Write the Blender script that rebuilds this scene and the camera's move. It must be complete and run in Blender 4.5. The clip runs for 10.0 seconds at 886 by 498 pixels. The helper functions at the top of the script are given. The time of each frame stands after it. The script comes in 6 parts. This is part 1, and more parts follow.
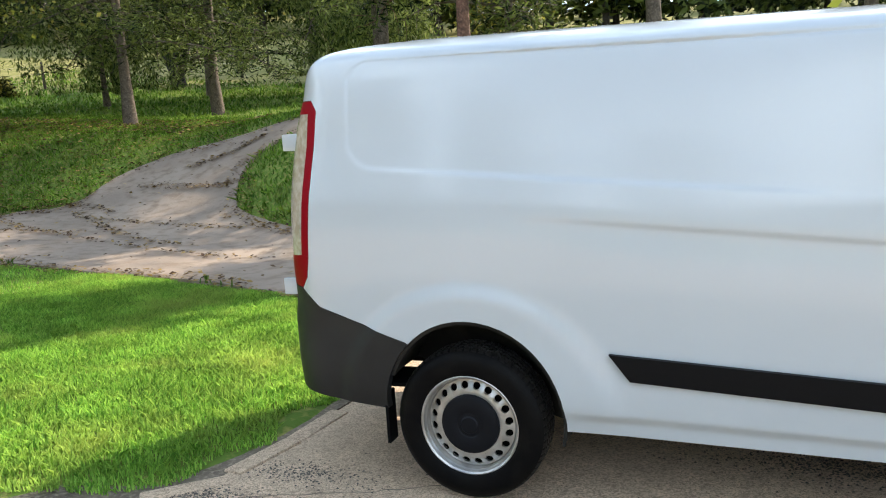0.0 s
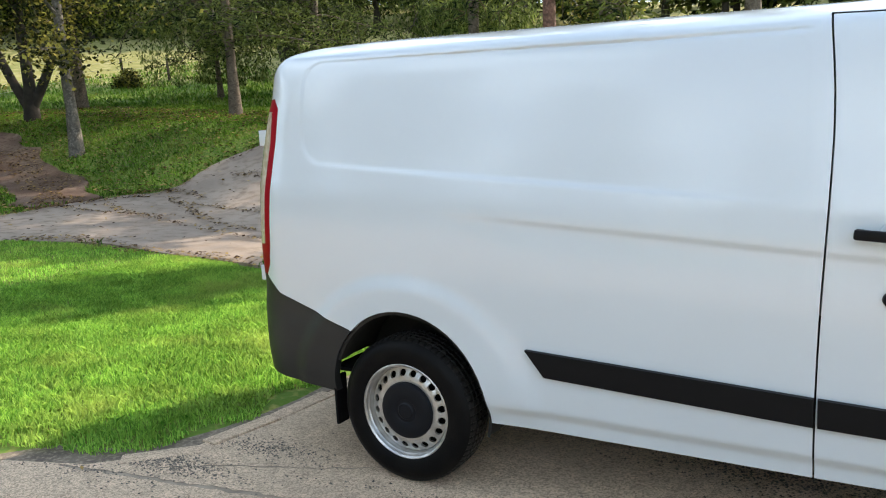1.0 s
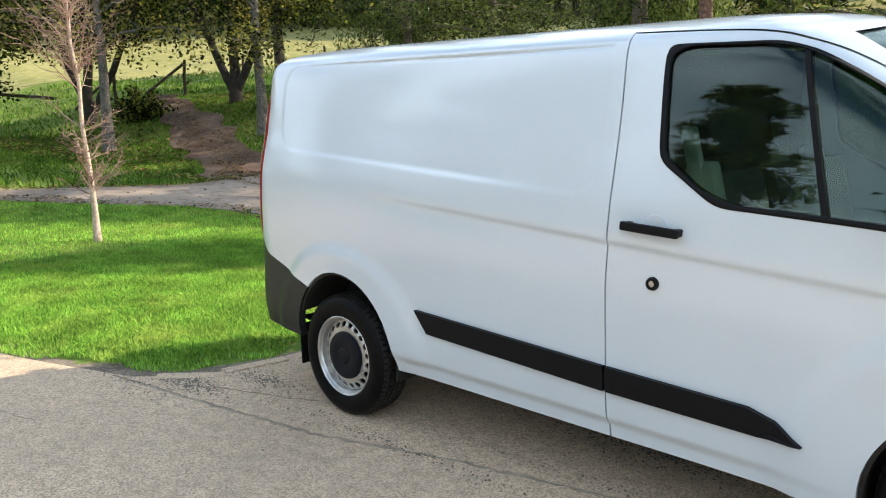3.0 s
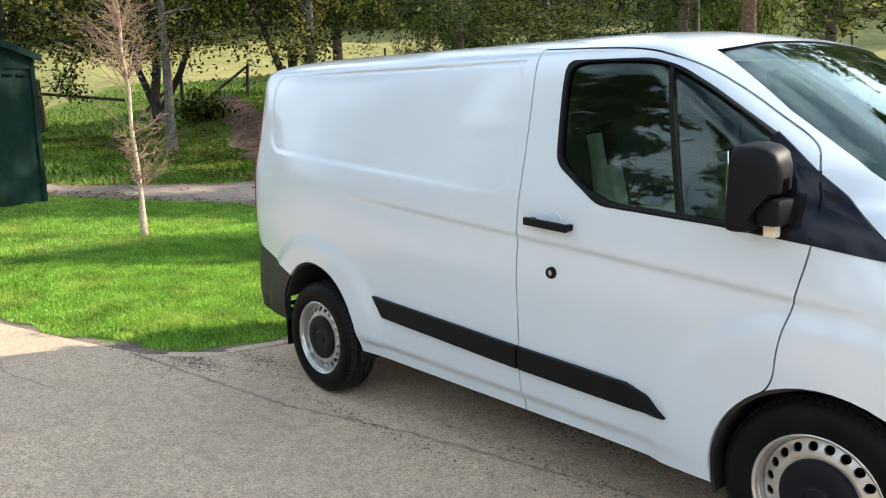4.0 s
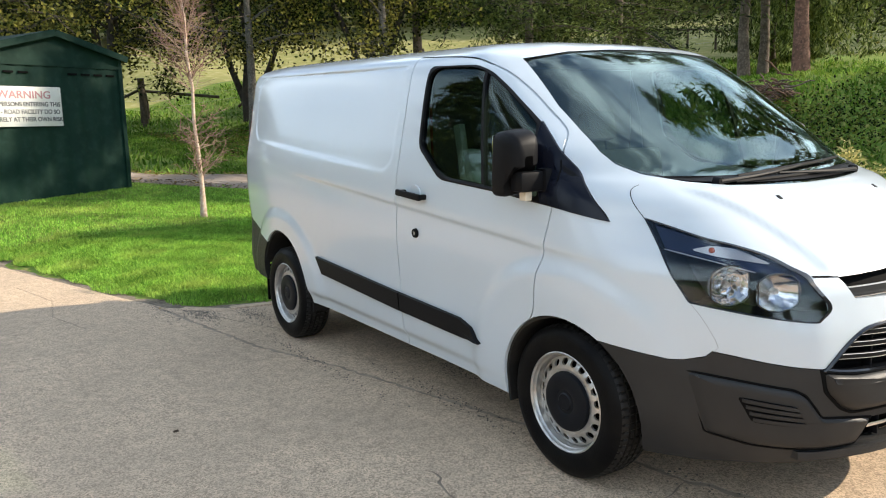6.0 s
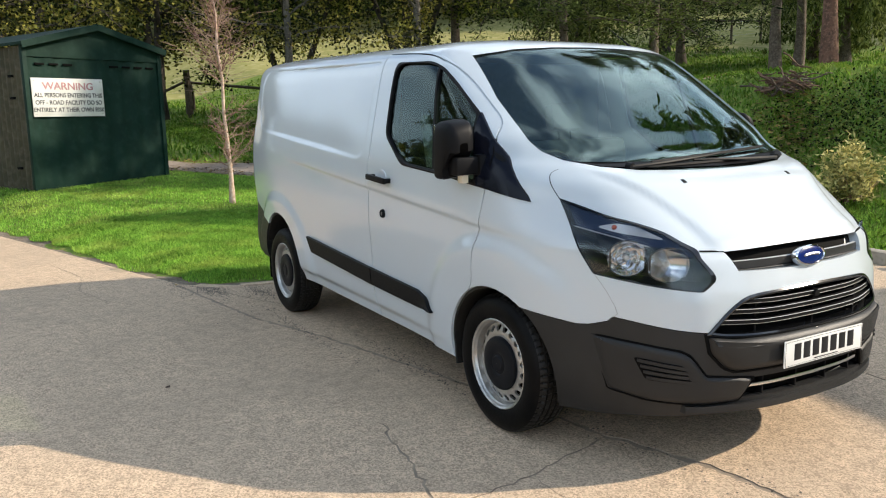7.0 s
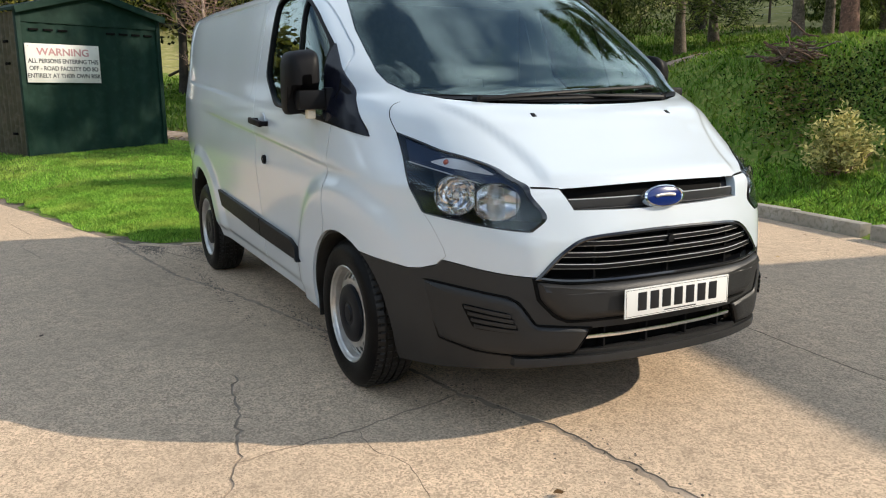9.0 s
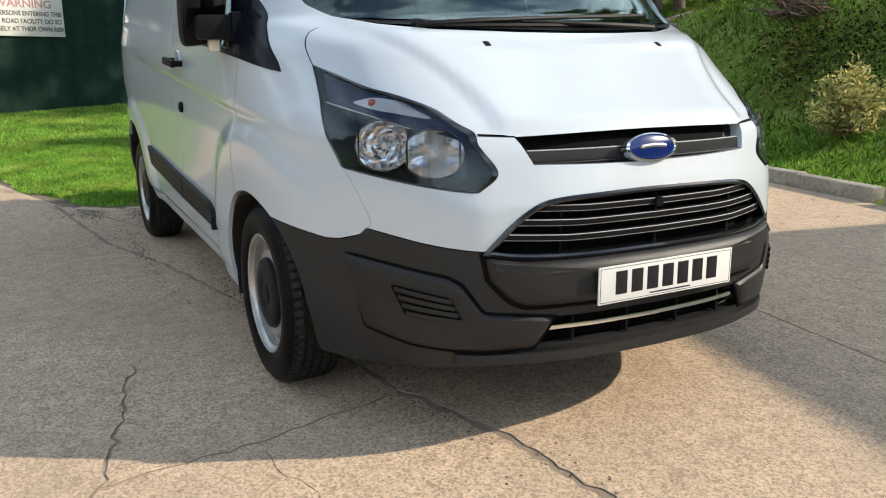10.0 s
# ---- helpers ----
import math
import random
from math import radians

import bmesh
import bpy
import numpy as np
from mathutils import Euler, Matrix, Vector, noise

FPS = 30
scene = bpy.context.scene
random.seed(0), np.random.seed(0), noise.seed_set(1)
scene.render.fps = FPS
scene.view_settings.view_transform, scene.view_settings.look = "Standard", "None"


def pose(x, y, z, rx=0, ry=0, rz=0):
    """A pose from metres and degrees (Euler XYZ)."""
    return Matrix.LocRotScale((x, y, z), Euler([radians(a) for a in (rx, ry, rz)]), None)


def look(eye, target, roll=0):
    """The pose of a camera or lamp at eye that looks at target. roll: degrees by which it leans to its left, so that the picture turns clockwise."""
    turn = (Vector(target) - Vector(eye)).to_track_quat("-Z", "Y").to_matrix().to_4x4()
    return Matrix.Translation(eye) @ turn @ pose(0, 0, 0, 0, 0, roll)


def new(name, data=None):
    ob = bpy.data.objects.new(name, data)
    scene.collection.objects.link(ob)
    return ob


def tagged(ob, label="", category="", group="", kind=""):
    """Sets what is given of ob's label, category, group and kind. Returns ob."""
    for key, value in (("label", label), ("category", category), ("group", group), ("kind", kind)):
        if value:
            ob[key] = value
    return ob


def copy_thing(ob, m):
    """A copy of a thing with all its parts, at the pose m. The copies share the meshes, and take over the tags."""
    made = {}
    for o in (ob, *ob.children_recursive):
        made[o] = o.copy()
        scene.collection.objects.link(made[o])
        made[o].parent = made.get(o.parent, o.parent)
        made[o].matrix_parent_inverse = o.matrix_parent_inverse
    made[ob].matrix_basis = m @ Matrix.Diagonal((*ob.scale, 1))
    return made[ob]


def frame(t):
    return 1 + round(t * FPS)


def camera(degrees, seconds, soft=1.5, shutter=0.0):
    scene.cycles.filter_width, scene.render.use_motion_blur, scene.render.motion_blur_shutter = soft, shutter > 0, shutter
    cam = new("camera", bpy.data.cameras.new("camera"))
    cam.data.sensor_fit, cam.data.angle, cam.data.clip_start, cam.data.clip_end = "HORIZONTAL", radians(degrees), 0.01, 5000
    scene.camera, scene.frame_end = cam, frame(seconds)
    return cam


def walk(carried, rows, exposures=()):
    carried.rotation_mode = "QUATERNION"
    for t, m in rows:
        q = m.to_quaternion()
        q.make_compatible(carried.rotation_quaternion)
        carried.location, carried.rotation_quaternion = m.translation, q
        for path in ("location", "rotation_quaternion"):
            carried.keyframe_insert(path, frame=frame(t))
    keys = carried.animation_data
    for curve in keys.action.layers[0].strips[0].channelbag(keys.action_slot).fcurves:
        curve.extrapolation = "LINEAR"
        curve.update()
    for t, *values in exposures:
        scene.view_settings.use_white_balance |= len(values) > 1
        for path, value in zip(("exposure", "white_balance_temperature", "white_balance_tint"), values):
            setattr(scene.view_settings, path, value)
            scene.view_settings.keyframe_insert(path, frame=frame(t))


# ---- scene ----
cam = camera(58.1, 10.0, soft=1.1)
PATH = [
    (0, (1.123, -2.972, 1.574), (0.399, -1.131, 1.279), -3.7),
    (0.5, (1.454, -2.824, 1.562), (0.607, -1.037, 1.266), -3.4),
    (1, (1.856, -2.784, 1.561), (0.876, -1.066, 1.262), -3.1),
    (1.5, (2.185, -2.679, 1.54), (1.07, -1.046, 1.243), -2.5),
    (2, (2.566, -2.637, 1.534), (1.351, -1.078, 1.232), -2.2),
    (2.5, (2.94, -2.599, 1.541), (1.637, -1.113, 1.233), -1.9),
    (4, (3.979, -2.417, 1.561), (2.488, -1.118, 1.255), -1.6),
    (4.5, (4.357, -2.377, 1.543), (2.818, -1.136, 1.244), -1.7),
    (5, (4.685, -2.307, 1.522), (3.111, -1.11, 1.222), -1.7),
    (5.5, (4.997, -2.221, 1.521), (3.39, -1.069, 1.218), -1.6),
    (6, (5.35, -2.166, 1.512), (3.71, -1.064, 1.203), -1.5),
    (7.3, (6.087, -1.915, 1.484), (4.37, -0.945, 1.15), -1.3),
    (7.5, (6.155, -1.834, 1.472), (4.427, -0.886, 1.133), -1.3),
    (8, (6.276, -1.628, 1.436), (4.533, -0.711, 1.089), -1.3),
    (8.5, (6.369, -1.4, 1.355), (4.624, -0.491, 1.0), -1.0),
    (9, (6.181, -1.156, 1.261), (4.439, -0.246, 0.894), -0.8),
    (9.5, (5.962, -0.905, 1.167), (4.226, 0.007, 0.773), -0.6),
    (10, (5.707, -0.671, 1.14), (3.985, 0.238, 0.687), -0.6),
]
walk(cam, [(t, look(eye, target, roll)) for t, eye, target, roll in PATH],
     exposures=[(0, 0.84), (2.5, 0.83), (4.5, 0.78), (6.0, 0.54), (7.5, 0.2), (10, 0.12)])

# ---------------------------------------------------------------- light
SUN_AZ, SUN_EL = radians(61.0), radians(30.0)
sun_dir = Vector((math.cos(SUN_AZ) * math.cos(SUN_EL), math.sin(SUN_AZ) * math.cos(SUN_EL), math.sin(SUN_EL)))

world = bpy.data.worlds.new("sky_world")
scene.world = world
world.use_nodes = True
wn, wl = world.node_tree.nodes, world.node_tree.links
wn.clear()
sky = wn.new("ShaderNodeTexSky")
sky.sky_type = "NISHITA"
sky.sun_disc = False
sky.sun_elevation, sky.sun_rotation = SUN_EL, math.pi / 2 - SUN_AZ
sky.air_density, sky.dust_density, sky.ozone_density = 1.0, 0.6, 1.0
coord = wn.new("ShaderNodeTexCoord")
squash = wn.new("ShaderNodeMapping")
squash.inputs["Scale"].default_value = (1.0, 1.0, 1.3)
cloud = wn.new("ShaderNodeTexNoise")
cloud.inputs["Scale"].default_value = 3.0
cloud.inputs["Detail"].default_value = 8.0
cloud.inputs["Roughness"].default_value = 0.52
cover = wn.new("ShaderNodeValToRGB")
cover.color_ramp.elements[0].position, cover.color_ramp.elements[1].position = 0.44, 0.64
white = wn.new("ShaderNodeMix")
white.data_type = "RGBA"
white.inputs["B"].default_value = (9.3, 10.9, 12.5, 1)
back = wn.new("ShaderNodeBackground")
back.inputs["Strength"].default_value = 0.141
wout = wn.new("ShaderNodeOutputWorld")
wl.new(coord.outputs["Generated"], squash.inputs["Vector"])
wl.new(squash.outputs["Vector"], cloud.inputs["Vector"])
# clouds close up towards the horizon
split = wn.new("ShaderNodeSeparateXYZ")
low = wn.new("ShaderNodeMath")
low.operation = "MULTIPLY_ADD"
low.inputs[1].default_value, low.inputs[2].default_value = -0.20, 0.14
total = wn.new("ShaderNodeMath")
total.operation = "ADD"
wl.new(coord.outputs["Generated"], split.inputs["Vector"])
wl.new(split.outputs["Z"], low.inputs[0])
wl.new(low.outputs[0], total.inputs[0])
wl.new(cloud.outputs["Fac"], total.inputs[1])
wl.new(total.outputs[0], cover.inputs["Fac"])
wl.new(cover.outputs["Color"], white.inputs["Factor"])
wl.new(sky.outputs["Color"], white.inputs["A"])
wl.new(white.outputs["Result"], back.inputs["Color"])
wl.new(back.outputs["Background"], wout.inputs["Surface"])

sun = new("sun", bpy.data.lights.new("sun", "SUN"))
sun.data.energy, sun.data.angle, sun.data.color = 4.9, radians(0.6), (1.0, 0.88, 0.715)
sun.matrix_world = look(sun_dir * 60, (0, 0, 0))


# ---------------------------------------------------------------- materials
def material(name, color=(0.5, 0.5, 0.5), rough=0.5, metal=0.0, second=None, scale=4.0, third=None, fine=60.0,
             bump=0.0, bump_scale=80.0, coat=0.0, spec=0.5, transmission=0.0, random_tint=0.0, coat_rough=0.04):
    """Principled surface with two scales of colour variation and fine relief."""
    m = bpy.data.materials.new(name)
    m.use_nodes = True
    nodes, links = m.node_tree.nodes, m.node_tree.links
    bsdf = nodes["Principled BSDF"]
    bsdf.inputs["Base Color"].default_value = (*color, 1)
    bsdf.inputs["Roughness"].default_value = rough
    bsdf.inputs["Metallic"].default_value = metal
    bsdf.inputs["Coat Weight"].default_value = coat
    bsdf.inputs["Coat Roughness"].default_value = coat_rough
    bsdf.inputs["Specular IOR Level"].default_value = spec
    bsdf.inputs["Transmission Weight"].default_value = transmission
    geo = nodes.new("ShaderNodeNewGeometry")
    out = None
    if second:
        n1 = nodes.new("ShaderNodeTexNoise")
        n1.inputs["Scale"].default_value, n1.inputs["Detail"].default_value = scale, 6
        links.new(geo.outputs["Position"], n1.inputs["Vector"])
        ramp = nodes.new("ShaderNodeValToRGB")
        ramp.color_ramp.elements[0].position, ramp.color_ramp.elements[1].position = 0.38, 0.64
        ramp.color_ramp.elements[0].color, ramp.color_ramp.elements[1].color = (*color, 1), (*second, 1)
        links.new(n1.outputs["Fac"], ramp.inputs["Fac"])
        out = ramp.outputs["Color"]
        if third:
            n2 = nodes.new("ShaderNodeTexNoise")
            n2.inputs["Scale"].default_value, n2.inputs["Detail"].default_value = fine, 3
            links.new(geo.outputs["Position"], n2.inputs["Vector"])
            r2 = nodes.new("ShaderNodeValToRGB")
            r2.color_ramp.elements[0].position, r2.color_ramp.elements[1].position = 0.48, 0.68
            links.new(n2.outputs["Fac"], r2.inputs["Fac"])
            mix = nodes.new("ShaderNodeMix")
            mix.data_type = "RGBA"
            mix.inputs["B"].default_value = (*third, 1)
            links.new(r2.outputs["Color"], mix.inputs["Factor"])
            links.new(out, mix.inputs["A"])
            out = mix.outputs["Result"]
    if random_tint:
        if out is None:
            rgb = nodes.new("ShaderNodeRGB")
            rgb.outputs[0].default_value = (*color, 1)
            out = rgb.outputs[0]
        hsv = nodes.new("ShaderNodeHueSaturation")
        mr = nodes.new("ShaderNodeMapRange")
        mr.inputs["To Min"].default_value, mr.inputs["To Max"].default_value = 1 - random_tint, 1 + random_tint
        links.new(geo.outputs["Random Per Island"], mr.inputs["Value"])
        links.new(mr.outputs["Result"], hsv.inputs["Value"])
        links.new(out, hsv.inputs["Color"])
        out = hsv.outputs["Color"]
    if out is not None:
        links.new(out, bsdf.inputs["Base Color"])
    if bump:
        n3 = nodes.new("ShaderNodeTexNoise")
        n3.inputs["Scale"].default_value, n3.inputs["Detail"].default_value = bump_scale, 4
        links.new(geo.outputs["Position"], n3.inputs["Vector"])
        b = nodes.new("ShaderNodeBump")
        b.inputs["Strength"].default_value, b.inputs["Distance"].default_value = bump, 0.01
        links.new(n3.outputs["Fac"], b.inputs["Height"])
        links.new(b.outputs["Normal"], bsdf.inputs["Normal"])
    return m


def leaf_material(name, dark, light, glow=0.35, patches=None, shaded=0.0):
    """Leaves: a tint of their own for each, a share painted flat dark as shade, and light that shines through."""
    m = bpy.data.materials.new(name)
    m.use_nodes = True
    nodes, links = m.node_tree.nodes, m.node_tree.links
    nodes.clear()
    geo = nodes.new("ShaderNodeNewGeometry")
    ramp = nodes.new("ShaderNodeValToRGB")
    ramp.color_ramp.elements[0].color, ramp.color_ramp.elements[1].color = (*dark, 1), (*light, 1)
    # this share of leaves keeps the dark tint, standing in for shade among them
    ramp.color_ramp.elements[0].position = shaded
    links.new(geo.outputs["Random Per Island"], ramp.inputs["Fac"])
    dif = nodes.new("ShaderNodeBsdfPrincipled")
    dif.inputs["Roughness"].default_value = 0.55
    dif.inputs["Specular IOR Level"].default_value = 0.15
    tra = nodes.new("ShaderNodeBsdfTranslucent")
    mix = nodes.new("ShaderNodeMixShader")
    mix.inputs["Fac"].default_value = glow
    out = nodes.new("ShaderNodeOutputMaterial")
    tint = ramp.outputs["Color"]
    if patches:
        broad = nodes.new("ShaderNodeTexNoise")
        broad.inputs["Scale"].default_value, broad.inputs["Detail"].default_value, broad.inputs["Roughness"].default_value = 1.1, 6, 0.62
        links.new(geo.outputs["Position"], broad.inputs["Vector"])
        where = nodes.new("ShaderNodeValToRGB")
        where.color_ramp.elements[0].position, where.color_ramp.elements[1].position = 0.50, 0.78
        links.new(broad.outputs["Fac"], where.inputs["Fac"])
        mixed = nodes.new("ShaderNodeMix")
        mixed.data_type = "RGBA"
        mixed.inputs["B"].default_value = (*patches, 1)
        links.new(where.outputs["Color"], mixed.inputs["Factor"])
        links.new(tint, mixed.inputs["A"])
        tint = mixed.outputs["Result"]
    if patches:
        tone = nodes.new("ShaderNodeTexNoise")
        tone.inputs["Scale"].default_value, tone.inputs["Detail"].default_value = 2.7, 5
        links.new(geo.outputs["Position"], tone.inputs["Vector"])
        span = nodes.new("ShaderNodeMapRange")
        span.inputs["From Min"].default_value, span.inputs["From Max"].default_value = 0.36, 0.64
        span.inputs["To Min"].default_value, span.inputs["To Max"].default_value = 0.78, 1.2
        links.new(tone.outputs["Fac"], span.inputs["Value"])
        hsv = nodes.new("ShaderNodeHueSaturation")
        links.new(span.outputs["Result"], hsv.inputs["Value"])
        links.new(tint, hsv.inputs["Color"])
        tint = hsv.outputs["Color"]
    links.new(tint, dif.inputs["Base Color"])
    links.new(tint, tra.inputs["Color"])
    links.new(dif.outputs[0], mix.inputs[1])
    links.new(tra.outputs[0], mix.inputs[2])
    links.new(mix.outputs[0], out.inputs["Surface"])
    return m


def glass_material(name, tint, rough=0.0, gloss=0.04):
    """Thin glass: tinted and clear, with a gloss that grows towards grazing view."""
    m = bpy.data.materials.new(name)
    m.use_nodes = True
    nodes, links = m.node_tree.nodes, m.node_tree.links
    nodes.clear()
    clear = nodes.new("ShaderNodeBsdfTransparent")
    clear.inputs["Color"].default_value = (*tint, 1)
    shine = nodes.new("ShaderNodeBsdfGlossy")
    shine.inputs["Roughness"].default_value = rough
    shine.inputs["Color"].default_value = (0.90, 1.0, 0.97, 1)
    edge = nodes.new("ShaderNodeLayerWeight")
    edge.inputs["Blend"].default_value = 0.5
    steep = nodes.new("ShaderNodeMath")
    steep.operation = "POWER"
    steep.inputs[1].default_value = 5.0
    fres = nodes.new("ShaderNodeMath")
    fres.operation = "MULTIPLY_ADD"
    fres.inputs[1].default_value, fres.inputs[2].default_value = 1 - gloss, gloss
    links.new(edge.outputs["Facing"], steep.inputs[0])
    links.new(steep.outputs[0], fres.inputs[0])
    mix = nodes.new("ShaderNodeMixShader")
    out = nodes.new("ShaderNodeOutputMaterial")
    links.new(fres.outputs[0], mix.inputs["Fac"])
    links.new(clear.outputs[0], mix.inputs[1])
    links.new(shine.outputs[0], mix.inputs[2])
    links.new(mix.outputs[0], out.inputs["Surface"])
    return m


M_PAINT = material("white_paint", (0.588, 0.643, 0.685), 0.32, coat=1.0, second=(0.573, 0.628, 0.67), scale=1.3, coat_rough=0.09)
M_TRIM = material("black_trim", (0.006, 0.006, 0.007), 0.5, spec=0.14, bump=0.05, bump_scale=400)
M_BUMPER = material("grey_plastic", (0.017, 0.017, 0.0175), 0.46, spec=0.36, second=(0.022, 0.022, 0.022), scale=5, bump=0.12, bump_scale=500)
M_GLOSSBLACK = material("gloss_black", (0.008, 0.009, 0.011), 0.12, coat=0.5)
M_RUBBER = material("tyre_rubber", (0.0035, 0.0035, 0.004), 0.45, spec=0.09, second=(0.007, 0.0065, 0.006), scale=9, bump=0.15, bump_scale=120)
M_TREAD = material("dusty_tread", (0.010, 0.0095, 0.009), 0.5, spec=0.25, second=(0.017, 0.015, 0.013), scale=12, bump=0.2, bump_scale=90)
M_STEEL = material("silver_wheel_paint", (0.58, 0.57, 0.55), 0.33, metal=0.75, second=(0.45, 0.43, 0.4), scale=14)
M_CAP = material("black_hub_cap", (0.006, 0.007, 0.010), 0.45, spec=0.18)
M_CHROME = material("chrome", (0.8, 0.8, 0.8), 0.08, metal=1.0)
M_SEAM = material("panel_seam", (0.33, 0.35, 0.37), 0.6)
M_DARK = material("dark_underbody", (0.004, 0.004, 0.004), 0.85, spec=0.1, bump=0.2, bump_scale=40)
M_LINER = material("arch_liner_plastic", (0.02, 0.019, 0.0175), 0.8, spec=0.15, second=(0.034, 0.031, 0.026), scale=6, bump=0.3, bump_scale=40)
M_PLATE = material("plate_white", (0.8, 0.8, 0.77), 0.3)
M_INK = material("black_ink", (0.012, 0.012, 0.014), 0.4)
M_BADGE = material("badge_blue", (0.006, 0.02, 0.13), 0.15, coat=0.6)
M_RED = material("red_lens", (0.26, 0.001, 0.008), 0.4, spec=0.08)
M_SMOKE = material("smoky_lens", (0.44, 0.37, 0.27), 0.12, coat=0.4, second=(0.6, 0.54, 0.44), scale=30)
M_AMBER = material("amber_bulb", (0.3, 0.07, 0.045), 0.25)
M_EDGE = material("bright_edge", (0.5, 0.5, 0.5), 0.35)
M_SEAT = material("grey_seat_cloth", (0.09, 0.09, 0.095), 0.9, second=(0.13, 0.13, 0.13), scale=60)
M_COVER = material("pale_seat_cover", (0.62, 0.65, 0.59), 0.6, second=(0.5, 0.53, 0.47), scale=12)
M_DASH = material("dash_plastic", (0.02, 0.02, 0.022), 0.55)
M_LENS = glass_material("clear_lens", (0.97, 0.97, 0.98), gloss=0.03)
M_GLASS = glass_material("window_glass", (0.47, 0.55, 0.51), gloss=0.036)
M_SCREEN = glass_material("screen_glass", (0.80, 0.87, 0.82), gloss=0.085)


def concrete_material(name, light, dark, stain):
    """Old brushed concrete with exposed aggregate, broad stains and fine relief."""
    m = bpy.data.materials.new(name)
    m.use_nodes = True
    nodes, links = m.node_tree.nodes, m.node_tree.links
    bsdf = nodes["Principled BSDF"]
    bsdf.inputs["Roughness"].default_value = 0.92
    bsdf.inputs["Specular IOR Level"].default_value = 0.25
    geo = nodes.new("ShaderNodeNewGeometry")
    stones = nodes.new("ShaderNodeTexVoronoi")
    stones.inputs["Scale"].default_value = 125
    broad = nodes.new("ShaderNodeTexNoise")
    broad.inputs["Scale"].default_value, broad.inputs["Detail"].default_value, broad.inputs["Roughness"].default_value = 0.8, 8, 0.65
    fine = nodes.new("ShaderNodeTexNoise")
    fine.inputs["Scale"].default_value, fine.inputs["Detail"].default_value = 170, 3
    for n in (stones, broad, fine):
        links.new(geo.outputs["Position"], n.inputs["Vector"])
    pebble = nodes.new("ShaderNodeSeparateColor")
    links.new(stones.outputs["Color"], pebble.inputs["Color"])
    tone = nodes.new("ShaderNodeValToRGB")
    tone.color_ramp.elements[0].color, tone.color_ramp.elements[1].color = (*dark, 1), (*light, 1)
    tone.color_ramp.elements[0].position, tone.color_ramp.elements[1].position = 0.0, 0.75
    links.new(pebble.outputs["Red"], tone.inputs["Fac"])
    where = nodes.new("ShaderNodeValToRGB")
    where.color_ramp.elements[0].position, where.color_ramp.elements[1].position = 0.42, 0.72
    links.new(broad.outputs["Fac"], where.inputs["Fac"])
    half = nodes.new("ShaderNodeMath")
    half.operation = "MULTIPLY"
    half.inputs[1].default_value = 0.6
    links.new(where.outputs["Color"], half.inputs[0])
    mix = nodes.new("ShaderNodeMix")
    mix.data_type = "RGBA"
    mix.inputs["B"].default_value = (*stain, 1)
    links.new(half.outputs[0], mix.inputs["Factor"])
    links.new(tone.outputs["Color"], mix.inputs["A"])
    pits = nodes.new("ShaderNodeValToRGB")
    pits.color_ramp.elements[0].position, pits.color_ramp.elements[1].position = 0.28, 0.42
    links.new(fine.outputs["Fac"], pits.inputs["Fac"])
    mottle = nodes.new("ShaderNodeTexNoise")
    mottle.inputs["Scale"].default_value, mottle.inputs["Detail"].default_value, mottle.inputs["Roughness"].default_value = 11, 6, 0.7
    links.new(geo.outputs["Position"], mottle.inputs["Vector"])
    spread = nodes.new("ShaderNodeMapRange")
    spread.inputs["From Min"].default_value, spread.inputs["From Max"].default_value = 0.3, 0.7
    spread.inputs["To Min"].default_value, spread.inputs["To Max"].default_value = 0.8, 1.14
    links.new(mottle.outputs["Fac"], spread.inputs["Value"])
    shade = nodes.new("ShaderNodeHueSaturation")
    links.new(spread.outputs["Result"], shade.inputs["Value"])
    links.new(mix.outputs["Result"], shade.inputs["Color"])
    deep = nodes.new("ShaderNodeMix")
    deep.data_type, deep.blend_type = "RGBA", "MULTIPLY"
    deep.inputs["Factor"].default_value = 0.8
    links.new(shade.outputs["Color"], deep.inputs["A"])
    links.new(pits.outputs["Color"], deep.inputs["B"])
    links.new(deep.outputs["Result"], bsdf.inputs["Base Color"])
    b = nodes.new("ShaderNodeBump")
    b.inputs["Strength"].default_value, b.inputs["Distance"].default_value = 0.7, 0.006
    links.new(pebble.outputs["Green"], b.inputs["Height"])
    links.new(b.outputs["Normal"], bsdf.inputs["Normal"])
    return m


M_CONCRETE = concrete_material("worn_concrete", (0.76, 0.575, 0.40), (0.38, 0.276, 0.192), (0.43, 0.33, 0.236))
M_CRACK = material("dark_joint", (0.27, 0.21, 0.155), 0.95, second=(0.40, 0.315, 0.235), scale=7, bump=0.6, bump_scale=90)
M_KERB = material("kerb_concrete", (0.36, 0.33, 0.28), 0.9, second=(0.29, 0.26, 0.21), scale=4, third=(0.22, 0.2, 0.15), fine=25, bump=0.5, bump_scale=60)
M_TRACK = material("dusty_track", (0.37, 0.29, 0.225), 0.95, second=(0.27, 0.212, 0.165), scale=0.7, third=(0.24, 0.18, 0.13), fine=5, bump=0.5, bump_scale=25)
M_MUD = material("leaf_strewn_earth", (0.12, 0.066, 0.040), 0.95, second=(0.22, 0.15, 0.105), scale=0.9, third=(0.10, 0.052, 0.032), fine=9, bump=0.9, bump_scale=22)
M_TURF = material("turf", (0.15, 0.23, 0.04), 0.9, second=(0.10, 0.17, 0.028), scale=0.7, third=(0.28, 0.27, 0.08), fine=14, bump=0.8, bump_scale=40, spec=0.1)
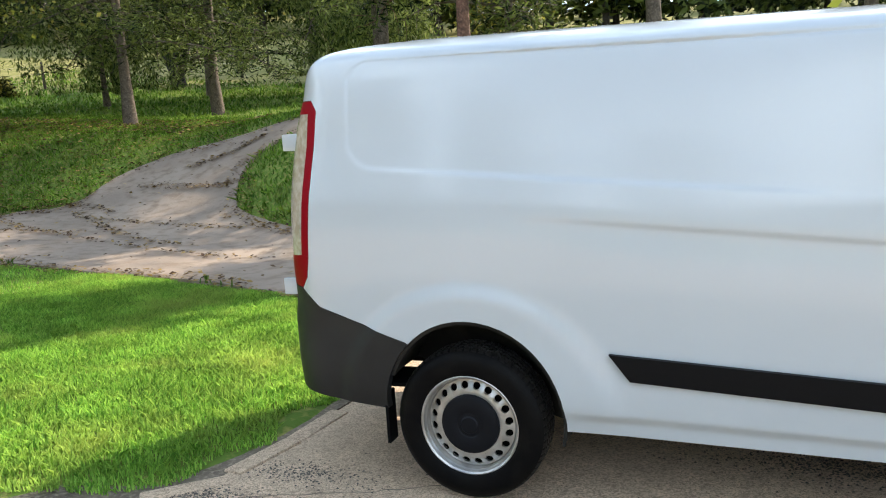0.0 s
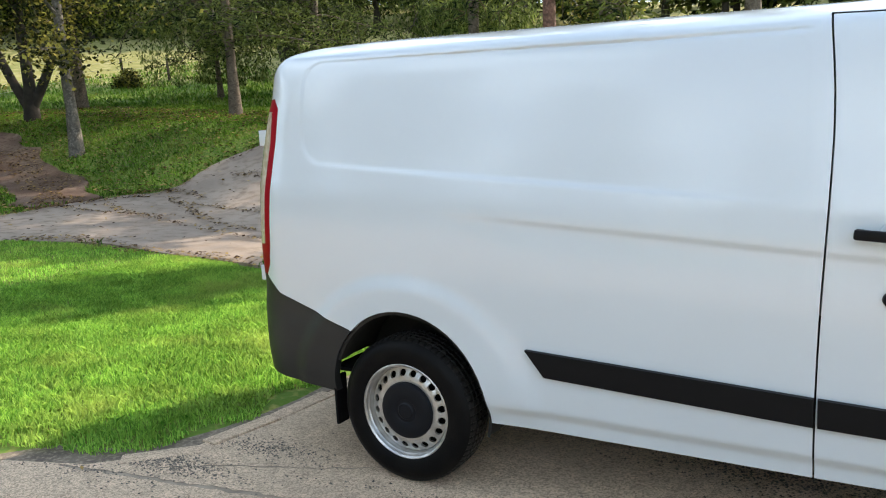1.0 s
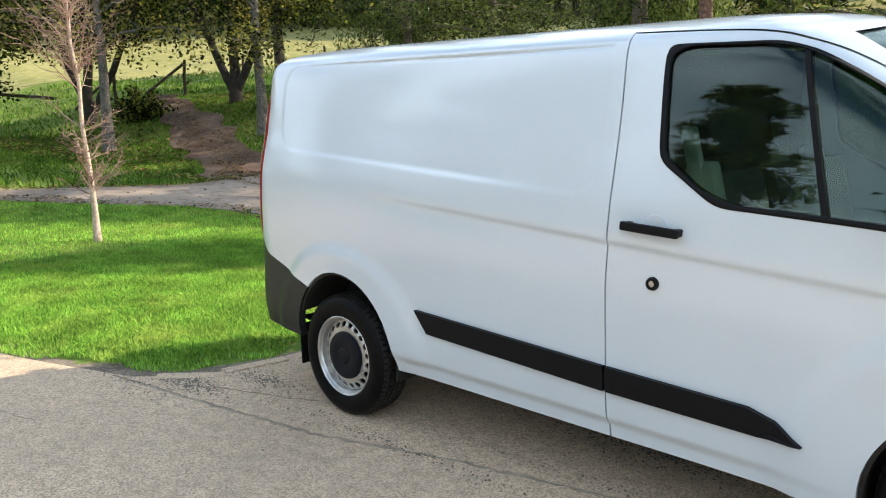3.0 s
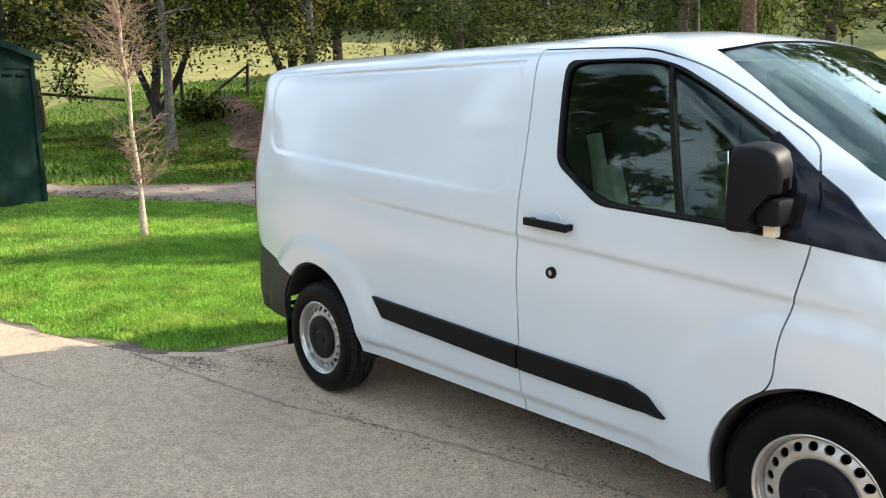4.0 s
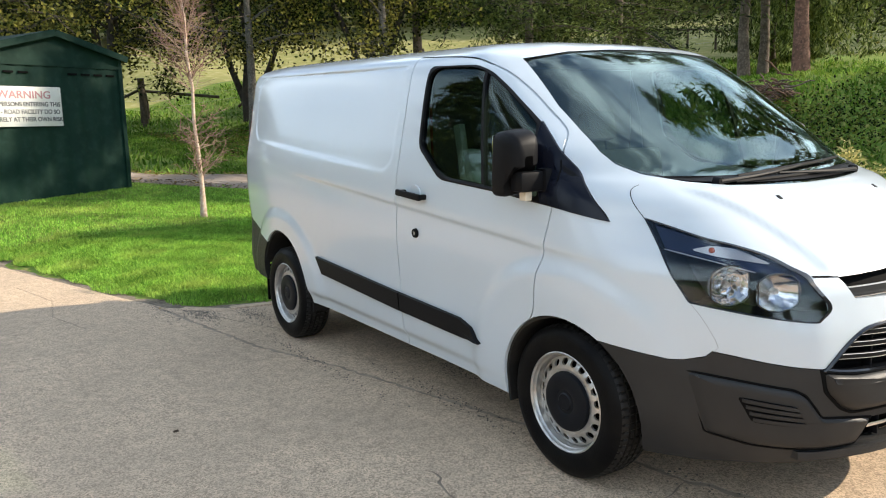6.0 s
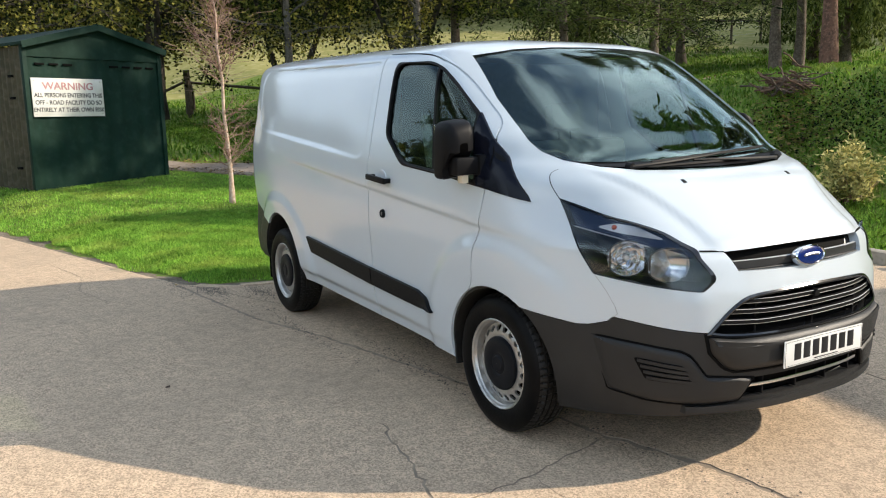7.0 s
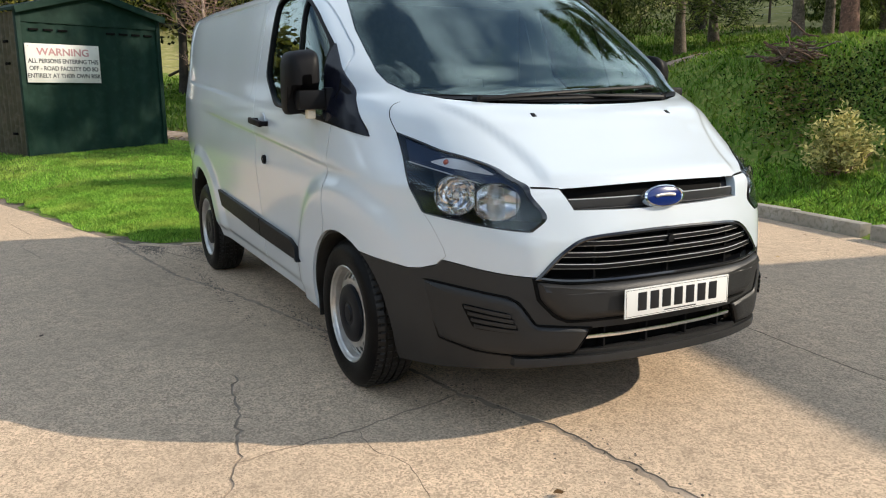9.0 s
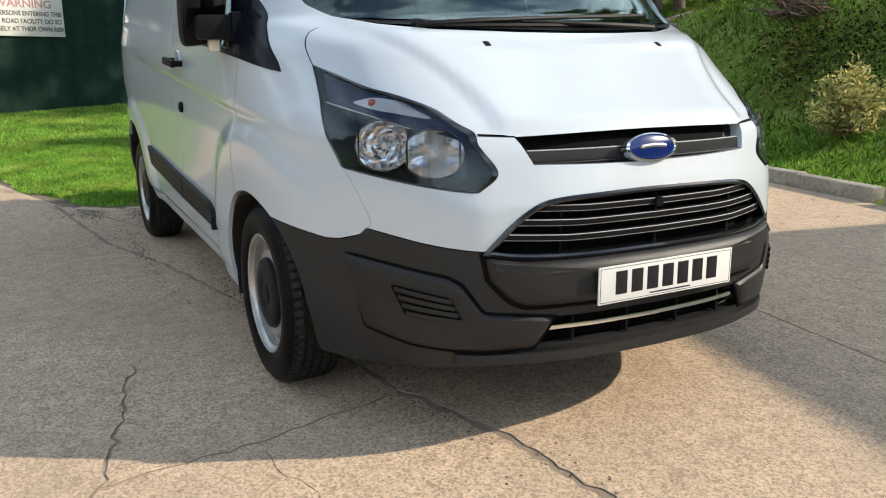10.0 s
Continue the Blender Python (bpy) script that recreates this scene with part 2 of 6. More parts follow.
M_FIELD = material("meadow", (0.30, 0.28, 0.10), 0.95, second=(0.21, 0.215, 0.07), scale=0.25, third=(0.38, 0.34, 0.16), fine=2.2, spec=0.1, bump=1.0, bump_scale=3)
M_GREEN = material("green_sheet", (0.0045, 0.024, 0.016), 0.6, spec=0.18, second=(0.006, 0.030, 0.020), scale=2.2, third=(0.011, 0.036, 0.026), fine=7, bump=0.1, bump_scale=30)
M_BROWN = material("brown_sheet", (0.085, 0.08, 0.05), 0.75, spec=0.3, second=(0.06, 0.057, 0.036), scale=2.0, third=(0.11, 0.1, 0.07), fine=9)
M_BRUSH = material("cut_brushwood", (0.17, 0.1, 0.065), 0.9, second=(0.1, 0.06, 0.04), scale=9, bump=0.5, bump_scale=40)
M_BARK = material("pine_bark", (0.14, 0.105, 0.08), 0.95, second=(0.075, 0.055, 0.042), scale=7, third=(0.2, 0.16, 0.13), fine=22, bump=1.0, bump_scale=18)
M_PALEBARK = material("pale_bark", (0.13, 0.115, 0.095), 0.9, second=(0.07, 0.062, 0.05), scale=6, third=(0.2, 0.18, 0.15), fine=20, bump=0.6, bump_scale=25)
M_BIRCH = material("young_birch_bark", (0.52, 0.37, 0.27), 0.8, second=(0.4, 0.27, 0.2), scale=9, third=(0.62, 0.5, 0.4), fine=30, bump=0.3, bump_scale=40)
M_REDBARK = material("red_pine_bark", (0.17, 0.085, 0.058), 0.95, second=(0.08, 0.042, 0.03), scale=7, third=(0.24, 0.13, 0.09), fine=22, bump=1.0, bump_scale=18)
M_SOIL = material("bare_soil", (0.2, 0.155, 0.115), 0.95, second=(0.12, 0.09, 0.065), scale=6, third=(0.3, 0.24, 0.17), fine=40, bump=0.9, bump_scale=60)
M_TWIG = material("twig", (0.36, 0.25, 0.18), 0.85, second=(0.24, 0.125, 0.10), scale=3)
M_SAIL = material("satin_black", (0.005, 0.006, 0.012), 0.2, spec=0.25)
M_DARKBARK = material("dark_bark", (0.05, 0.04, 0.032), 0.95, second=(0.03, 0.025, 0.02), scale=6, bump=0.8, bump_scale=15)
M_POST = material("weathered_post", (0.11, 0.085, 0.06), 0.95, second=(0.06, 0.047, 0.035), scale=12, bump=0.5, bump_scale=40)
M_SIGN = material("sign_white", (0.74, 0.73, 0.69), 0.45, second=(0.66, 0.65, 0.6), scale=5)
M_SIGNRED = material("sign_red", (0.48, 0.24, 0.25), 0.5)
# near-black tints of the crown leaves paint the shade inside the crowns
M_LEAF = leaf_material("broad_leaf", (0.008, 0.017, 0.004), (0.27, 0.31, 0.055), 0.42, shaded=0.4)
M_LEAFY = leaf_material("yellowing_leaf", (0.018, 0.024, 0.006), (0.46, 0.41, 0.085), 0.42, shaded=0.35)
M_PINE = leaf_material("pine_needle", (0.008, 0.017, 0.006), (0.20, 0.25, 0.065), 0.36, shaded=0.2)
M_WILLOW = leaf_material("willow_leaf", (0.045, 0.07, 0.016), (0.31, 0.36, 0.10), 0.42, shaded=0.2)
M_BUSH = leaf_material("variegated_leaf", (0.10, 0.14, 0.03), (0.88, 0.76, 0.32))
M_GRASS = leaf_material("grass_blade", (0.12, 0.31, 0.037), (0.455, 0.71, 0.122), 0.40, patches=(0.55, 0.63, 0.15))
M_FALLEN = leaf_material("fallen_leaf", (0.06, 0.03, 0.015), (0.42, 0.28, 0.09), 0.15, shaded=0.3)
M_ROUGH = leaf_material("rough_grass_blade", (0.045, 0.12, 0.014), (0.21, 0.36, 0.045), 0.38, patches=(0.36, 0.42, 0.10))


# ---------------------------------------------------------------- building tools
def thing(name, label, category, place=None, group="", kind=""):
    """An Empty that carries the parts of one thing."""
    ob = new(name)
    ob.empty_display_size = 0.2
    if place is not None:
        ob.matrix_world = place
    return tagged(ob, label, category, group, kind)


def finish(me, sharp=35):
    me.shade_smooth()
    me.set_sharp_from_angle(angle=radians(sharp))


def part(name, bm, mat, parent=None, label="", sharp=35):
    """One mesh object from a bmesh, given in the parent's own frame."""
    me = bpy.data.meshes.new(name)
    bm.normal_update()
    bm.to_mesh(me)
    bm.free()
    me.materials.append(mat)
    finish(me, sharp)
    ob = new(name, me)
    if parent is not None:
        ob.parent = parent
    return tagged(ob, label)


def soup(name, verts, faces, mat, parent=None, label="", sharp=35):
    """One mesh object from arrays of vertices and faces."""
    me = bpy.data.meshes.new(name)
    verts, faces = np.asarray(verts, float), np.asarray(faces, int)
    k = faces.shape[1]
    me.vertices.add(len(verts))
    me.vertices.foreach_set("co", verts.ravel())
    me.loops.add(faces.size)
    me.loops.foreach_set("vertex_index", faces.ravel())
    me.polygons.add(len(faces))
    me.polygons.foreach_set("loop_start", np.arange(len(faces)) * k)
    me.update(calc_edges=True)
    me.validate()
    me.materials.append(mat)
    if sharp:
        finish(me, sharp)
    ob = new(name, me)
    if parent is not None:
        ob.parent = parent
    return tagged(ob, label)


def box(bm, lo, hi, bevel=0.0, m=None):
    """A bevelled block between two corners."""
    lo, hi = Vector(lo), Vector(hi)
    made = bmesh.ops.create_cube(bm, size=1.0)["verts"]
    for v in made:
        v.co = Vector([(lo[i] + hi[i]) / 2 + v.co[i] * (hi[i] - lo[i]) for i in range(3)])
    if bevel:
        edges = list({e for v in made for e in v.link_edges})
        made = bmesh.ops.bevel(bm, geom=edges, offset=bevel, segments=2, profile=0.6, affect="EDGES")["verts"]
        made = [v for v in made]
    if m is not None:
        bmesh.ops.transform(bm, matrix=m, verts=[v for v in made if v.is_valid])
    return bm


def grid_faces(bm, rows, close_u=False, close_v=False):
    """Quads over rows of bmesh vertices."""
    n, k = len(rows), len(rows[0])
    for i in range(n if close_u else n - 1):
        for j in range(k if close_v else k - 1):
            q = [rows[i][j], rows[(i + 1) % n][j], rows[(i + 1) % n][(j + 1) % k], rows[i][(j + 1) % k]]
            if len(set(q)) == 4:
                bm.faces.new(q)


def tube(bm, points, radii, sides=8, cap=True):
    """A tapered tube along points."""
    rows, side = [], None
    pts = [Vector(p) for p in points]
    for i, p in enumerate(pts):
        d = (pts[min(i + 1, len(pts) - 1)] - pts[max(i - 1, 0)]).normalized()
        a = d.orthogonal().normalized() if side is None else (side - d * side.dot(d)).normalized()
        side = a
        b = d.cross(a)
        r = radii[i] if hasattr(radii, "__len__") else radii
        rows.append([bm.verts.new(p + (a * math.cos(t) + b * math.sin(t)) * r) for t in np.arange(sides) * math.tau / sides])
    grid_faces(bm, rows, close_v=True)
    if cap:
        bm.faces.new(rows[0][::-1])
        bm.faces.new(rows[-1])
    return bm


def lathe(bm, profile, steps=48, axis="y", centre=(0, 0, 0), wobble=None):
    """Turns a profile of (radius, along) round an axis."""
    rows = []
    for k in range(steps):
        t = math.tau * k / steps
        row = []
        for j, (r, a) in enumerate(profile):
            if wobble:
                r, a = wobble(r, a, k, j)
            c, s = r * math.cos(t), r * math.sin(t)
            p = (c, a, s) if axis == "y" else (c, s, a)
            row.append(bm.verts.new(Vector(centre) + Vector(p)))
        rows.append(row)
    grid_faces(bm, rows, close_u=True)
    return bm


def prism(poly, axis, lo, hi):
    """A polygon in the two other coordinates, drawn out along an axis."""
    bm = bmesh.new()
    def at(p, d):
        return {"y": (p[0], d, p[1]), "x": (d, p[0], p[1]), "z": (p[0], p[1], d)}[axis]
    a = [bm.verts.new(at(p, lo)) for p in poly]
    b = [bm.verts.new(at(p, hi)) for p in poly]
    bm.faces.new(a)
    bm.faces.new(b[::-1])
    for i in range(len(poly)):
        j = (i + 1) % len(poly)
        bm.faces.new((a[j], a[i], b[i], b[j]))
    bmesh.ops.recalc_face_normals(bm, faces=bm.faces)
    return bm


def boolean(a, b, how):
    """A new bmesh: a with b taken away, cut out or joined; both stay as they are."""
    obs = []
    for bm in (a, b):
        me = bpy.data.meshes.new("tool")
        bm.to_mesh(me)
        obs.append(new("tool", me))
    mod = obs[0].modifiers.new("cut", "BOOLEAN")
    mod.operation, mod.object, mod.solver = how, obs[1], "EXACT"
    got = obs[0].evaluated_get(bpy.context.evaluated_depsgraph_get())
    out = bmesh.new()
    out.from_mesh(got.to_mesh())
    got.to_mesh_clear()
    for ob in obs:
        me = ob.data
        bpy.data.objects.remove(ob)
        bpy.data.meshes.remove(me)
    return out


def smooth_curve(knots, q):
    """A monotone cubic through (x, y) knots."""
    xs, ys = np.array([k[0] for k in knots], float), np.array([k[1] for k in knots], float)
    h, d = np.diff(xs), np.diff(ys) / np.diff(xs)
    m = np.zeros(len(xs))
    for i in range(1, len(xs) - 1):
        if d[i - 1] * d[i] > 0:
            w1, w2 = 2 * h[i] + h[i - 1], h[i] + 2 * h[i - 1]
            m[i] = (w1 + w2) / (w1 / d[i - 1] + w2 / d[i])
    m[0], m[-1] = d[0], d[-1]
    q = np.clip(np.asarray(q, float), xs[0], xs[-1])
    i = np.clip(np.searchsorted(xs, q, side="right") - 1, 0, len(xs) - 2)
    t = (q - xs[i]) / h[i]
    return ((2 * t**3 - 3 * t**2 + 1) * ys[i] + (t**3 - 2 * t**2 + t) * h[i] * m[i]
            + (3 * t**2 - 2 * t**3) * ys[i + 1] + (t**3 - t**2) * h[i] * m[i + 1])


def step(a, b, v):
    t = np.clip((np.asarray(v, float) - a) / (b - a), 0, 1)
    return t * t * (3 - 2 * t)


def rounded(poly, r, n=4):
    """A polygon with its corners rounded."""
    out, k = [], len(poly)
    for i in range(k):
        p, a, b = Vector(poly[i]), Vector(poly[i - 1]), Vector(poly[(i + 1) % k])
        ra = min(r, (a - p).length * 0.45, (b - p).length * 0.45)
        s, e = p + (a - p).normalized() * ra, p + (b - p).normalized() * ra
        for t in np.linspace(0, 1, n):
            out.append(tuple((1 - t) ** 2 * s + 2 * t * (1 - t) * p + t * t * e))
    return out


def dense(poly, gap):
    """A polygon with points no further apart than gap."""
    out = []
    for i in range(len(poly)):
        a, b = Vector(poly[i]), Vector(poly[(i + 1) % len(poly)])
        n = max(1, math.ceil((b - a).length / gap))
        out += [tuple(a.lerp(b, t / n)) for t in range(n)]
    return out


def grown(poly, d):
    """A polygon grown (or shrunk) by d along its corner normals."""
    area = sum(poly[i - 1][0] * poly[i][1] - poly[i][0] * poly[i - 1][1] for i in range(len(poly)))
    s = 1 if area > 0 else -1
    out = []
    for i in range(len(poly)):
        a, p, b = Vector(poly[i - 1]), Vector(poly[i]), Vector(poly[(i + 1) % len(poly)])
        n1, n2 = (p - a).normalized(), (b - p).normalized()
        n = Vector((n1.y + n2.y, -n1.x - n2.x)).normalized() * s
        k = max(0.5, n.dot(Vector((n1.y, -n1.x)) * s))
        out.append(tuple(p + n * d / k))
    return out


def patch(poly, onto, rings=6, thick=0.0):
    """A sheet over a star-shaped polygon, laid onto a surface: onto((a, b), inset) gives the place."""
    bm = bmesh.new()
    c = Vector((sum(p[0] for p in poly) / len(poly), sum(p[1] for p in poly) / len(poly)))
    def sheet(inset):
        rows = [[bm.verts.new(onto(c.lerp(Vector(p), k / rings), inset)) for p in poly] for k in range(1, rings + 1)]
        grid_faces(bm, rows, close_v=True)
        mid = bm.verts.new(onto(c, inset))
        for j in range(len(poly)):
            bm.faces.new((mid, rows[0][j], rows[0][(j + 1) % len(poly)]))
        return rows[-1]
    a = sheet(0.0)
    if thick:
        b = sheet(thick)
        grid_faces(bm, [a, b], close_v=True)
    bmesh.ops.recalc_face_normals(bm, faces=bm.faces)
    return bm


def softened(poly, keep=(), times=2):
    """Corners cut twice into a smooth curve, but for those to keep."""
    flags = [i in keep for i in range(len(poly))]
    for _ in range(times):
        out, kept = [], []
        for i, p in enumerate(poly):
            p, a, b = Vector(p), Vector(poly[i - 1]), Vector(poly[(i + 1) % len(poly)])
            if flags[i]:
                out.append(tuple(p))
                kept.append(True)
            else:
                out += [tuple(p.lerp(a, 0.25)), tuple(p.lerp(b, 0.25))]
                kept += [False, False]
        poly, flags = out, kept
    return poly


# ---------------------------------------------------------------- the lie of the land
def height(x, y):
    """Height of the ground: a flat yard, a slow rise behind it, a steep bank on its far side, fields beyond."""
    x, y = np.asarray(x, float), np.asarray(y, float)
    left = 0.068 * np.logaddexp(0, (-x - 4.5) / 1.2) * 1.2 * step(0.0, 1.4, y + 0.63 - 0.252 * (x + 2.4))
    foot = 6.0 + 1.6 * step(-4, -9, x)
    bank = (1.2 + 1.4 * step(-13, -3, x) - 0.45 * step(-9, -3.5, x)) * step(foot, foot + 5.5, y)
    far = (0.03 + 0.045 * step(-6, -13, x)) * np.logaddexp(0, (y - 13) / 3.0) * 3.0
    away = np.hypot(x + 2, y - 2)
    field = 0.13 * np.logaddexp(0, (away - 36) / 5.0) * 5.0 * step(-12, 6, y - 0.2 * x)
    return left + bank + np.minimum(far, 4.0) + np.minimum(field, 16.0)


YARD = [(-30, -8.1), (-10, -2.6), (-7.1, -1.84), (-4.65, -1.2), (-2.4, -0.63), (-1.62, -0.4), (-1.28, -0.1), (-1.18, 0.4),
        (-1.12, 1.1), (-1.15, 2.0), (-1.5, 2.9), (-1.7, 3.1), (-1.7, 6.0), (0.45, 5.64), (1.8, 5.36), (5, 4.75), (9, 4.3), (16, 4.3),
        (16, -9), (-30, -14)]
TRACK = [(-1.7, 3.1), (-3.2, 3.88), (-5.4, 4.3), (-7.4, 4.42), (-8.9, 4.1), (-10.1, 2.95), (-11.8, 1.65), (-16, -1.0), (-17, 0.2),
         (-12.85, 2.1), (-11.8, 4.3), (-11.3, 5.7), (-12.0, 8.0), (-10.8, 8.5), (-11.1, 10.1), (-10.4, 10.9), (-9.3, 11.5),
         (-7.6, 11.9), (-4.5, 12.6), (-4.5, 11.5), (-7.4, 10.9), (-8.1, 10.3), (-7.5, 8.9), (-6.2, 7.65), (-5.2, 7.05), (-3.2, 6.4), (-1.7, 6.0)]
TRAIL = [(-11.3, 5.7), (-14.5, 7.3), (-18.2, 8.8), (-22.6, 10.6), (-27, 12.2), (-27, 13.4), (-23.4, 12.1), (-18.7, 10.7), (-15.4, 9.4), (-12.0, 8.0)]
TRACK, TRAIL = softened(TRACK, (0, len(TRACK) - 1)), softened(TRAIL)



def ragged(poly, gap, amount, keep):
    """An outline that wanders a little, but for points right of keep."""
    out = []
    for x, y in dense(poly, gap):
        k = 0.0 if x > keep else amount
        out.append((x + k * math.sin(1.9 * y + 1.3 * math.sin(2.3 * x)), y + k * math.sin(2.1 * x + 1.1 * math.sin(2.7 * y))))
    return out


TRAIL, TRACK = ragged(TRAIL, 0.4, 0.16, 90), ragged(TRACK, 0.35, 0.07, -2.2)
LAWN = [(-10, -2.6), (-7.1, -1.84), (-4.65, -1.2), (-2.4, -0.63), (-1.62, -0.4), (-1.28, -0.1), (-1.2, 0.4), (-1.14, 1.1), (-1.17, 2.0),
        (-1.5, 2.9), (-3.2, 3.88), (-5.4, 4.3), (-7.4, 4.42), (-8.9, 4.1), (-10.1, 2.95), (-11.8, 1.65), (-13.5, -0.5), (-14, -3.7)]


def depth_in(poly, x, y):
    """How far points lie inside a polygon (outside: minus)."""
    x, y = np.asarray(x, float), np.asarray(y, float)
    best, inside = np.full(x.shape, 1e9), np.zeros(x.shape, bool)
    for (ax, ay), (bx, by) in zip(poly, poly[1:] + poly[:1]):
        dx, dy = bx - ax, by - ay
        t = np.clip(((x - ax) * dx + (y - ay) * dy) / (dx * dx + dy * dy), 0, 1)
        best = np.minimum(best, np.hypot(x - ax - t * dx, y - ay - t * dy))
        if ay != by:
            inside ^= ((ay > y) != (by > y)) & (x < ax + (y - ay) / dy * dx)
    return np.where(inside, best, -best)


def uneven(x, y, scale, k=0.0):
    """Smooth unevenness, about -1 to 1."""
    return (np.sin(x / scale + 1.3 * np.sin(y / scale * 0.7 + k)) + np.sin(y / scale * 1.3 + 1.1 * np.sin(x / scale * 0.8 + 2 + k))) / 2


def stretched(lo, hi, gap, far):
    """Grid lines, even between lo and hi, ever wider beyond."""
    mid = list(np.arange(lo, hi + gap / 2, gap))
    out, g = [], gap
    while not out or out[-1] < far:
        g *= 1.35
        out.append((out[-1] if out else 0) + g)
    return np.array([lo - v for v in out[::-1]] + mid + [hi + v for v in out])


gx, gy = stretched(-34, 13, 0.25, 700), stretched(-10, 34, 0.25, 700)
X, Y = np.meshgrid(gx, gy, indexing="ij")
lowest = np.zeros_like(X)
for poly in (YARD, TRACK, TRAIL):
    lowest = np.maximum(lowest, step(-0.12, 0.2, depth_in(poly, X, Y)))
rough_ground = 0.035 * uneven(X, Y, 0.9) + 0.02 * uneven(X, Y, 0.31, 2)
on_lawn = step(0.1, 0.8, depth_in(LAWN, X, Y))
Z = height(X, Y) + np.where(lowest > 0.02, 0, rough_ground * (1 - 0.7 * on_lawn)) + 0.035 * on_lawn - 0.09 * lowest
ids = np.arange(X.size).reshape(X.shape)
quads = np.stack([ids[:-1, :-1], ids[1:, :-1], ids[1:, 1:], ids[:-1, 1:]], -1).reshape(-1, 4)
ground = soup("ground", np.stack([X, Y, Z], -1).reshape(-1, 3), quads, M_TURF, sharp=80)
tagged(ground, "uneven green turf with dry patches and a grassy bank", "ground", kind="structure")
# the open meadow beyond the fence
ground.data.materials.append(M_FIELD)
far_x, far_y = X[:-1, :-1].ravel() + 0.1, Y[:-1, :-1].ravel() + 0.1
beyond = (np.hypot(far_x + 2, far_y - 2) > 37) & (far_y > 0.2 * far_x)
ground.data.polygons.foreach_set("material_index", beyond.astype(np.int32))


def draped(name, poly, mat, lift, thick, gap, label, category):
    """A slab that follows the land within a polygon."""
    xs = np.arange(min(p[0] for p in poly) - gap, max(p[0] for p in poly) + 2 * gap, gap)
    ys = np.arange(min(p[1] for p in poly) - gap, max(p[1] for p in poly) + 2 * gap, gap)
    bm = bmesh.new()
    sheets = []
    for d in (lift, lift - thick):
        sheets.append([[bm.verts.new((a, b, float(height(a, b)) + d + (0.012 * float(uneven(a, b, 0.7)) if d == lift else 0))) for b in ys] for a in xs])
    grid_faces(bm, sheets[0])
    grid_faces(bm, [row[::-1] for row in sheets[1]])
    for a, b in ((sheets[0][0], sheets[1][0]), (sheets[0][-1][::-1], sheets[1][-1][::-1])):
        grid_faces(bm, [b, a])
    for j in (0, -1):
        a, b = [row[j] for row in sheets[0]], [row[j] for row in sheets[1]]
        grid_faces(bm, [a, b] if j == 0 else [b, a])
    bmesh.ops.recalc_face_normals(bm, faces=bm.faces)
    out = boolean(bm, prism(poly, "z", -3, 9), "INTERSECT")
    bm.free()
    return tagged(part(name, out, mat, None, "", 60), label, category, kind="structure")


yard = part("pavement", prism(YARD, "z", -0.12, 0.0), M_CONCRETE)
tagged(yard, "worn sandy concrete yard with dark cracks and joints", "pavement", kind="structure")
track = draped("road", TRACK, M_TRACK, 0.012, 0.12, 0.6, "pale dusty concrete track strewn with dead leaves", "track")
draped("footpath", TRAIL, M_MUD, 0.02, 0.12, 0.6, "muddy path covered with brown fallen leaves", "path")


def strip_beside(line, width, gap=0.09):
    """Polygon of uneven width along one side of a line."""
    pts = [Vector(p) for p in dense(line, gap)]
    pts = pts[:[tuple(p) for p in pts].index(tuple(Vector(line[-1]))) + 1]
    far_side = []
    for i, p in enumerate(pts):
        d = (pts[min(i + 1, len(pts) - 1)] - pts[max(i - 1, 0)]).normalized()
        w = width * (1 + 0.35 * float(uneven(p.x, p.y, 0.11)) + 0.25 * float(uneven(p.x, p.y, 0.33, 1)))
        far_side.append(p + Vector((-d.y, d.x)) * w)
    return [tuple(p) for p in pts] + [tuple(p) for p in far_side[::-1]]


SOIL = [(-7.1, -1.85), (-4.65, -1.21), (-2.4, -0.64), (-1.62, -0.41), (-1.29, -0.11), (-1.19, 0.4), (-1.13, 1.1), (-1.16, 2.0), (-1.5, 2.86)]
soil = draped("bare_soil", strip_beside(SOIL, 0.22), M_SOIL, -0.004, 0.06, 0.12, "bare trodden soil along the lawn's edge", "soil")


from mathutils.bvhtree import BVHTree
from mathutils.interpolate import poly_3d_calc


# ---------------------------------------------------------------- the van
CY = 0.993                      # centre line
RAKE = 0.030                    # it stands nose down
REAR_AXLE, FRONT_AXLE = 0.0, 2.933

HALF = [(0.15, 0.90), (0.28, 0.93), (0.45, 0.952), (0.65, 0.962), (0.9, 0.982), (1.05, 0.986), (1.17, 0.982), (1.3, 0.962),
        (1.5, 0.922), (1.65, 0.886), (1.74, 0.858), (1.79, 0.832), (1.825, 0.79), (1.85, 0.725), (1.872, 0.63), (1.892, 0.48), (1.908, 0.27), (1.917, 0.12)]
NOSE = [(0.15, 3.74), (0.22, 3.87), (0.3, 3.925), (0.42, 3.95), (0.6, 3.955), (0.76, 3.945), (0.86, 3.92), (0.94, 3.89), (0.985, 3.84), (1.05, 3.745),
        (1.14, 3.62), (1.205, 3.53), (1.265, 3.40), (1.30, 3.31), (1.42, 3.135), (1.55, 2.945), (1.68, 2.755), (1.77, 2.615), (1.81, 2.548),
        (1.84, 2.49), (1.86, 2.43), (1.875, 2.35), (1.89, 2.22), (1.902, 2.0), (1.911, 1.65), (1.917, 1.2)]
CORNER = [(0.15, 1.05), (0.85, 1.12), (1.02, 1.02), (1.14, 0.90), (1.22, 0.78), (1.30, 0.62), (1.40, 0.48), (1.8, 0.40), (1.917, 0.36)]
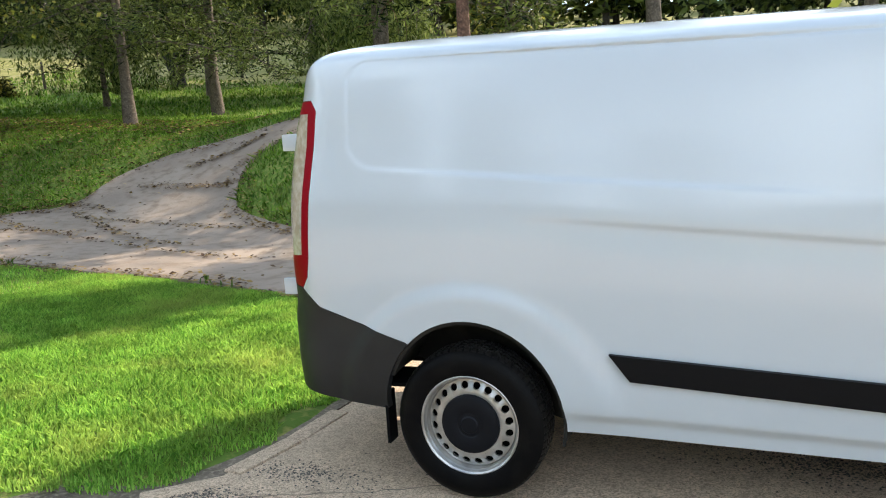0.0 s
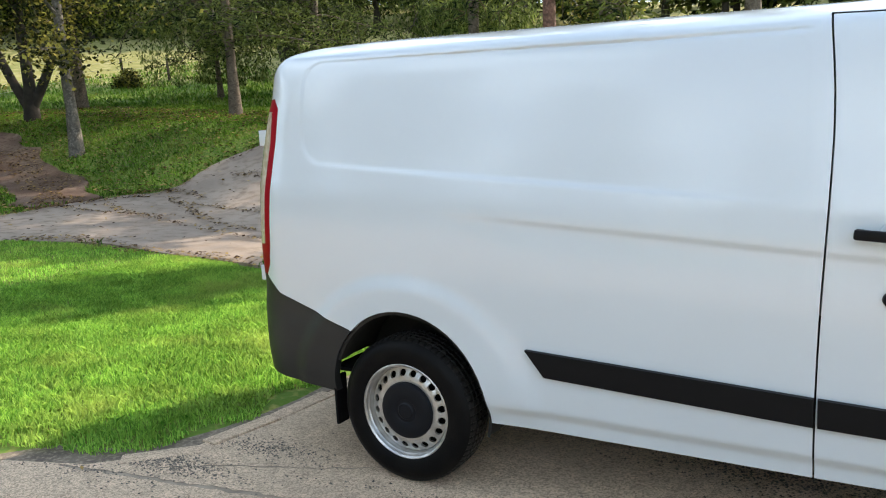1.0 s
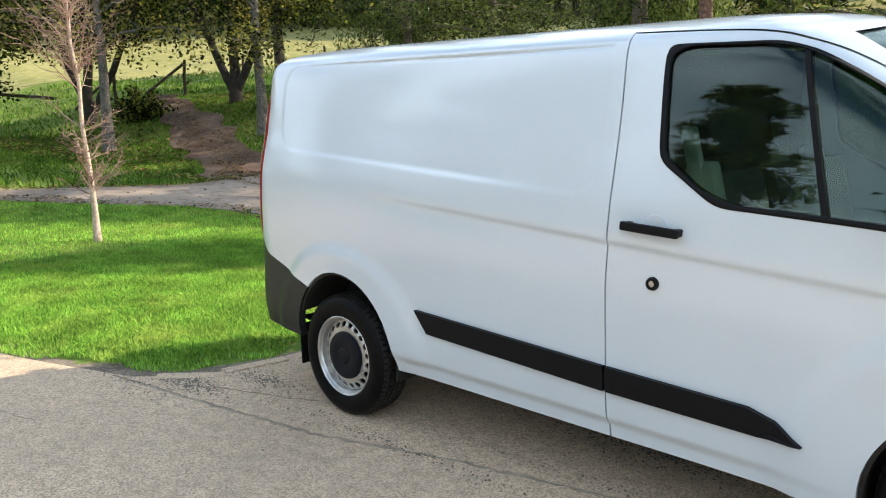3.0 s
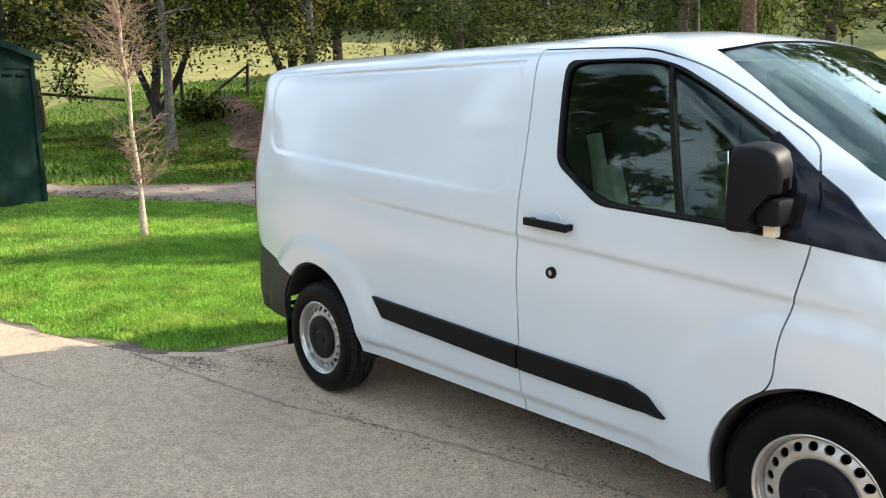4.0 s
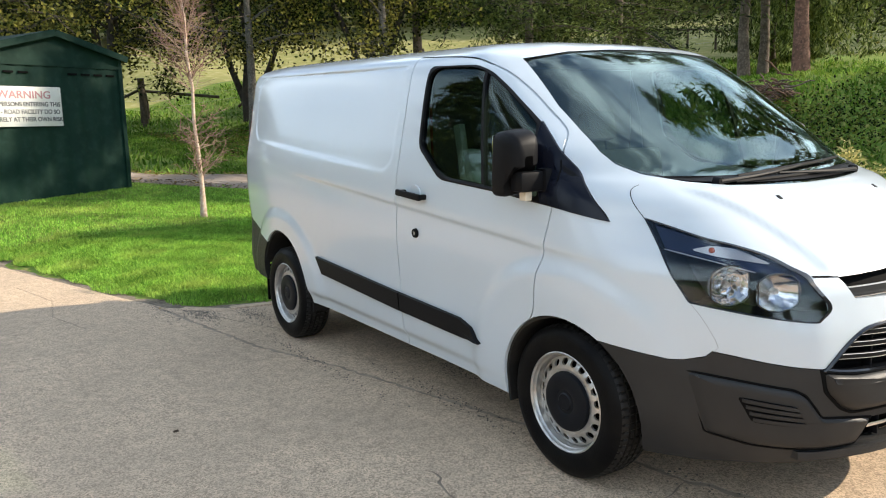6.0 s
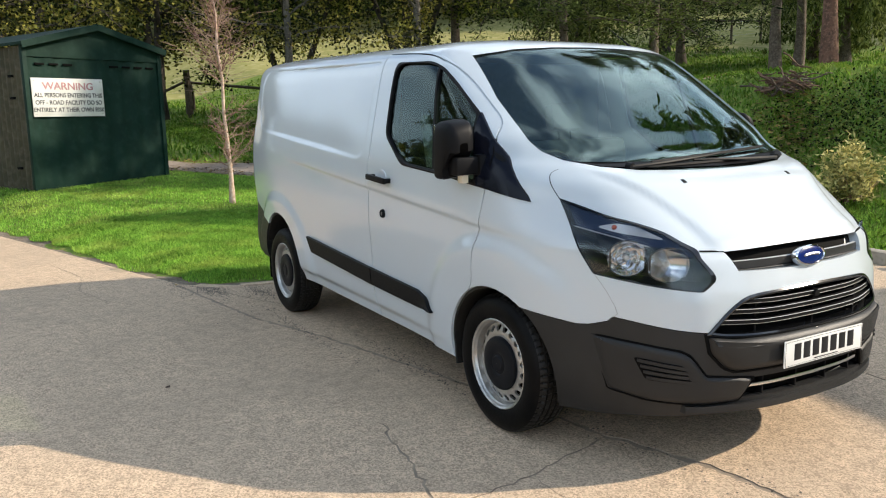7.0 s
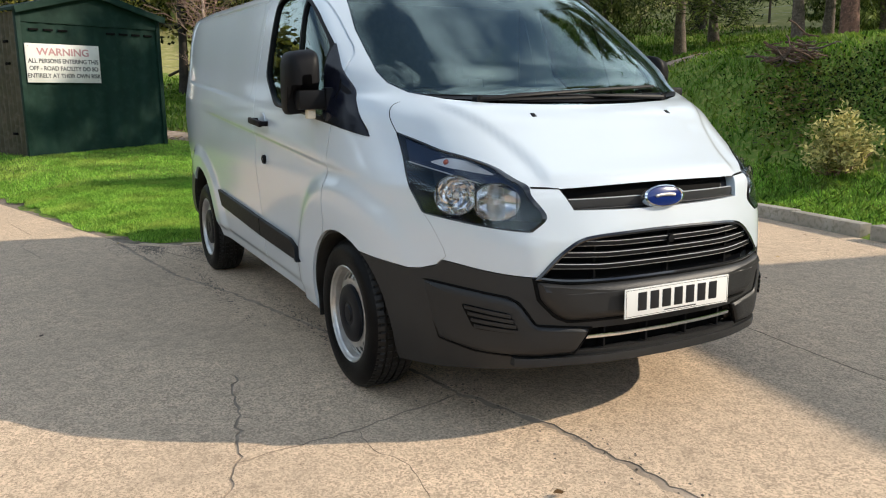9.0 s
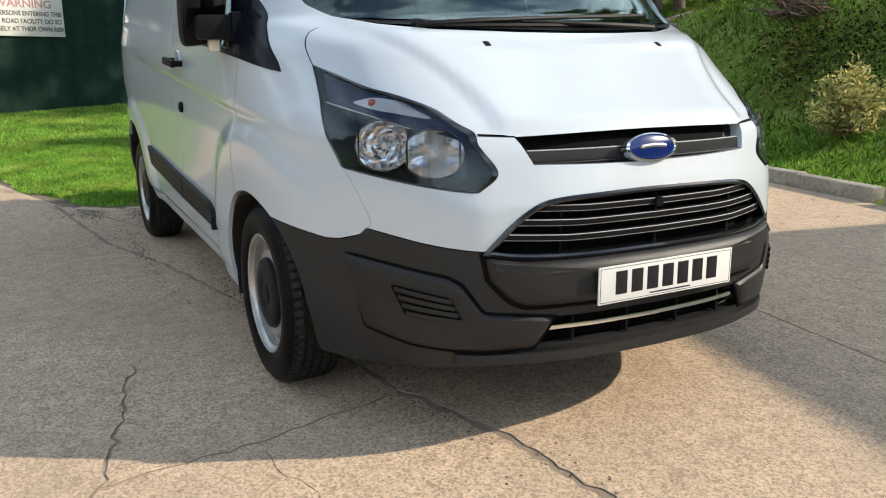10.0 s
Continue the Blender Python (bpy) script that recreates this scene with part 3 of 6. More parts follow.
# plan of the nose: share of the half width, share of the rounding's length
PLAN = [(0, 1.0), (0.2, 0.993), (0.35, 0.975), (0.5, 0.937), (0.585, 0.907), (0.647, 0.87), (0.72, 0.80), (0.783, 0.705), (0.825, 0.635),
        (0.9, 0.49), (0.96, 0.33), (0.988, 0.18), (1.0, 0.0)]
TAIL = [(0.15, -0.945), (0.3, -0.985), (0.6, -0.99), (0.76, -0.97), (0.84, -0.97), (1.2, -0.952), (1.48, -0.92), (1.62, -0.884), (1.74, -0.838), (1.79, -0.80), (1.825, -0.755), (1.85, -0.68), (1.87, -0.5), (1.892, -0.12), (1.917, 0.45)]


PLAN_SIDE = [(b, a) for a, b in PLAN[::-1]]


def slice_at(zs, inset=0.0):
    """Half width, nose, length of the nose's rounding and tail of the body at one level."""
    w, xf, d, xr = (float(smooth_curve(c, zs)) for c in (HALF, NOSE, CORNER, TAIL))
    return w - inset, xf - inset, d, xr + inset


def relief(x, z, w):
    """How far the pressed panels and flares lie in (plus) or out of the plain flank."""
    # upper panel of the load bay, pressed in
    lo = 1.40 - 0.088 * x
    hi = 1.872 - 0.033 * x
    def inside(a, b, r):
        return np.where((a < r) & (b < r), r - np.hypot(r - a, r - b), np.minimum(a, b))
    ends = np.minimum(x + 0.50, 1.615 - x)
    d = 0.012 * (0.45 + 0.55 * step(-0.42, 0.25, x)) * (1 - 0.88 * step(0.8, 1.55, x)) * step(-0.011, 0.011, inside(ends, z - lo, 0.13)) * step(-0.005, 0.005, (inside(ends, hi - z, 0.10) - 0.0) * np.where(hi - z < ends, 1.0, 0.4))
    d += 0.008 * step(-0.2, 0.8, x) * step(1.63, 1.58, x) * np.exp(-((z - hi) / 0.007) ** 2)
    # long hollow under the shoulder
    line = 1.245 - 0.088 * x
    fade = step(0.15, 0.8, x) * step(3.35, 2.8, x)
    d += 0.010 * fade * step(line + 0.006, line - 0.016, z) * np.exp(-(np.maximum(0, line - z) / 0.11) ** 2) - 0.003 * fade * np.exp(-((z - line - 0.03) / 0.045) ** 2)
    # flares round the arches
    for ax, top in ((0.02, 0.30), (2.93, 0.26)):
        r = np.hypot((x - ax) / 1.08, z - 0.36)
        d -= 0.022 * step(0.61, 0.52, r) * (step(0.30, 0.46, z) if ax < 1 else step(0.0, 0.25, z))
    # sill roll
    d += 0.02 * step(0.43, 0.38, z + 0.03 * (x - 0.45)) * step(0.3, 0.6, x) * step(2.7, 1.9, x)
    return d


def tail_taper(x, z):
    """How far the flank draws in towards the tail."""
    return (0.035 + 0.032 * float(step(0.5, 0.8, z)) * float(step(1.78, 1.5, z))) * float(step(0.3, -0.9, x)) ** 2


def ring(zs, inset, nr, ns, nf):
    """Plan outline of half the body at one level, from tail to nose: (x, offset from the centre line, z)."""
    w, xf, d, xr = slice_at(zs, inset)
    d = min(d, (xf - xr) * 0.45)
    dr = min(0.335 - 0.165 * float(step(1.6, 1.84, zs)), (xf - xr) * 0.3)
    pts = []
    for t in np.linspace(0, math.pi / 2, nr, endpoint=False):
        pts.append((xr + dr - dr * math.cos(t) ** (2 / 2.2), w * math.sin(t) ** (2 / 3.6)))
    x0, x1 = xr + dr, xf - d
    if x1 > 1.8 and inset == 0:
        xs = np.concatenate([np.linspace(a, b, n, endpoint=False) for a, b, n in ((x0, -0.3, 34), (-0.3, 1.5, 46), (1.5, 1.68, 20), (1.68, x1, ns - 100))])
    else:
        xs = np.linspace(x0, x1, ns, endpoint=False)
    pts += [(x, w) for x in xs]
    us = [math.sin(t) ** 0.8 for t in np.linspace(math.pi / 2, 0, nf)]
    pts += [(xf - d + d * k, w * u) for u, k in zip(us, smooth_curve(PLAN, us))]
    out = []
    for x, u in pts:
        z = zs - RAKE * (x - 3.0)
        if x > 3.2 and 0.93 < z < 1.25:
            # raised middle of the bonnet
            ridge = float(smooth_curve([(0.93, 0.475), (1.0, 0.482), (1.075, 0.512), (1.152, 0.566), (1.235, 0.662), (1.25, 0.68)], z))
            swell = float(step(ridge + 0.012, ridge - 0.030, u)) * float(step(0.93, 0.98, z)) * float(step(1.265, 1.22, z))
            x, lift = x + 0.008 * swell, 0.010 * swell
        else:
            lift = 0.0
        side = max(0.0, u / w) ** 6
        taper = tail_taper(x, z)
        out.append((x, u - side * (float(relief(x, z, w)) + taper), z + lift))
    return out


def body_solid(inset=0.0, zlo=0.17, coarse=1):
    """The closed outer form of the body, set in by inset."""
    levels = sorted(set(np.round(np.concatenate([np.arange(zlo, 1.72, 0.0085 * coarse), np.arange(1.72, 1.917 - inset * 0.2, 0.005 * coarse)]), 4)))
    bm = bmesh.new()
    rows = []
    for zs in levels:
        half = ring(zs, inset, 24 // coarse, 136 // coarse, 72 // coarse)
        zz = -inset if zs > 1.7 else 0.0
        near = [bm.verts.new((x, CY - u, z + zz * float(step(1.7, 1.85, zs)))) for x, u, z in half]
        far = [bm.verts.new((x, CY + u, z + zz * float(step(1.7, 1.85, zs)))) for x, u, z in half[1:-1]]
        rows.append(near + far[::-1])
    grid_faces(bm, rows, close_v=True)
    bm.faces.new(rows[0])
    bm.faces.new(rows[-1])
    bmesh.ops.recalc_face_normals(bm, faces=bm.faces)
    return bm


def front_x(u, z, inset=0.0):
    """Where the nose or screen lies at an offset from the centre line and a height."""
    x = 3.8
    for _ in range(14):
        w, xf, d, xr = slice_at(z + RAKE * (x - 3.0), inset)
        k = float(smooth_curve(PLAN, min(1.0, abs(u) / w)))
        x = 0.5 * x + 0.5 * (xf - d + d * k)
    return x


def side_y(x, z, inset=0.0):
    """Where the near flank lies at a place along the van and a height."""
    w, xf, d, xr = slice_at(z + RAKE * (x - 3.0), inset)
    k = max(0.0, (x - (xf - d)) / d)
    u = w * float(smooth_curve(PLAN_SIDE, k))
    if k == 0:
        u -= float(relief(x, z, w)) + tail_taper(x, z)
    return CY - u


def on_front(p, inset):
    return Vector((front_x(p[0], p[1], inset), CY + p[0], p[1]))


def on_side(p, inset):
    return Vector((p[0], side_y(p[0], p[1], inset), p[1]))


def mirrored(bm):
    """The same on the far side of the van."""
    out = bm.copy()
    for v in out.verts:
        v.co.y = 2 * CY - v.co.y
    bmesh.ops.reverse_faces(out, faces=out.faces)
    return out


def halves(bm):
    """Splits a bmesh into its near and far halves."""
    out = []
    for near in (True, False):
        b = bm.copy()
        bmesh.ops.delete(b, geom=[f for f in b.faces if (f.calc_center_median().y < CY) != near], context="FACES")
        out.append(b)
    return out


def circle(cx, cz, r, n=48, sx=1.0):
    return [(cx + r * sx * math.cos(t), cz + r * math.sin(t)) for t in np.arange(n) * math.tau / n]


van = thing("van", "clean white panel van with dark grey bumpers and steel wheels", "van")

WINDOW = rounded([(1.862, 1.40), (1.84, 1.72), (1.838, 1.808), (2.243, 1.788), (2.36, 1.75), (2.495, 1.671), (2.748, 1.501), (2.967, 1.312), (3.165, 1.115), (2.902, 1.165),
                  (2.593, 1.203), (2.085, 1.243)], 0.045)
DOOR = [(1.644, 0.26), (1.65, 0.634), (1.665, 0.958), (1.685, 1.27), (1.695, 1.58), (1.672, 1.862), (1.981, 1.843), (2.21, 1.82), (2.337, 1.779), (2.455, 1.73), (2.61, 1.635),
        (2.715, 1.56), (2.825, 1.485), (2.866, 1.437), (2.91, 1.29), (2.895, 1.155), (2.856, 0.997), (2.81, 0.83), (2.796, 0.695), (2.71, 0.63), (2.64, 0.56), (2.59, 0.45), (2.565, 0.26)]
SCREEN = [(-0.714, 1.805), (-0.5, 1.836), (-0.25, 1.851), (0.0, 1.856), (0.25, 1.851), (0.5, 1.836), (0.714, 1.805), (0.777, 1.58), (0.788, 1.47), (0.792, 1.385), (0.772, 1.335), (0.722, 1.293), (0.62, 1.265),
          (0.47, 1.246), (0.2, 1.236), (0, 1.234), (-0.2, 1.236), (-0.47, 1.246), (-0.62, 1.265), (-0.722, 1.293), (-0.772, 1.335), (-0.792, 1.385), (-0.788, 1.47), (-0.777, 1.58)]
LAMP = [(3.262, 1.14), (3.375, 1.104), (3.47, 1.073), (3.55, 1.055), (3.65, 1.02), (3.735, 0.972), (3.785, 0.943), (3.83, 0.875), (3.847, 0.83), (3.833, 0.79), (3.73, 0.806), (3.6, 0.823),
        (3.48, 0.841), (3.42, 0.935), (3.35, 1.03)]

LAMP = softened(LAMP, (0, 9, 12))
DOOR = softened(DOOR, (0, 5, len(DOOR) - 1))
GRILLE = [(-0.555, 0.622), (-0.485, 0.699), (-0.415, 0.752), (-0.354, 0.769), (-0.2, 0.776), (0, 0.78), (0.2, 0.776), (0.354, 0.769), (0.415, 0.752), (0.485, 0.699), (0.555, 0.622),
          (0.45, 0.603), (0.0, 0.603), (-0.45, 0.603)]
SLOT = [(-0.44, 0.938), (-0.2, 0.944), (0, 0.946), (0.2, 0.944), (0.44, 0.938), (0.405, 0.862), (0.2, 0.856), (0, 0.854), (-0.2, 0.856), (-0.405, 0.862)]
INTAKE = [(-0.413, 0.341), (-0.353, 0.428), (0.353, 0.428), (0.413, 0.341)]
GRILLE = softened(GRILLE, (0, 10))
UNDER = [(-1.6, 0.0), (-1.6, 0.45), (-0.85, 0.42), (-0.36, 0.378), (-0.2, 0.35), (0.43, 0.330), (1.65, 0.298), (2.56, 0.279), (2.7, 0.25), (3.2, 0.215), (3.5, 0.228), (3.77, 0.27), (3.93, 0.293), (4.4, 0.30), (4.4, 0.0)]
FRONT_BUMPER = [(2.9, 0.10), (2.9, 0.66), (3.15, 0.648), (3.42, 0.62), (3.47, 0.624), (3.54, 0.645), (3.562, 0.667), (3.7, 0.648), (3.86, 0.624), (4.2, 0.60), (4.2, 0.10)]
REAR_BUMPER = [(-1.4, 0.95), (-0.79, 0.905), (-0.744, 0.866), (-0.692, 0.822), (-0.524, 0.769), (-0.26, 0.69), (-0.1, 0.6), (-0.1, 0.2), (-1.4, 0.2)]
TAIL_LAMP = [(-1.3, 1.75), (-0.69, 1.735), (-0.655, 1.69), (-0.668, 1.55), (-0.698, 1.3), (-0.725, 1.05), (-0.745, 0.96), (-0.79, 0.9), (-1.3, 0.9)]
REAR_ARCH = circle(0.022, 0.368, 0.428, sx=0.93)
FRONT_ARCH = circle(2.94, 0.335, 0.378)

outer = body_solid()
inner = body_solid(0.045, 0.22, 2)
shell = boolean(outer, inner, "DIFFERENCE")
inner.free()
shell = boolean(shell, prism(UNDER, "y", -1, 3), "DIFFERENCE")
for arch in (REAR_ARCH, FRONT_ARCH):
    shell = boolean(shell, prism(arch, "y", -1, 3), "DIFFERENCE")
for poly, lo in ((SCREEN, 2.2), (GRILLE, 3.5), (SLOT, 3.5), (INTAKE, 3.5)):
    shell = boolean(shell, prism([(CY + a, b) for a, b in poly], "x", lo, 4.3), "DIFFERENCE")
for y0, y1 in ((-0.6, 0.52), (2 * CY - 0.52, 2.6)):
    shell = boolean(shell, prism(LAMP, "y", y0, y1), "DIFFERENCE")
shell = boolean(shell, prism(WINDOW, "y", -1, 3), "DIFFERENCE")

bumper = boolean(shell, prism(FRONT_BUMPER, "y", -1, 3), "INTERSECT")
shell = boolean(shell, prism(grown(FRONT_BUMPER, 0.004), "y", -1, 3), "DIFFERENCE")
rear = boolean(shell, prism(REAR_BUMPER, "y", -1, 3), "INTERSECT")
shell = boolean(shell, prism(grown(REAR_BUMPER, 0.004), "y", -1, 3), "DIFFERENCE")
doors = boolean(shell, prism(DOOR, "y", -1, 3), "INTERSECT")
shell = boolean(shell, prism(grown(DOOR, 0.0065), "y", -1, 3), "DIFFERENCE")
lamps = boolean(shell, prism(TAIL_LAMP, "y", -1, 3), "INTERSECT")
lamps = boolean(lamps, prism([(-1.3, 0.5), (-1.3, 2), (-0.3, 2), (-0.3, 0.5)], "y", 0.42, 2 * CY - 0.42), "DIFFERENCE")
for y0, y1 in ((-0.6, 0.424), (2 * CY - 0.424, 2.6)):
    shell = boolean(shell, prism(grown(TAIL_LAMP, 0.003), "y", y0, y1), "DIFFERENCE")
skin_tree = BVHTree.FromBMesh(outer)
outer.faces.ensure_lookup_table()
outer.normal_update()


def skinned(ob):
    """Gives the cut panels the even curvature of the uncut body."""
    me = ob.data
    normals = []
    for poly in me.polygons:
        for li in poly.loop_indices:
            co = me.vertices[me.loops[li].vertex_index].co
            place, _, index, gap = skin_tree.find_nearest(co)
            n = poly.normal
            if gap is not None and gap < 0.0015:
                face = outer.faces[index]
                if face.normal.dot(n) > 0.75:
                    w = poly_3d_calc([v.co for v in face.verts], place)
                    n = sum((v.normal * k for v, k in zip(face.verts, w)), Vector()).normalized()
            normals.append(n)
    me.normals_split_custom_set(normals)
    return ob


skinned(part("body", shell, M_PAINT, van, "glossy white painted panels with soft creases", 30))
skinned(part("front_bumper", bumper, M_BUMPER, van, "textured dark grey plastic bumper", 30))
skinned(part("rear_bumper", rear, M_BUMPER, van, "textured dark grey plastic bumper", 30))
near_door, far_door = halves(doors)
door = skinned(part("door", near_door, M_PAINT, van, "white front door with fixed black window frame", 30))
door_far = skinned(part("door", far_door, M_PAINT, van, "", 30))
STRIP = [(-1.3, 1.69), (-0.708, 1.68), (-0.712, 1.55), (-0.742, 1.3), (-0.768, 1.06), (-1.3, 1.0)]
strips = boolean(lamps, prism(STRIP, "y", -1, 3), "INTERSECT")
lamps = boolean(lamps, prism(grown(STRIP, 0.001), "y", -1, 3), "DIFFERENCE")
for b, c in zip(halves(lamps), halves(strips)):
    tail_lamp = part("tail_lamp", b, M_RED, van, "tall red rear lamp with a clear strip", 30)
    part("clear_strip", c, M_SMOKE, tail_lamp, "", 30)

# ---- glazing
INNER = [(1.888, 1.415), (1.862, 1.765), (1.92, 1.790), (2.249, 1.771), (2.351, 1.735), (2.508, 1.642), (2.715, 1.505), (2.815, 1.20), (2.59, 1.227), (2.14, 1.262), (2.03, 1.305)]
INNER = grown(rounded(INNER, 0.03), 0.006)
SAIL = [(2.735, 1.515), (2.80, 1.46), (2.967, 1.312), (3.155, 1.12), (2.902, 1.168), (2.835, 1.178)]


def slab(poly, onto, lift, thick, rings=4, gap=0.05):
    """A sheet of some thickness laid onto a surface, standing proud of it by lift."""
    return patch(dense(poly, gap), lambda p, i: onto(p, i - lift), rings, thick)


def frame_ring(outside, inside, onto, lift, thick):
    """A closed frame between two outlines."""
    n = 120
    def even(poly):
        poly = poly + poly[:1]
        run = np.concatenate([[0], np.cumsum([(Vector(b) - Vector(a)).length for a, b in zip(poly, poly[1:])])])
        at = np.linspace(0, run[-1], n, endpoint=False)
        return np.stack([np.interp(at, run, [p[k] for p in poly]) for k in (0, 1)], -1)
    a = even(outside)
    b = even(inside)
    shift = min(range(n), key=lambda k: ((a[0] - b[k]) ** 2).sum())
    b = np.roll(b, -shift, axis=0)
    bm = bmesh.new()
    rows = [[bm.verts.new(onto(p, d)) for p in q] for q, d in ((a, thick), (a, -lift), (a * 0.5 + b * 0.5, -lift - 0.003), (b, -lift), (b, thick))]
    grid_faces(bm, rows, close_v=True)
    bmesh.ops.recalc_face_normals(bm, faces=bm.faces)
    return bm


def ribbon(points, width, onto, lift, thick):
    """A thin strip along points on a surface."""
    pts = [Vector(p) for p in points]
    left, right = [], []
    for i, p in enumerate(pts):
        d = (pts[min(i + 1, len(pts) - 1)] - pts[max(i - 1, 0)]).normalized()
        n = Vector((-d.y, d.x)) * width / 2
        left.append(p + n)
        right.append(p - n)
    bm = bmesh.new()
    rows = [[bm.verts.new(onto(q, d)) for q in s] for s, d in ((left, thick), (left, -lift), (right, -lift), (right, thick))]
    grid_faces(bm, rows, close_u=True)
    bm.faces.new([r[0] for r in rows])
    bm.faces.new([r[-1] for r in rows])
    bmesh.ops.recalc_face_normals(bm, faces=bm.faces)
    return bm


def both(name, bm, mat, near_parent, far_parent, label=""):
    """A part and its mirror image on the far side."""
    far = mirrored(bm)
    return part(name, bm, mat, near_parent, label), part(name, far, mat, far_parent, label)


both("window_frame", frame_ring(WINDOW, INNER, on_side, 0.002, 0.03), M_TRIM, door, door_far, "black rubber window surround")
both("window_pane", slab(grown(INNER, 0.012), on_side, -0.012, 0.004, 8), M_GLASS, door, door_far, "tinted side glass")
both("window_divider", slab([(2.314, 1.762), (2.332, 1.755), (2.448, 1.235), (2.428, 1.237)], on_side, 0.001, 0.03), M_TRIM, door, door_far)
both("sail_panel", slab(SAIL, on_side, 0.006, 0.03), M_SAIL, door, door_far, "black corner panel behind the mirror")
both("sail_joint", ribbon([(2.893, 1.355), (2.902, 1.32), (2.907, 1.28), (2.895, 1.18)], 0.005, on_side, 0.0075, 0.01), M_DARK, door, door_far)
screen = part("windscreen", patch(dense(grown(SCREEN, 0.012), 0.06), lambda p, i: on_front(p, i + 0.010), 14, 0.004), M_SCREEN, van, "tinted windscreen with a black border")
part("screen_border", frame_ring(grown(SCREEN, 0.002), grown(SCREEN, -0.013), on_front, -0.014, 0.022), M_GLOSSBLACK, screen)

# ---- side trim
SEAM = 1.652
both("rubbing_strip", slab([(0.603, 0.677), (0.68, 0.572), (SEAM - 0.008, 0.503), (SEAM - 0.008, 0.604)], on_side, 0.022, 0.03), M_TRIM, van, van, "black plastic rubbing strip")
both("rubbing_strip", slab([(SEAM + 0.004, 0.604), (SEAM + 0.004, 0.503), (2.25, 0.474), (2.402, 0.478), (2.31, 0.538), (2.215, 0.57)], on_side, 0.022, 0.03), M_TRIM, door, door_far, "black plastic rubbing strip")
bm = bmesh.new()
box(bm, (1.752, side_y(1.86, 1.16) - 0.052, 1.142), (1.98, side_y(1.86, 1.16) - 0.030, 1.176), 0.009)
for hx in (1.757, 1.952):
    box(bm, (hx, side_y(hx, 1.16) - 0.038, 1.146), (hx + 0.024, side_y(hx, 1.16) + 0.006, 1.172), 0.004)
bmesh.ops.rotate(bm, cent=(1.86, 0, 1.16), matrix=Matrix.Rotation(radians(4.5), 3, "Y"), verts=bm.verts)
both("door_handle", bm, M_TRIM, door, door_far, "black pull handle")
bm = bmesh.new()
lathe(bm, [(0.001, -0.001), (0.050, -0.001), (0.052, 0.002), (0.05, 0.010)], 28, "y", (0, 0, 0))
bmesh.ops.transform(bm, matrix=Matrix.Translation((1.872, side_y(1.872, 1.17) - 0.002, 1.158)) @ Matrix.Rotation(radians(4), 4, "X"), verts=bm.verts)
both("handle_cup", bm, M_PAINT, door, door_far)
bm = bmesh.new()
lathe(bm, [(0.011, -0.009), (0.013, -0.016), (0.022, -0.014), (0.025, -0.004), (0.025, 0.006)], 24, "y", (1.86, side_y(1.86, 0.957), 0.957))
lock, _ = both("lock_ring", bm, M_TRIM, door, door_far, "black lock escutcheon")
bm = bmesh.new()
lathe(bm, [(0.0005, -0.012), (0.0115, -0.011), (0.0115, 0.0)], 20, "y", (1.86, side_y(1.86, 0.957), 0.957))
both("key_barrel", bm, M_STEEL, door, door_far)

both("wing_seam", ribbon(softened([(3.263, 1.138), (3.228, 1.174), (3.198, 1.208), (3.178, 1.234), (3.176, 1.248), (3.186, 1.257)], (0, 5)), 0.002, on_side, 0.0008, 0.006), M_DARK, van, van)
both("wing_seam", ribbon([(3.487, 0.838), (3.515, 0.805), (3.541, 0.768), (3.57, 0.715), (3.580, 0.685), (3.566, 0.669)], 0.0015, on_side, 0.0006, 0.006), M_SEAM, van, van)
# ---- mirrors
def mirror_housing():
    bm = bmesh.new()
    rows = []
    for x, s, dz in ((2.695, 0.90, 0), (2.700, 0.97, 0), (2.715, 1.0, 0), (2.76, 1.0, 0), (2.80, 0.95, -0.002), (2.83, 0.84, -0.006), (2.846, 0.62, -0.01), (2.85, 0.3, -0.012)):
        row = []
        for t in np.arange(28) * math.tau / 28:
            c, q = math.cos(t), math.sin(t)
            y = -0.055 + s * 0.075 * math.copysign(abs(c) ** 0.3, c) * (1 - 0.10 * max(0.0, q))
            z = 1.345 + dz + s * (0.135 if q > 0 else 0.135) * math.copysign(abs(q) ** 0.3, q)
            z += 0.012 * (y + 0.07) / 0.1
            front = 2.775 + 0.08 * float(step(1.315, 1.335, z))
            row.append(bm.verts.new((min(x, front) + (z - 1.345) * 0.06, y, z)))
        rows.append(row)
    grid_faces(bm, rows, close_v=True)
    bm.faces.new(rows[0])
    bm.faces.new(rows[-1])
    bmesh.ops.recalc_face_normals(bm, faces=bm.faces)
    return bm


mirrors = both("wing_mirror", mirror_housing(), M_TRIM, door, door_far, "large black two-part wing mirror")
bm = bmesh.new()
box(bm, (2.690, -0.118, 1.225), (2.697, 0.008, 1.46), 0.002)
mirrors += both("mirror_glass", bm, M_CHROME, door, door_far)
bm = bmesh.new()
box(bm, (2.772, -0.095, 1.228), (2.852, 0.13, 1.312), 0.016)
box(bm, (2.80, 0.02, 1.205), (2.868, 0.15, 1.322), 0.016)
box(bm, (2.80, 0.08, 1.19), (2.89, 0.16, 1.30), 0.018)
both("mirror_arm", bm, M_TRIM, door, door_far, "thick black mirror arm")
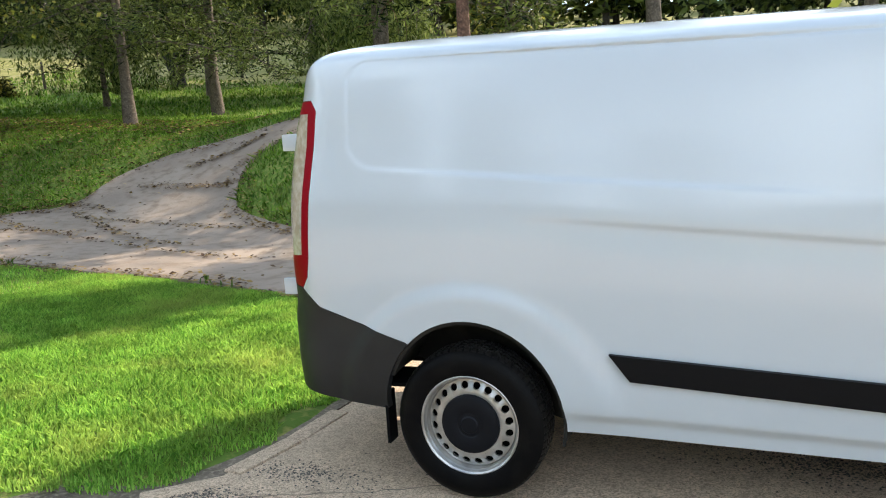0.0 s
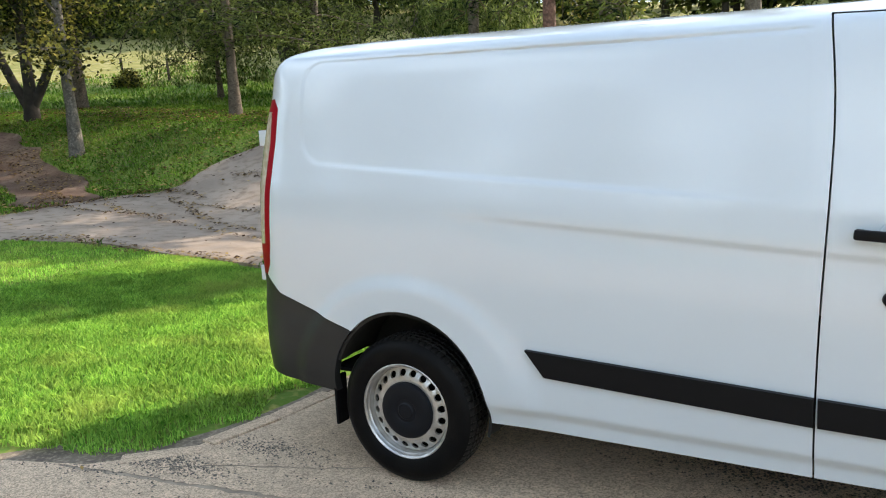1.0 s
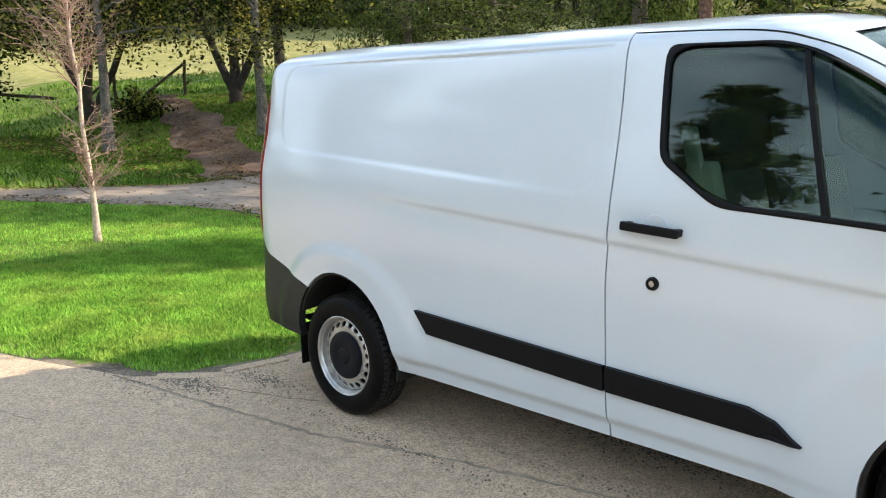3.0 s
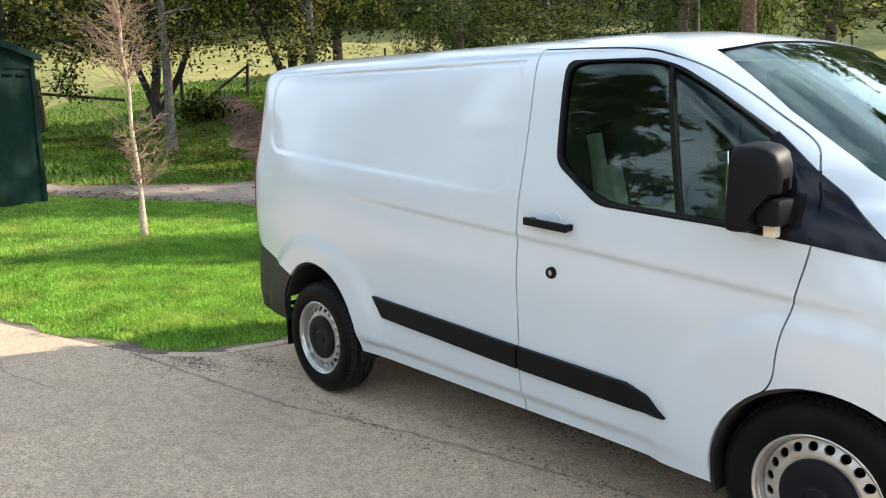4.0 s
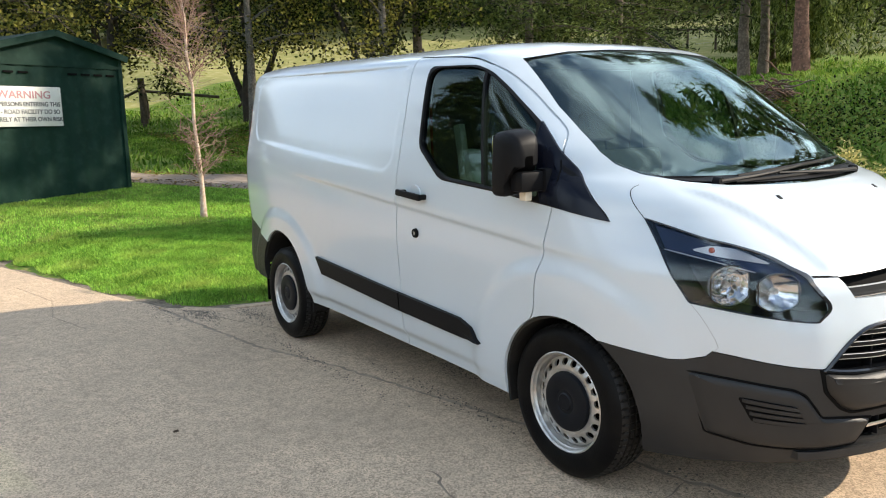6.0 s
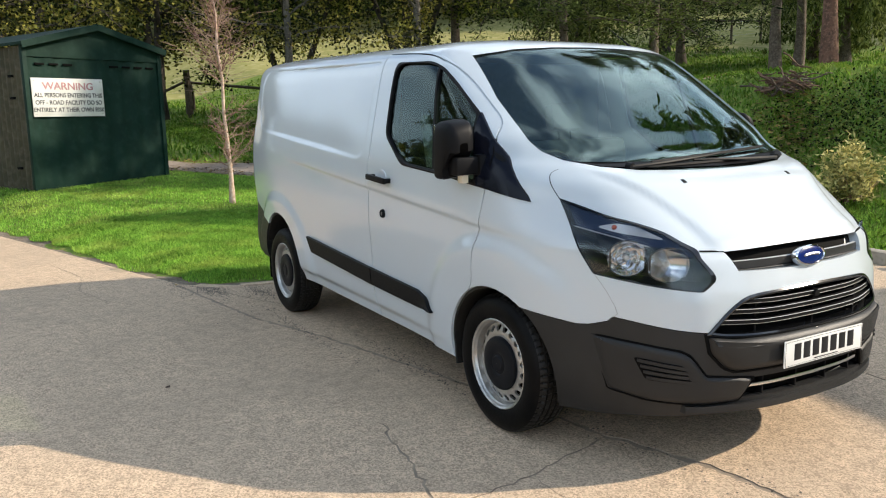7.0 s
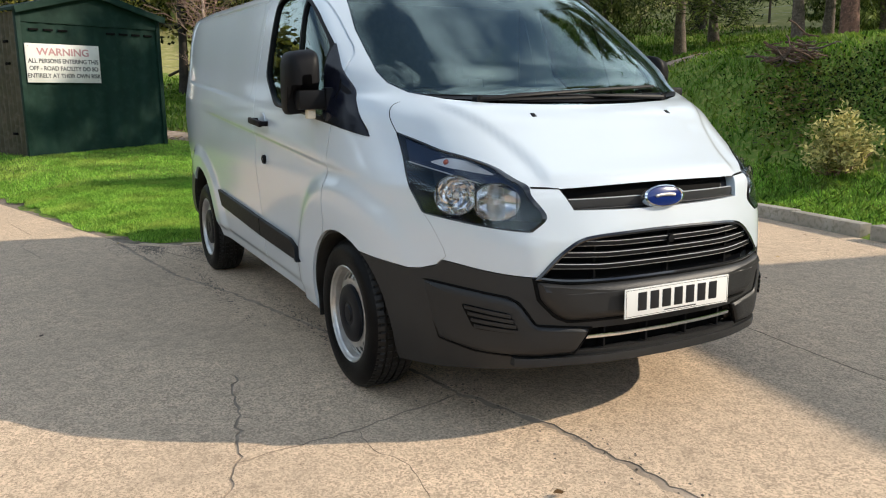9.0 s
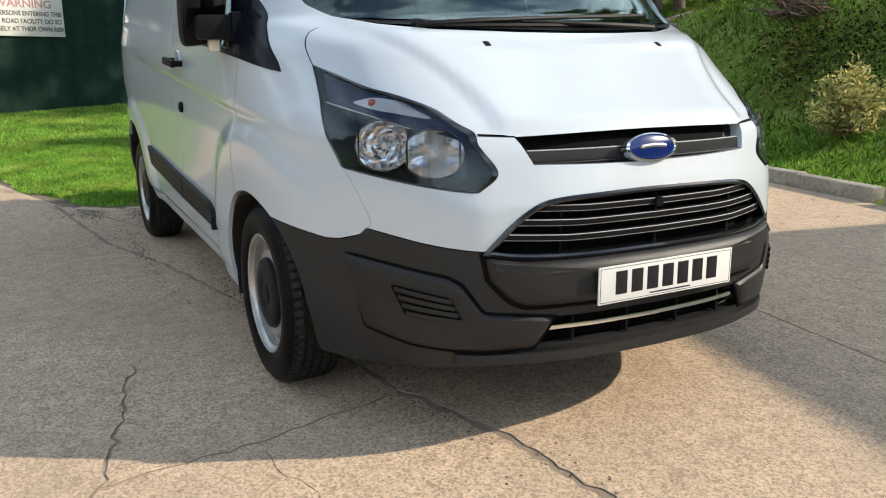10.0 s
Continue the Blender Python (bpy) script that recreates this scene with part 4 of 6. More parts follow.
# the far mirror is folded back
fold = Matrix.Translation((2.83, 2 * CY - 0.10, 0)) @ Matrix.Rotation(radians(30), 4, "Z") @ Matrix.Translation((-2.83, 0.10 - 2 * CY, 0))
for ob in (mirrors[1], mirrors[3]):
    ob.data.transform(fold)
bm = bmesh.new()
box(bm, (2.778, -0.05, 1.188), (2.820, -0.012, 1.230), 0.008)
both("side_repeater", bm, material("repeater_lens", (0.75, 0.68, 0.55), 0.15), door, door_far, "pale amber repeater lens")

# ---- head lamps
def head_lamp():
    """Clear lens over a black housing with two bowls and an indicator."""
    made = {}
    made["housing"] = patch(dense(grown(LAMP, 0.006), 0.03), lambda p, i: on_side(p, i + 0.030) + Vector((-0.055, 0.035, -0.01)), 6)
    rim = frame_ring(grown(LAMP, 0.001), grown(LAMP, -0.005), on_side, 0.0, 0.0)
    made["liner"] = bmesh.new()
    grid_faces(made["liner"], [[made["liner"].verts.new(on_side(p, d)) for p in q] for q, d in ((grown(LAMP, -0.001), 0.002), (grown(LAMP, -0.006), 0.03), (grown(LAMP, -0.012), 0.075))], close_v=True)
    made["bezel"] = rim
    made["lens"] = slab(grown(LAMP, -0.002), on_side, 0.001, 0.003, 8, 0.03)
    # smoked wing of the housing along its upper edge
    made["brow"] = slab([(3.30, 1.112), (3.375, 1.09), (3.47, 1.06), (3.55, 1.042), (3.65, 1.006), (3.735, 0.96), (3.775, 0.925), (3.726, 0.948), (3.654, 0.963), (3.53, 0.994), (3.464, 1.008), (3.362, 1.03)],
                        lambda p, i: on_side(p, i + 0.009), 0.0, 0.004, 3, 0.03)
    made["indicator"] = slab(rounded([(3.44, 1.03), (3.50, 1.046), (3.57, 1.035), (3.68, 0.985), (3.60, 1.0), (3.52, 1.011)], 0.02), lambda p, i: on_side(p, i + 0.006), 0.0, 0.006, 3, 0.02)
    return made


def bowl(place, aim, rx, rz, depth, cut, gen, n, uneven_by):
    """A faceted reflector bowl, cut straight on one side."""
    bm = bmesh.new()
    turn = (Vector(aim)).to_track_quat("Y", "Z").to_matrix()
    rows = []
    for k, r in enumerate(np.linspace(0.17, 1.0, 8)):
        row = []
        for j in range(n):
            t = math.tau * j / n
            c = rx * r * math.cos(t)
            c = min(c, cut * rx) if cut > 0 else max(c, cut * rx)
            d = -depth * (1 - (r * 0.97) ** 2) + (gen.normal(0, uneven_by) if k < 7 else 0)
            row.append(bm.verts.new(Vector(place) + turn @ Vector((c, d, rz * r * math.sin(t)))))
        rows.append(row)
    grid_faces(bm, rows, close_v=True)
    bm.faces.new(rows[0])
    bmesh.ops.recalc_face_normals(bm, faces=bm.faces)
    return bm, turn


M_REFLECT = material("lamp_reflector", (0.62, 0.63, 0.64), 0.16, metal=1.0)
M_LAMPBACK = material("lamp_housing", (0.012, 0.013, 0.016), 0.3, spec=0.3)
lamp_parts = head_lamp()
housing = both("head_lamp", lamp_parts["housing"], M_LAMPBACK, van, van, "clear head lamp with black housing and twin bowls")
both("bezel", lamp_parts["bezel"], M_GLOSSBLACK, *housing)
both("liner", lamp_parts["liner"], M_LAMPBACK, *housing)
both("lens", lamp_parts["lens"], M_LENS, *housing)
M_BROW = material("smoked_brow", (0.006, 0.013, 0.04), 0.3, spec=0.2)
both("brow", lamp_parts["brow"], M_BROW, *housing)
both("brow_edge", ribbon([(3.362, 1.028), (3.464, 1.006), (3.53, 0.992), (3.59, 0.977), (3.654, 0.961)], 0.002, lambda p, i: on_side(p, i + 0.006), 0.0, 0.003), M_STEEL, *housing, "bright line under the brow")
AIM = Vector((0.86, -0.5, 0.02)).normalized()
lamp_gen = np.random.default_rng(3)
for cx, cz, rx, rz, cut, facets, rough_by in ((3.610, 0.911, 0.083, 0.073, -0.9, 15, 0.0035), (3.742, 0.893, 0.087, 0.068, 0.92, 44, 0.0004)):
    place = on_side((cx, cz), 0.0) + Vector((-0.020, 0.012, 0.0))
    bm, turn = bowl(place, AIM, rx, rz, 0.05, cut, lamp_gen, facets, rough_by)
    pair_ = both("reflector", bm, M_REFLECT, *housing, "silver reflector bowl")
    if facets < 20:
        for o in pair_:
            o.data.shade_flat()
    bm = bmesh.new()
    tube(bm, [place - AIM * 0.046, place - AIM * 0.02, place - AIM * 0.012], [0.012, 0.012, 0.006], 12)
    both("bulb", bm, M_STEEL, *housing)
    bm = bmesh.new()
    tube(bm, [place + turn @ Vector((rx * 1.02 * max(-0.84, min(0.84, math.cos(math.tau * k / 40))), 0.001, rz * 1.02 * math.sin(math.tau * k / 40))) for k in range(41)], 0.0028, 6, cap=False)
    both("bowl_rim", bm, M_GLOSSBLACK, *housing)
both("indicator", lamp_parts["indicator"], M_STEEL, *housing, "indicator with an amber bulb")
bm = bmesh.new()
bmesh.ops.create_icosphere(bm, subdivisions=2, radius=0.012, matrix=Matrix.Translation(on_side((3.505, 1.029), 0.008)))
both("indicator_bulb", bm, M_AMBER, *housing)

# ---- grilles
def bar(u0, u1, z0, z1, h, lift, thick, n=28, kick=0.0):
    """A slat that follows the nose from one offset to another."""
    bm = bmesh.new()
    rows = []
    for k in range(n + 1):
        f = k / n
        u, z = u0 + (u1 - u0) * f, z0 + (z1 - z0) * f
        e = abs(2 * f - 1)
        z += kick * max(0.0, e - 0.62) / 0.38
        x = front_x(u, max(z, 0.36), 0.0) + lift
        rows.append([bm.verts.new((x - thick, CY + u, z + h / 2)), bm.verts.new((x - 0.002, CY + u, z + h / 2)), bm.verts.new((x, CY + u, z)),
                     bm.verts.new((x - 0.002, CY + u, z - h / 2)), bm.verts.new((x - thick, CY + u, z - h / 2))])
    grid_faces(bm, rows, close_v=True)
    bm.faces.new(rows[0])
    bm.faces.new(rows[-1])
    bmesh.ops.recalc_face_normals(bm, faces=bm.faces)
    return bm


grille = part("grille", patch(dense(grown(GRILLE, 0.012), 0.05), lambda p, i: on_front(p, i + 0.055), 4), M_DARK, van, "black four-slat radiator grille")
for z, half, kick in ((0.737, 0.41, 0.006), (0.697, 0.465, 0.008), (0.655, 0.505, 0.010)):
    part("slat", bar(-half, half, z, z, 0.020, -0.006, 0.035, kick=kick), M_TRIM, grille)
    part("slat_edge", bar(-half, half, z + 0.0085, z + 0.0085, 0.0028, -0.004, 0.008, kick=kick), M_EDGE, grille, "thin bright slat edge")
    part("slat_edge", bar(-half, half, z - 0.008, z - 0.008, 0.0022, -0.005, 0.008, kick=kick), M_STEEL, grille, "thin bright slat edge")
part("grille_rim", frame_ring(grown(GRILLE, 0.004), grown(GRILLE, -0.010), on_front, 0.004, 0.03), M_GLOSSBLACK, grille)
for u in (-0.33, 0.0, 0.33):
    bm = bmesh.new()
    x = front_x(u, 0.69) - 0.03
    box(bm, (x - 0.03, CY + u - 0.005, 0.606), (x + 0.006, CY + u + 0.005, 0.772), 0.002)
    part("grille_post", bm, M_TRIM, grille)
bm = bmesh.new()
tube(bm, [(front_x(0, 0.735) - 0.02, CY - 0.006, 0.735), (front_x(0, 0.735) + 0.004, CY - 0.006, 0.735)], [0.018, 0.015], 14)
part("bonnet_lock", bm, M_TRIM, grille)
slot = part("upper_grille", patch(dense(grown(SLOT, 0.012), 0.05), lambda p, i: on_front(p, i + 0.05), 4), M_DARK, van, "black slot under the bonnet edge")
M_SLAT = material("grey_slat", (0.03, 0.03, 0.032), 0.36)
for u0, u1 in ((-0.405, -0.03), (0.03, 0.405)):
    part("slat", bar(u0, u1, 0.882, 0.882, 0.031, -0.014, 0.02), M_SLAT, slot, "grey bar beside the badge")
    part("slat_edge", bar(u0, u1, 0.8985, 0.8985, 0.003, -0.011, 0.012), M_EDGE, slot)
    part("slat_edge", bar(u0, u1, 0.8635, 0.8635, 0.004, -0.012, 0.012), M_BUMPER, slot)
intake = part("lower_grille", patch(dense(grown(INTAKE, 0.012), 0.05), lambda p, i: on_front(p, i + 0.06), 4), M_DARK, van, "black lower air intake")
part("bright_bar", bar(-0.37, 0.37, 0.392, 0.392, 0.014, -0.008, 0.02), M_CHROME, intake, "bright lower bar")
for u in (-0.29, -0.1, 0.1, 0.29):
    bm = bmesh.new()
    box(bm, (front_x(u, 0.39) - 0.05, CY + u - 0.004, 0.345), (front_x(u, 0.39) - 0.015, CY + u + 0.004, 0.425), 0.001)
    part("intake_post", bm, M_TRIM, intake)

# ---- bumper panels
def raised(poly, onto, lift, bevel):
    """A panel that stands proud with slanted edges."""
    poly = dense(rounded(poly, 0.016, 3), 0.03)
    inside = grown(poly, -bevel)
    bm = patch(inside, lambda p, i: onto(p, -lift), 5)
    rows = [[bm.verts.new(onto(p, d)) for p in q] for q, d in ((poly, 0.02), (poly, -0.001), (grown(poly, -bevel * 0.35), -lift * 0.62), (inside, -lift))]
    grid_faces(bm, rows, close_v=True)
    bmesh.ops.remove_doubles(bm, verts=bm.verts, dist=0.0002)
    bmesh.ops.recalc_face_normals(bm, faces=bm.faces)
    return bm


BEAM = [(-0.558, 0.614), (-0.545, 0.545), (-0.488, 0.482), (-0.444, 0.463), (0.444, 0.463), (0.488, 0.482), (0.545, 0.545), (0.558, 0.614), (0.45, 0.597), (0.0, 0.597), (-0.45, 0.597)]
part("plate_beam", raised(BEAM, on_front, 0.028, 0.030), M_BUMPER, van, "raised grey bumper beam behind the plate")
part("beam_gap", frame_ring(grown(BEAM, 0.010), grown(BEAM, -0.004), on_front, 0.0015, 0.01), M_DARK, van)
FOG = [(-0.833, 0.585), (-0.642, 0.551), (-0.612, 0.532), (-0.558, 0.447), (-0.36, 0.427), (-0.415, 0.335), (-0.545, 0.330), (-0.713, 0.334), (-0.79, 0.361), (-0.813, 0.457)]
fog = both("corner_panel", raised(FOG, on_front, 0.011, 0.014), M_BUMPER, van, van, "smooth grey bumper corner panel")
both("panel_gap", frame_ring(grown(FOG, 0.007), grown(FOG, -0.003), on_front, 0.0015, 0.01), M_DARK, *fog)
VENT = [(-0.755, 0.516), (-0.642, 0.496), (-0.611, 0.419), (-0.727, 0.425)]
vent = both("vent", slab(rounded(VENT, 0.012), on_front, 0.0125, 0.01, 3, 0.03), M_DARK, *fog)
for k in range(4):
    f = (k + 0.5) / 4
    a = Vector(VENT[0]).lerp(Vector(VENT[3]), f)
    b = Vector(VENT[1]).lerp(Vector(VENT[2]), f)
    both("vent_slat", slab([(a.x + 0.004, a.y + 0.006), (b.x - 0.004, b.y + 0.006), (b.x - 0.004, b.y - 0.007), (a.x + 0.004, a.y - 0.007)], on_front, 0.0185, 0.008, 2, 0.03), M_BUMPER, *fog)
part("lower_lip", bar(-0.62, 0.62, 0.307, 0.307, 0.03, 0.012, 0.03), M_BUMPER, van)

# ---- badge and plate
bx = front_x(0, 0.893)
tilt = Matrix.Translation((bx + 0.008, CY - 0.02, 0.893)) @ Matrix.Rotation(radians(-14), 4, "Y")
bm = bmesh.new()
lathe(bm, [(0.001, 0.010), (0.86, 0.008), (0.9, 0.013), (1.0, 0.010), (1.02, -0.012)], 48, "z")
bmesh.ops.transform(bm, matrix=tilt @ Matrix.Rotation(radians(90), 4, "Y") @ Matrix.Diagonal((0.042, 0.098, 1, 1)), verts=bm.verts)
badge = part("badge", bm, M_CHROME, van, "blue oval badge with a bright rim")
bm = bmesh.new()
lathe(bm, [(0.001, 0.0155), (0.6, 0.0145), (0.86, 0.010)], 48, "z")
bmesh.ops.transform(bm, matrix=tilt @ Matrix.Rotation(radians(90), 4, "Y") @ Matrix.Diagonal((0.042, 0.098, 1, 1)), verts=bm.verts)
part("enamel", bm, M_BADGE, badge)
bm = bmesh.new()
tube(bm, [(0.0150, -0.050 + 0.1 * k / 20, 0.004 * math.sin(k / 20 * math.pi)) for k in range(21)], [0.002] + [0.0065] * 19 + [0.002], 8)
bmesh.ops.transform(bm, matrix=tilt, verts=bm.verts)
part("badge_mark", bm, M_STEEL, badge)
px = front_x(0, 0.518) + 0.030
bm = bmesh.new()
box(bm, (px, CY - 0.26, 0.4625), (px + 0.006, CY + 0.26, 0.5735), 0.0025)
plate = part("number_plate", bm, M_PLATE, van, "white plate with black bars")
bm = bmesh.new()
for a, b in (((-0.254, 0.4675), (0.254, 0.4688)), ((-0.254, 0.567), (0.254, 0.5683)), ((-0.2545, 0.4675), (-0.2532, 0.5683)), ((0.2532, 0.4675), (0.2545, 0.5683))):
    box(bm, (px + 0.005, CY + a[0], a[1]), (px + 0.0066, CY + b[0], b[1]))
part("plate_border", bm, M_INK, plate)
for k in range(7):
    u = -0.178 + 0.059 * k
    bm = bmesh.new()
    box(bm, (px + 0.005, CY + u - 0.021, 0.487), (px + 0.0072, CY + u + 0.021, 0.556), 0.0008)
    part("plate_bar", bm, M_INK, plate)
bm = bmesh.new()
box(bm, (px + 0.005, CY - 0.07, 0.4735), (px + 0.0066, CY + 0.09, 0.4775))
part("maker_line", bm, M_INK, plate)

# ---- bonnet: edge seam, washer jets, wipers
for u in (-0.347, 0.347):
    z = 1.184
    bm = bmesh.new()
    box(bm, (-0.015, -0.011, -0.004), (0.012, 0.011, 0.010), 0.004)
    bmesh.ops.transform(bm, matrix=Matrix.Translation((front_x(u, z) - 0.002, CY + u, z + 0.007)) @ Matrix.Rotation(radians(33), 4, "Y"), verts=bm.verts)
    part("washer_jet", bm, M_TRIM, van, "black washer jet")


both("bonnet_gap", ribbon([(-0.437, 0.9395), (-0.49, 0.9425), (-0.535, 0.945)], 0.006, on_front, 0.002, 0.006), M_DARK, van, van)
part("cowl", slab([(-0.70, 1.287), (-0.60, 1.266), (-0.3, 1.250), (0.0, 1.246), (0.3, 1.250), (0.60, 1.266), (0.70, 1.287), (0.5, 1.280), (0.0, 1.268), (-0.5, 1.280)], on_front, 0.002, 0.01, 3, 0.05), M_TRIM, van, "black cowl below the windscreen")


def wiper(pivot, knee, tip_a, tip_b):
    def up(p, d):
        return on_front(p, -d)
    bm = bmesh.new()
    pts = [up(Vector(pivot).lerp(Vector(knee), k / 8), 0.022 + 0.02 * math.sin(math.pi * k / 8)) for k in range(9)]
    tube(bm, pts, list(np.linspace(0.011, 0.006, 9)), 8)
    tube(bm, [up(pivot, 0.0), up(pivot, 0.03)], [0.02, 0.016], 14)
    arm = part("wiper", bm, M_TRIM, van, "black wiper arm and blade")
    bm = bmesh.new()
    pts = [up(Vector(tip_a).lerp(Vector(tip_b), k / 14), 0.012) for k in range(15)]
    tube(bm, pts, [0.005] + [0.008] * 13 + [0.005], 6)
    part("blade", bm, M_TRIM, arm)


wiper((-0.50, 1.262), (0.10, 1.295), (-0.36, 1.276), (0.52, 1.312))
wiper((0.46, 1.262), (-0.12, 1.275), (0.42, 1.268), (-0.42, 1.258))
bm = bmesh.new()
tube(bm, [(2.30, 1.49, 1.885), (2.22, 1.49, 1.94), (2.11, 1.49, 2.01)], [0.008, 0.003, 0.002], 8)
part("aerial", bm, M_TRIM, van, "short black roof aerial")

# ---- rear door hinges that stand out behind the lamp
for z in (1.56, 0.865):
    bm = bmesh.new()
    box(bm, (-0.962 - (0.063 if z < 1 else 0), 0.33, z - 0.04), (-0.85, 0.37, z + 0.04), 0.006)
    both("rear_hinge", bm, M_PAINT, van, van, "white rear door hinge")

# ---- wheels
HOLES = 20


def holed_disc(bm):
    """The pierced ring of a steel wheel, hole by hole."""
    def y_at(r):
        return 0.030 + 0.018 * float(step(0.149, 0.190, r))
    n = 16
    for i in range(HOLES):
        a0, a1 = math.tau * i / HOLES, math.tau * (i + 1) / HOLES
        r0, r1, rm, am = 0.141, 0.192, 0.169, (a0 + a1) / 2
        edge, hole, deep = [], [], []
        for k in range(n):
            t = math.tau * k / n
            c, s = math.cos(t), math.sin(t)
            m = max(abs(c), abs(s))
            a, r = am + (a1 - a0) / 2 * c / m, (r0 + r1) / 2 + (r1 - r0) / 2 * s / m
            edge.append(bm.verts.new((r * math.cos(a), y_at(r), r * math.sin(a))))
            a, r = am + 0.0165 / rm * c, rm + 0.0155 * s
            hole.append(bm.verts.new((r * math.cos(a), y_at(r) + 0.001, r * math.sin(a))))
            deep.append(bm.verts.new((r * math.cos(a), y_at(r) + 0.012, r * math.sin(a))))
        grid_faces(bm, [edge, hole, deep], close_v=True)
    bmesh.ops.remove_doubles(bm, verts=bm.verts, dist=0.0004)


def make_wheel():
    bm = bmesh.new()
    holed_disc(bm)
    lathe(bm, [(0.141, 0.030), (0.10, 0.034), (0.02, 0.036)], 60)
    lathe(bm, [(0.192, 0.048), (0.1945, 0.053), (0.1975, 0.042), (0.199, 0.024), (0.2045, 0.017), (0.2065, 0.0085), (0.214, 0.003), (0.218, 0.005), (0.219, 0.016), (0.212, 0.024), (0.2, 0.05), (0.19, 0.12), (0.2, 0.19)], 72)
    bmesh.ops.recalc_face_normals(bm, faces=bm.faces)
    wheel = part("wheel", bm, M_STEEL, van, "silver steel wheel with a ring of holes", 30)
    bm = bmesh.new()
    lathe(bm, [(0.150, 0.075), (0.19, 0.075), (0.2, 0.14), (0.02, 0.14)], 40)
    part("brake_drum", bm, M_DARK, wheel)
    bm = bmesh.new()
    lathe(bm, [(0.0005, 0.006), (0.034, 0.007), (0.040, 0.012), (0.052, 0.013), (0.058, 0.009), (0.112, 0.010), (0.126, 0.016), (0.130, 0.026), (0.130, 0.036)], 48)
    cap = part("hub_cap", bm, M_CAP, wheel, "matt black centre cap")
    prof = [(0.2145, 0.020), (0.217, 0.006), (0.226, 0.000), (0.245, -0.005), (0.268, -0.008), (0.285, -0.006), (0.30, -0.001), (0.313, 0.008), (0.322, 0.017), (0.3285, 0.027)]
    def groove(y):
        return [(0.333, y - 0.006), (0.325, y - 0.0045), (0.325, y + 0.0045), (0.333, y + 0.006)]
    prof += groove(0.052) + groove(0.085) + groove(0.118) + groove(0.151) + [(0.3285, 0.180), (0.318, 0.194), (0.29, 0.21), (0.25, 0.207), (0.215, 0.19)]
    def sipe(r, a, k, j):
        if k % 5 == 0 and r > 0.3275:
            r -= 0.006
        return r, a
    bm = bmesh.new()
    lathe(bm, prof[:10], 96)
    lathe(bm, prof[-5:], 96)
    bmesh.ops.recalc_face_normals(bm, faces=bm.faces)
    part("tyre", bm, M_RUBBER, wheel, "black road tyre with worn tread", 25)
    bm = bmesh.new()
    lathe(bm, prof[8:-3], 320, wobble=sipe)
    bmesh.ops.recalc_face_normals(bm, faces=bm.faces)
    part("tread", bm, M_TREAD, wheel, "dusty grooved tread", 25)
    return wheel


wheel = make_wheel()
wheel.matrix_basis = pose(REAR_AXLE, 0.045, 0.332, 0, 20, 0)
for x, y, turn, spin in ((FRONT_AXLE, 0.05, 0, 35), (REAR_AXLE, 2 * CY - 0.045, 180, 0), (FRONT_AXLE, 2 * CY - 0.05, 180, 50)):
    copy_thing(wheel, pose(x, y, 0.332, 0, spin, turn))

# ---- arch liners, underbody, mud flaps
for cx, cz, r, sx in ((0.022, 0.368, 0.426, 0.93), (2.94, 0.335, 0.376, 1.0)):
    bm = bmesh.new()
    ts = np.linspace(-0.25, math.pi + (0.25 if cx > 1 else -0.42), 30)
    def rim_at(t, y, k):
        return bm.verts.new((cx + r * k * sx * math.cos(t), y, cz + r * k * math.sin(t)))
    edge = [(0.05, 1.0), (0.052, 0.965), (0.16, 0.99), (0.34, 0.99), (0.345, 0.5), (0.345, 0.05)]
    grid_faces(bm, [[rim_at(t, (side_y(cx + r * sx * math.cos(t), cz + max(0, r * math.sin(t))) + 0.014) if y < 0.06 else y, k) for t in ts] for y, k in edge])
    bmesh.ops.recalc_face_normals(bm, faces=bm.faces)
    both("arch_liner", bm, M_LINER, van, van, "black wheel arch liner")
bm = bmesh.new()
box(bm, (0.3, 0.40, 0.36), (3.3, 2 * CY - 0.40, 0.5), 0.02)
box(bm, (-0.86, 0.40, 0.56), (0.4, 2 * CY - 0.40, 0.62), 0.02)
box(bm, (-0.84, 0.50, 0.46), (0.4, 0.60, 0.57), 0.01)
box(bm, (-0.84, 2 * CY - 0.60, 0.46), (0.4, 2 * CY - 0.50, 0.57), 0.01)
box(bm, (0.5, 0.14, 0.34), (2.5, 2 * CY - 0.14, 0.46), 0.02)
box(bm, (-0.2, 0.30, 0.27), (0.1, 2 * CY - 0.30, 0.40), 0.02)
part("underbody", bm, M_DARK, van, "dark underbody and axle")
bm = bmesh.new()
box(bm, (-0.392, 0.06, 0.215), (-0.376, 0.145, 0.45), 0.007)
both("mud_flap", bm, M_DARK, van, van, "black mud flap behind the wheel")
bm = bmesh.new()
box(bm, (-0.42, 0.10, 0.468), (-0.27, 0.34, 0.486), 0.003)
both("bumper_bracket", bm, M_DARK, van, van)

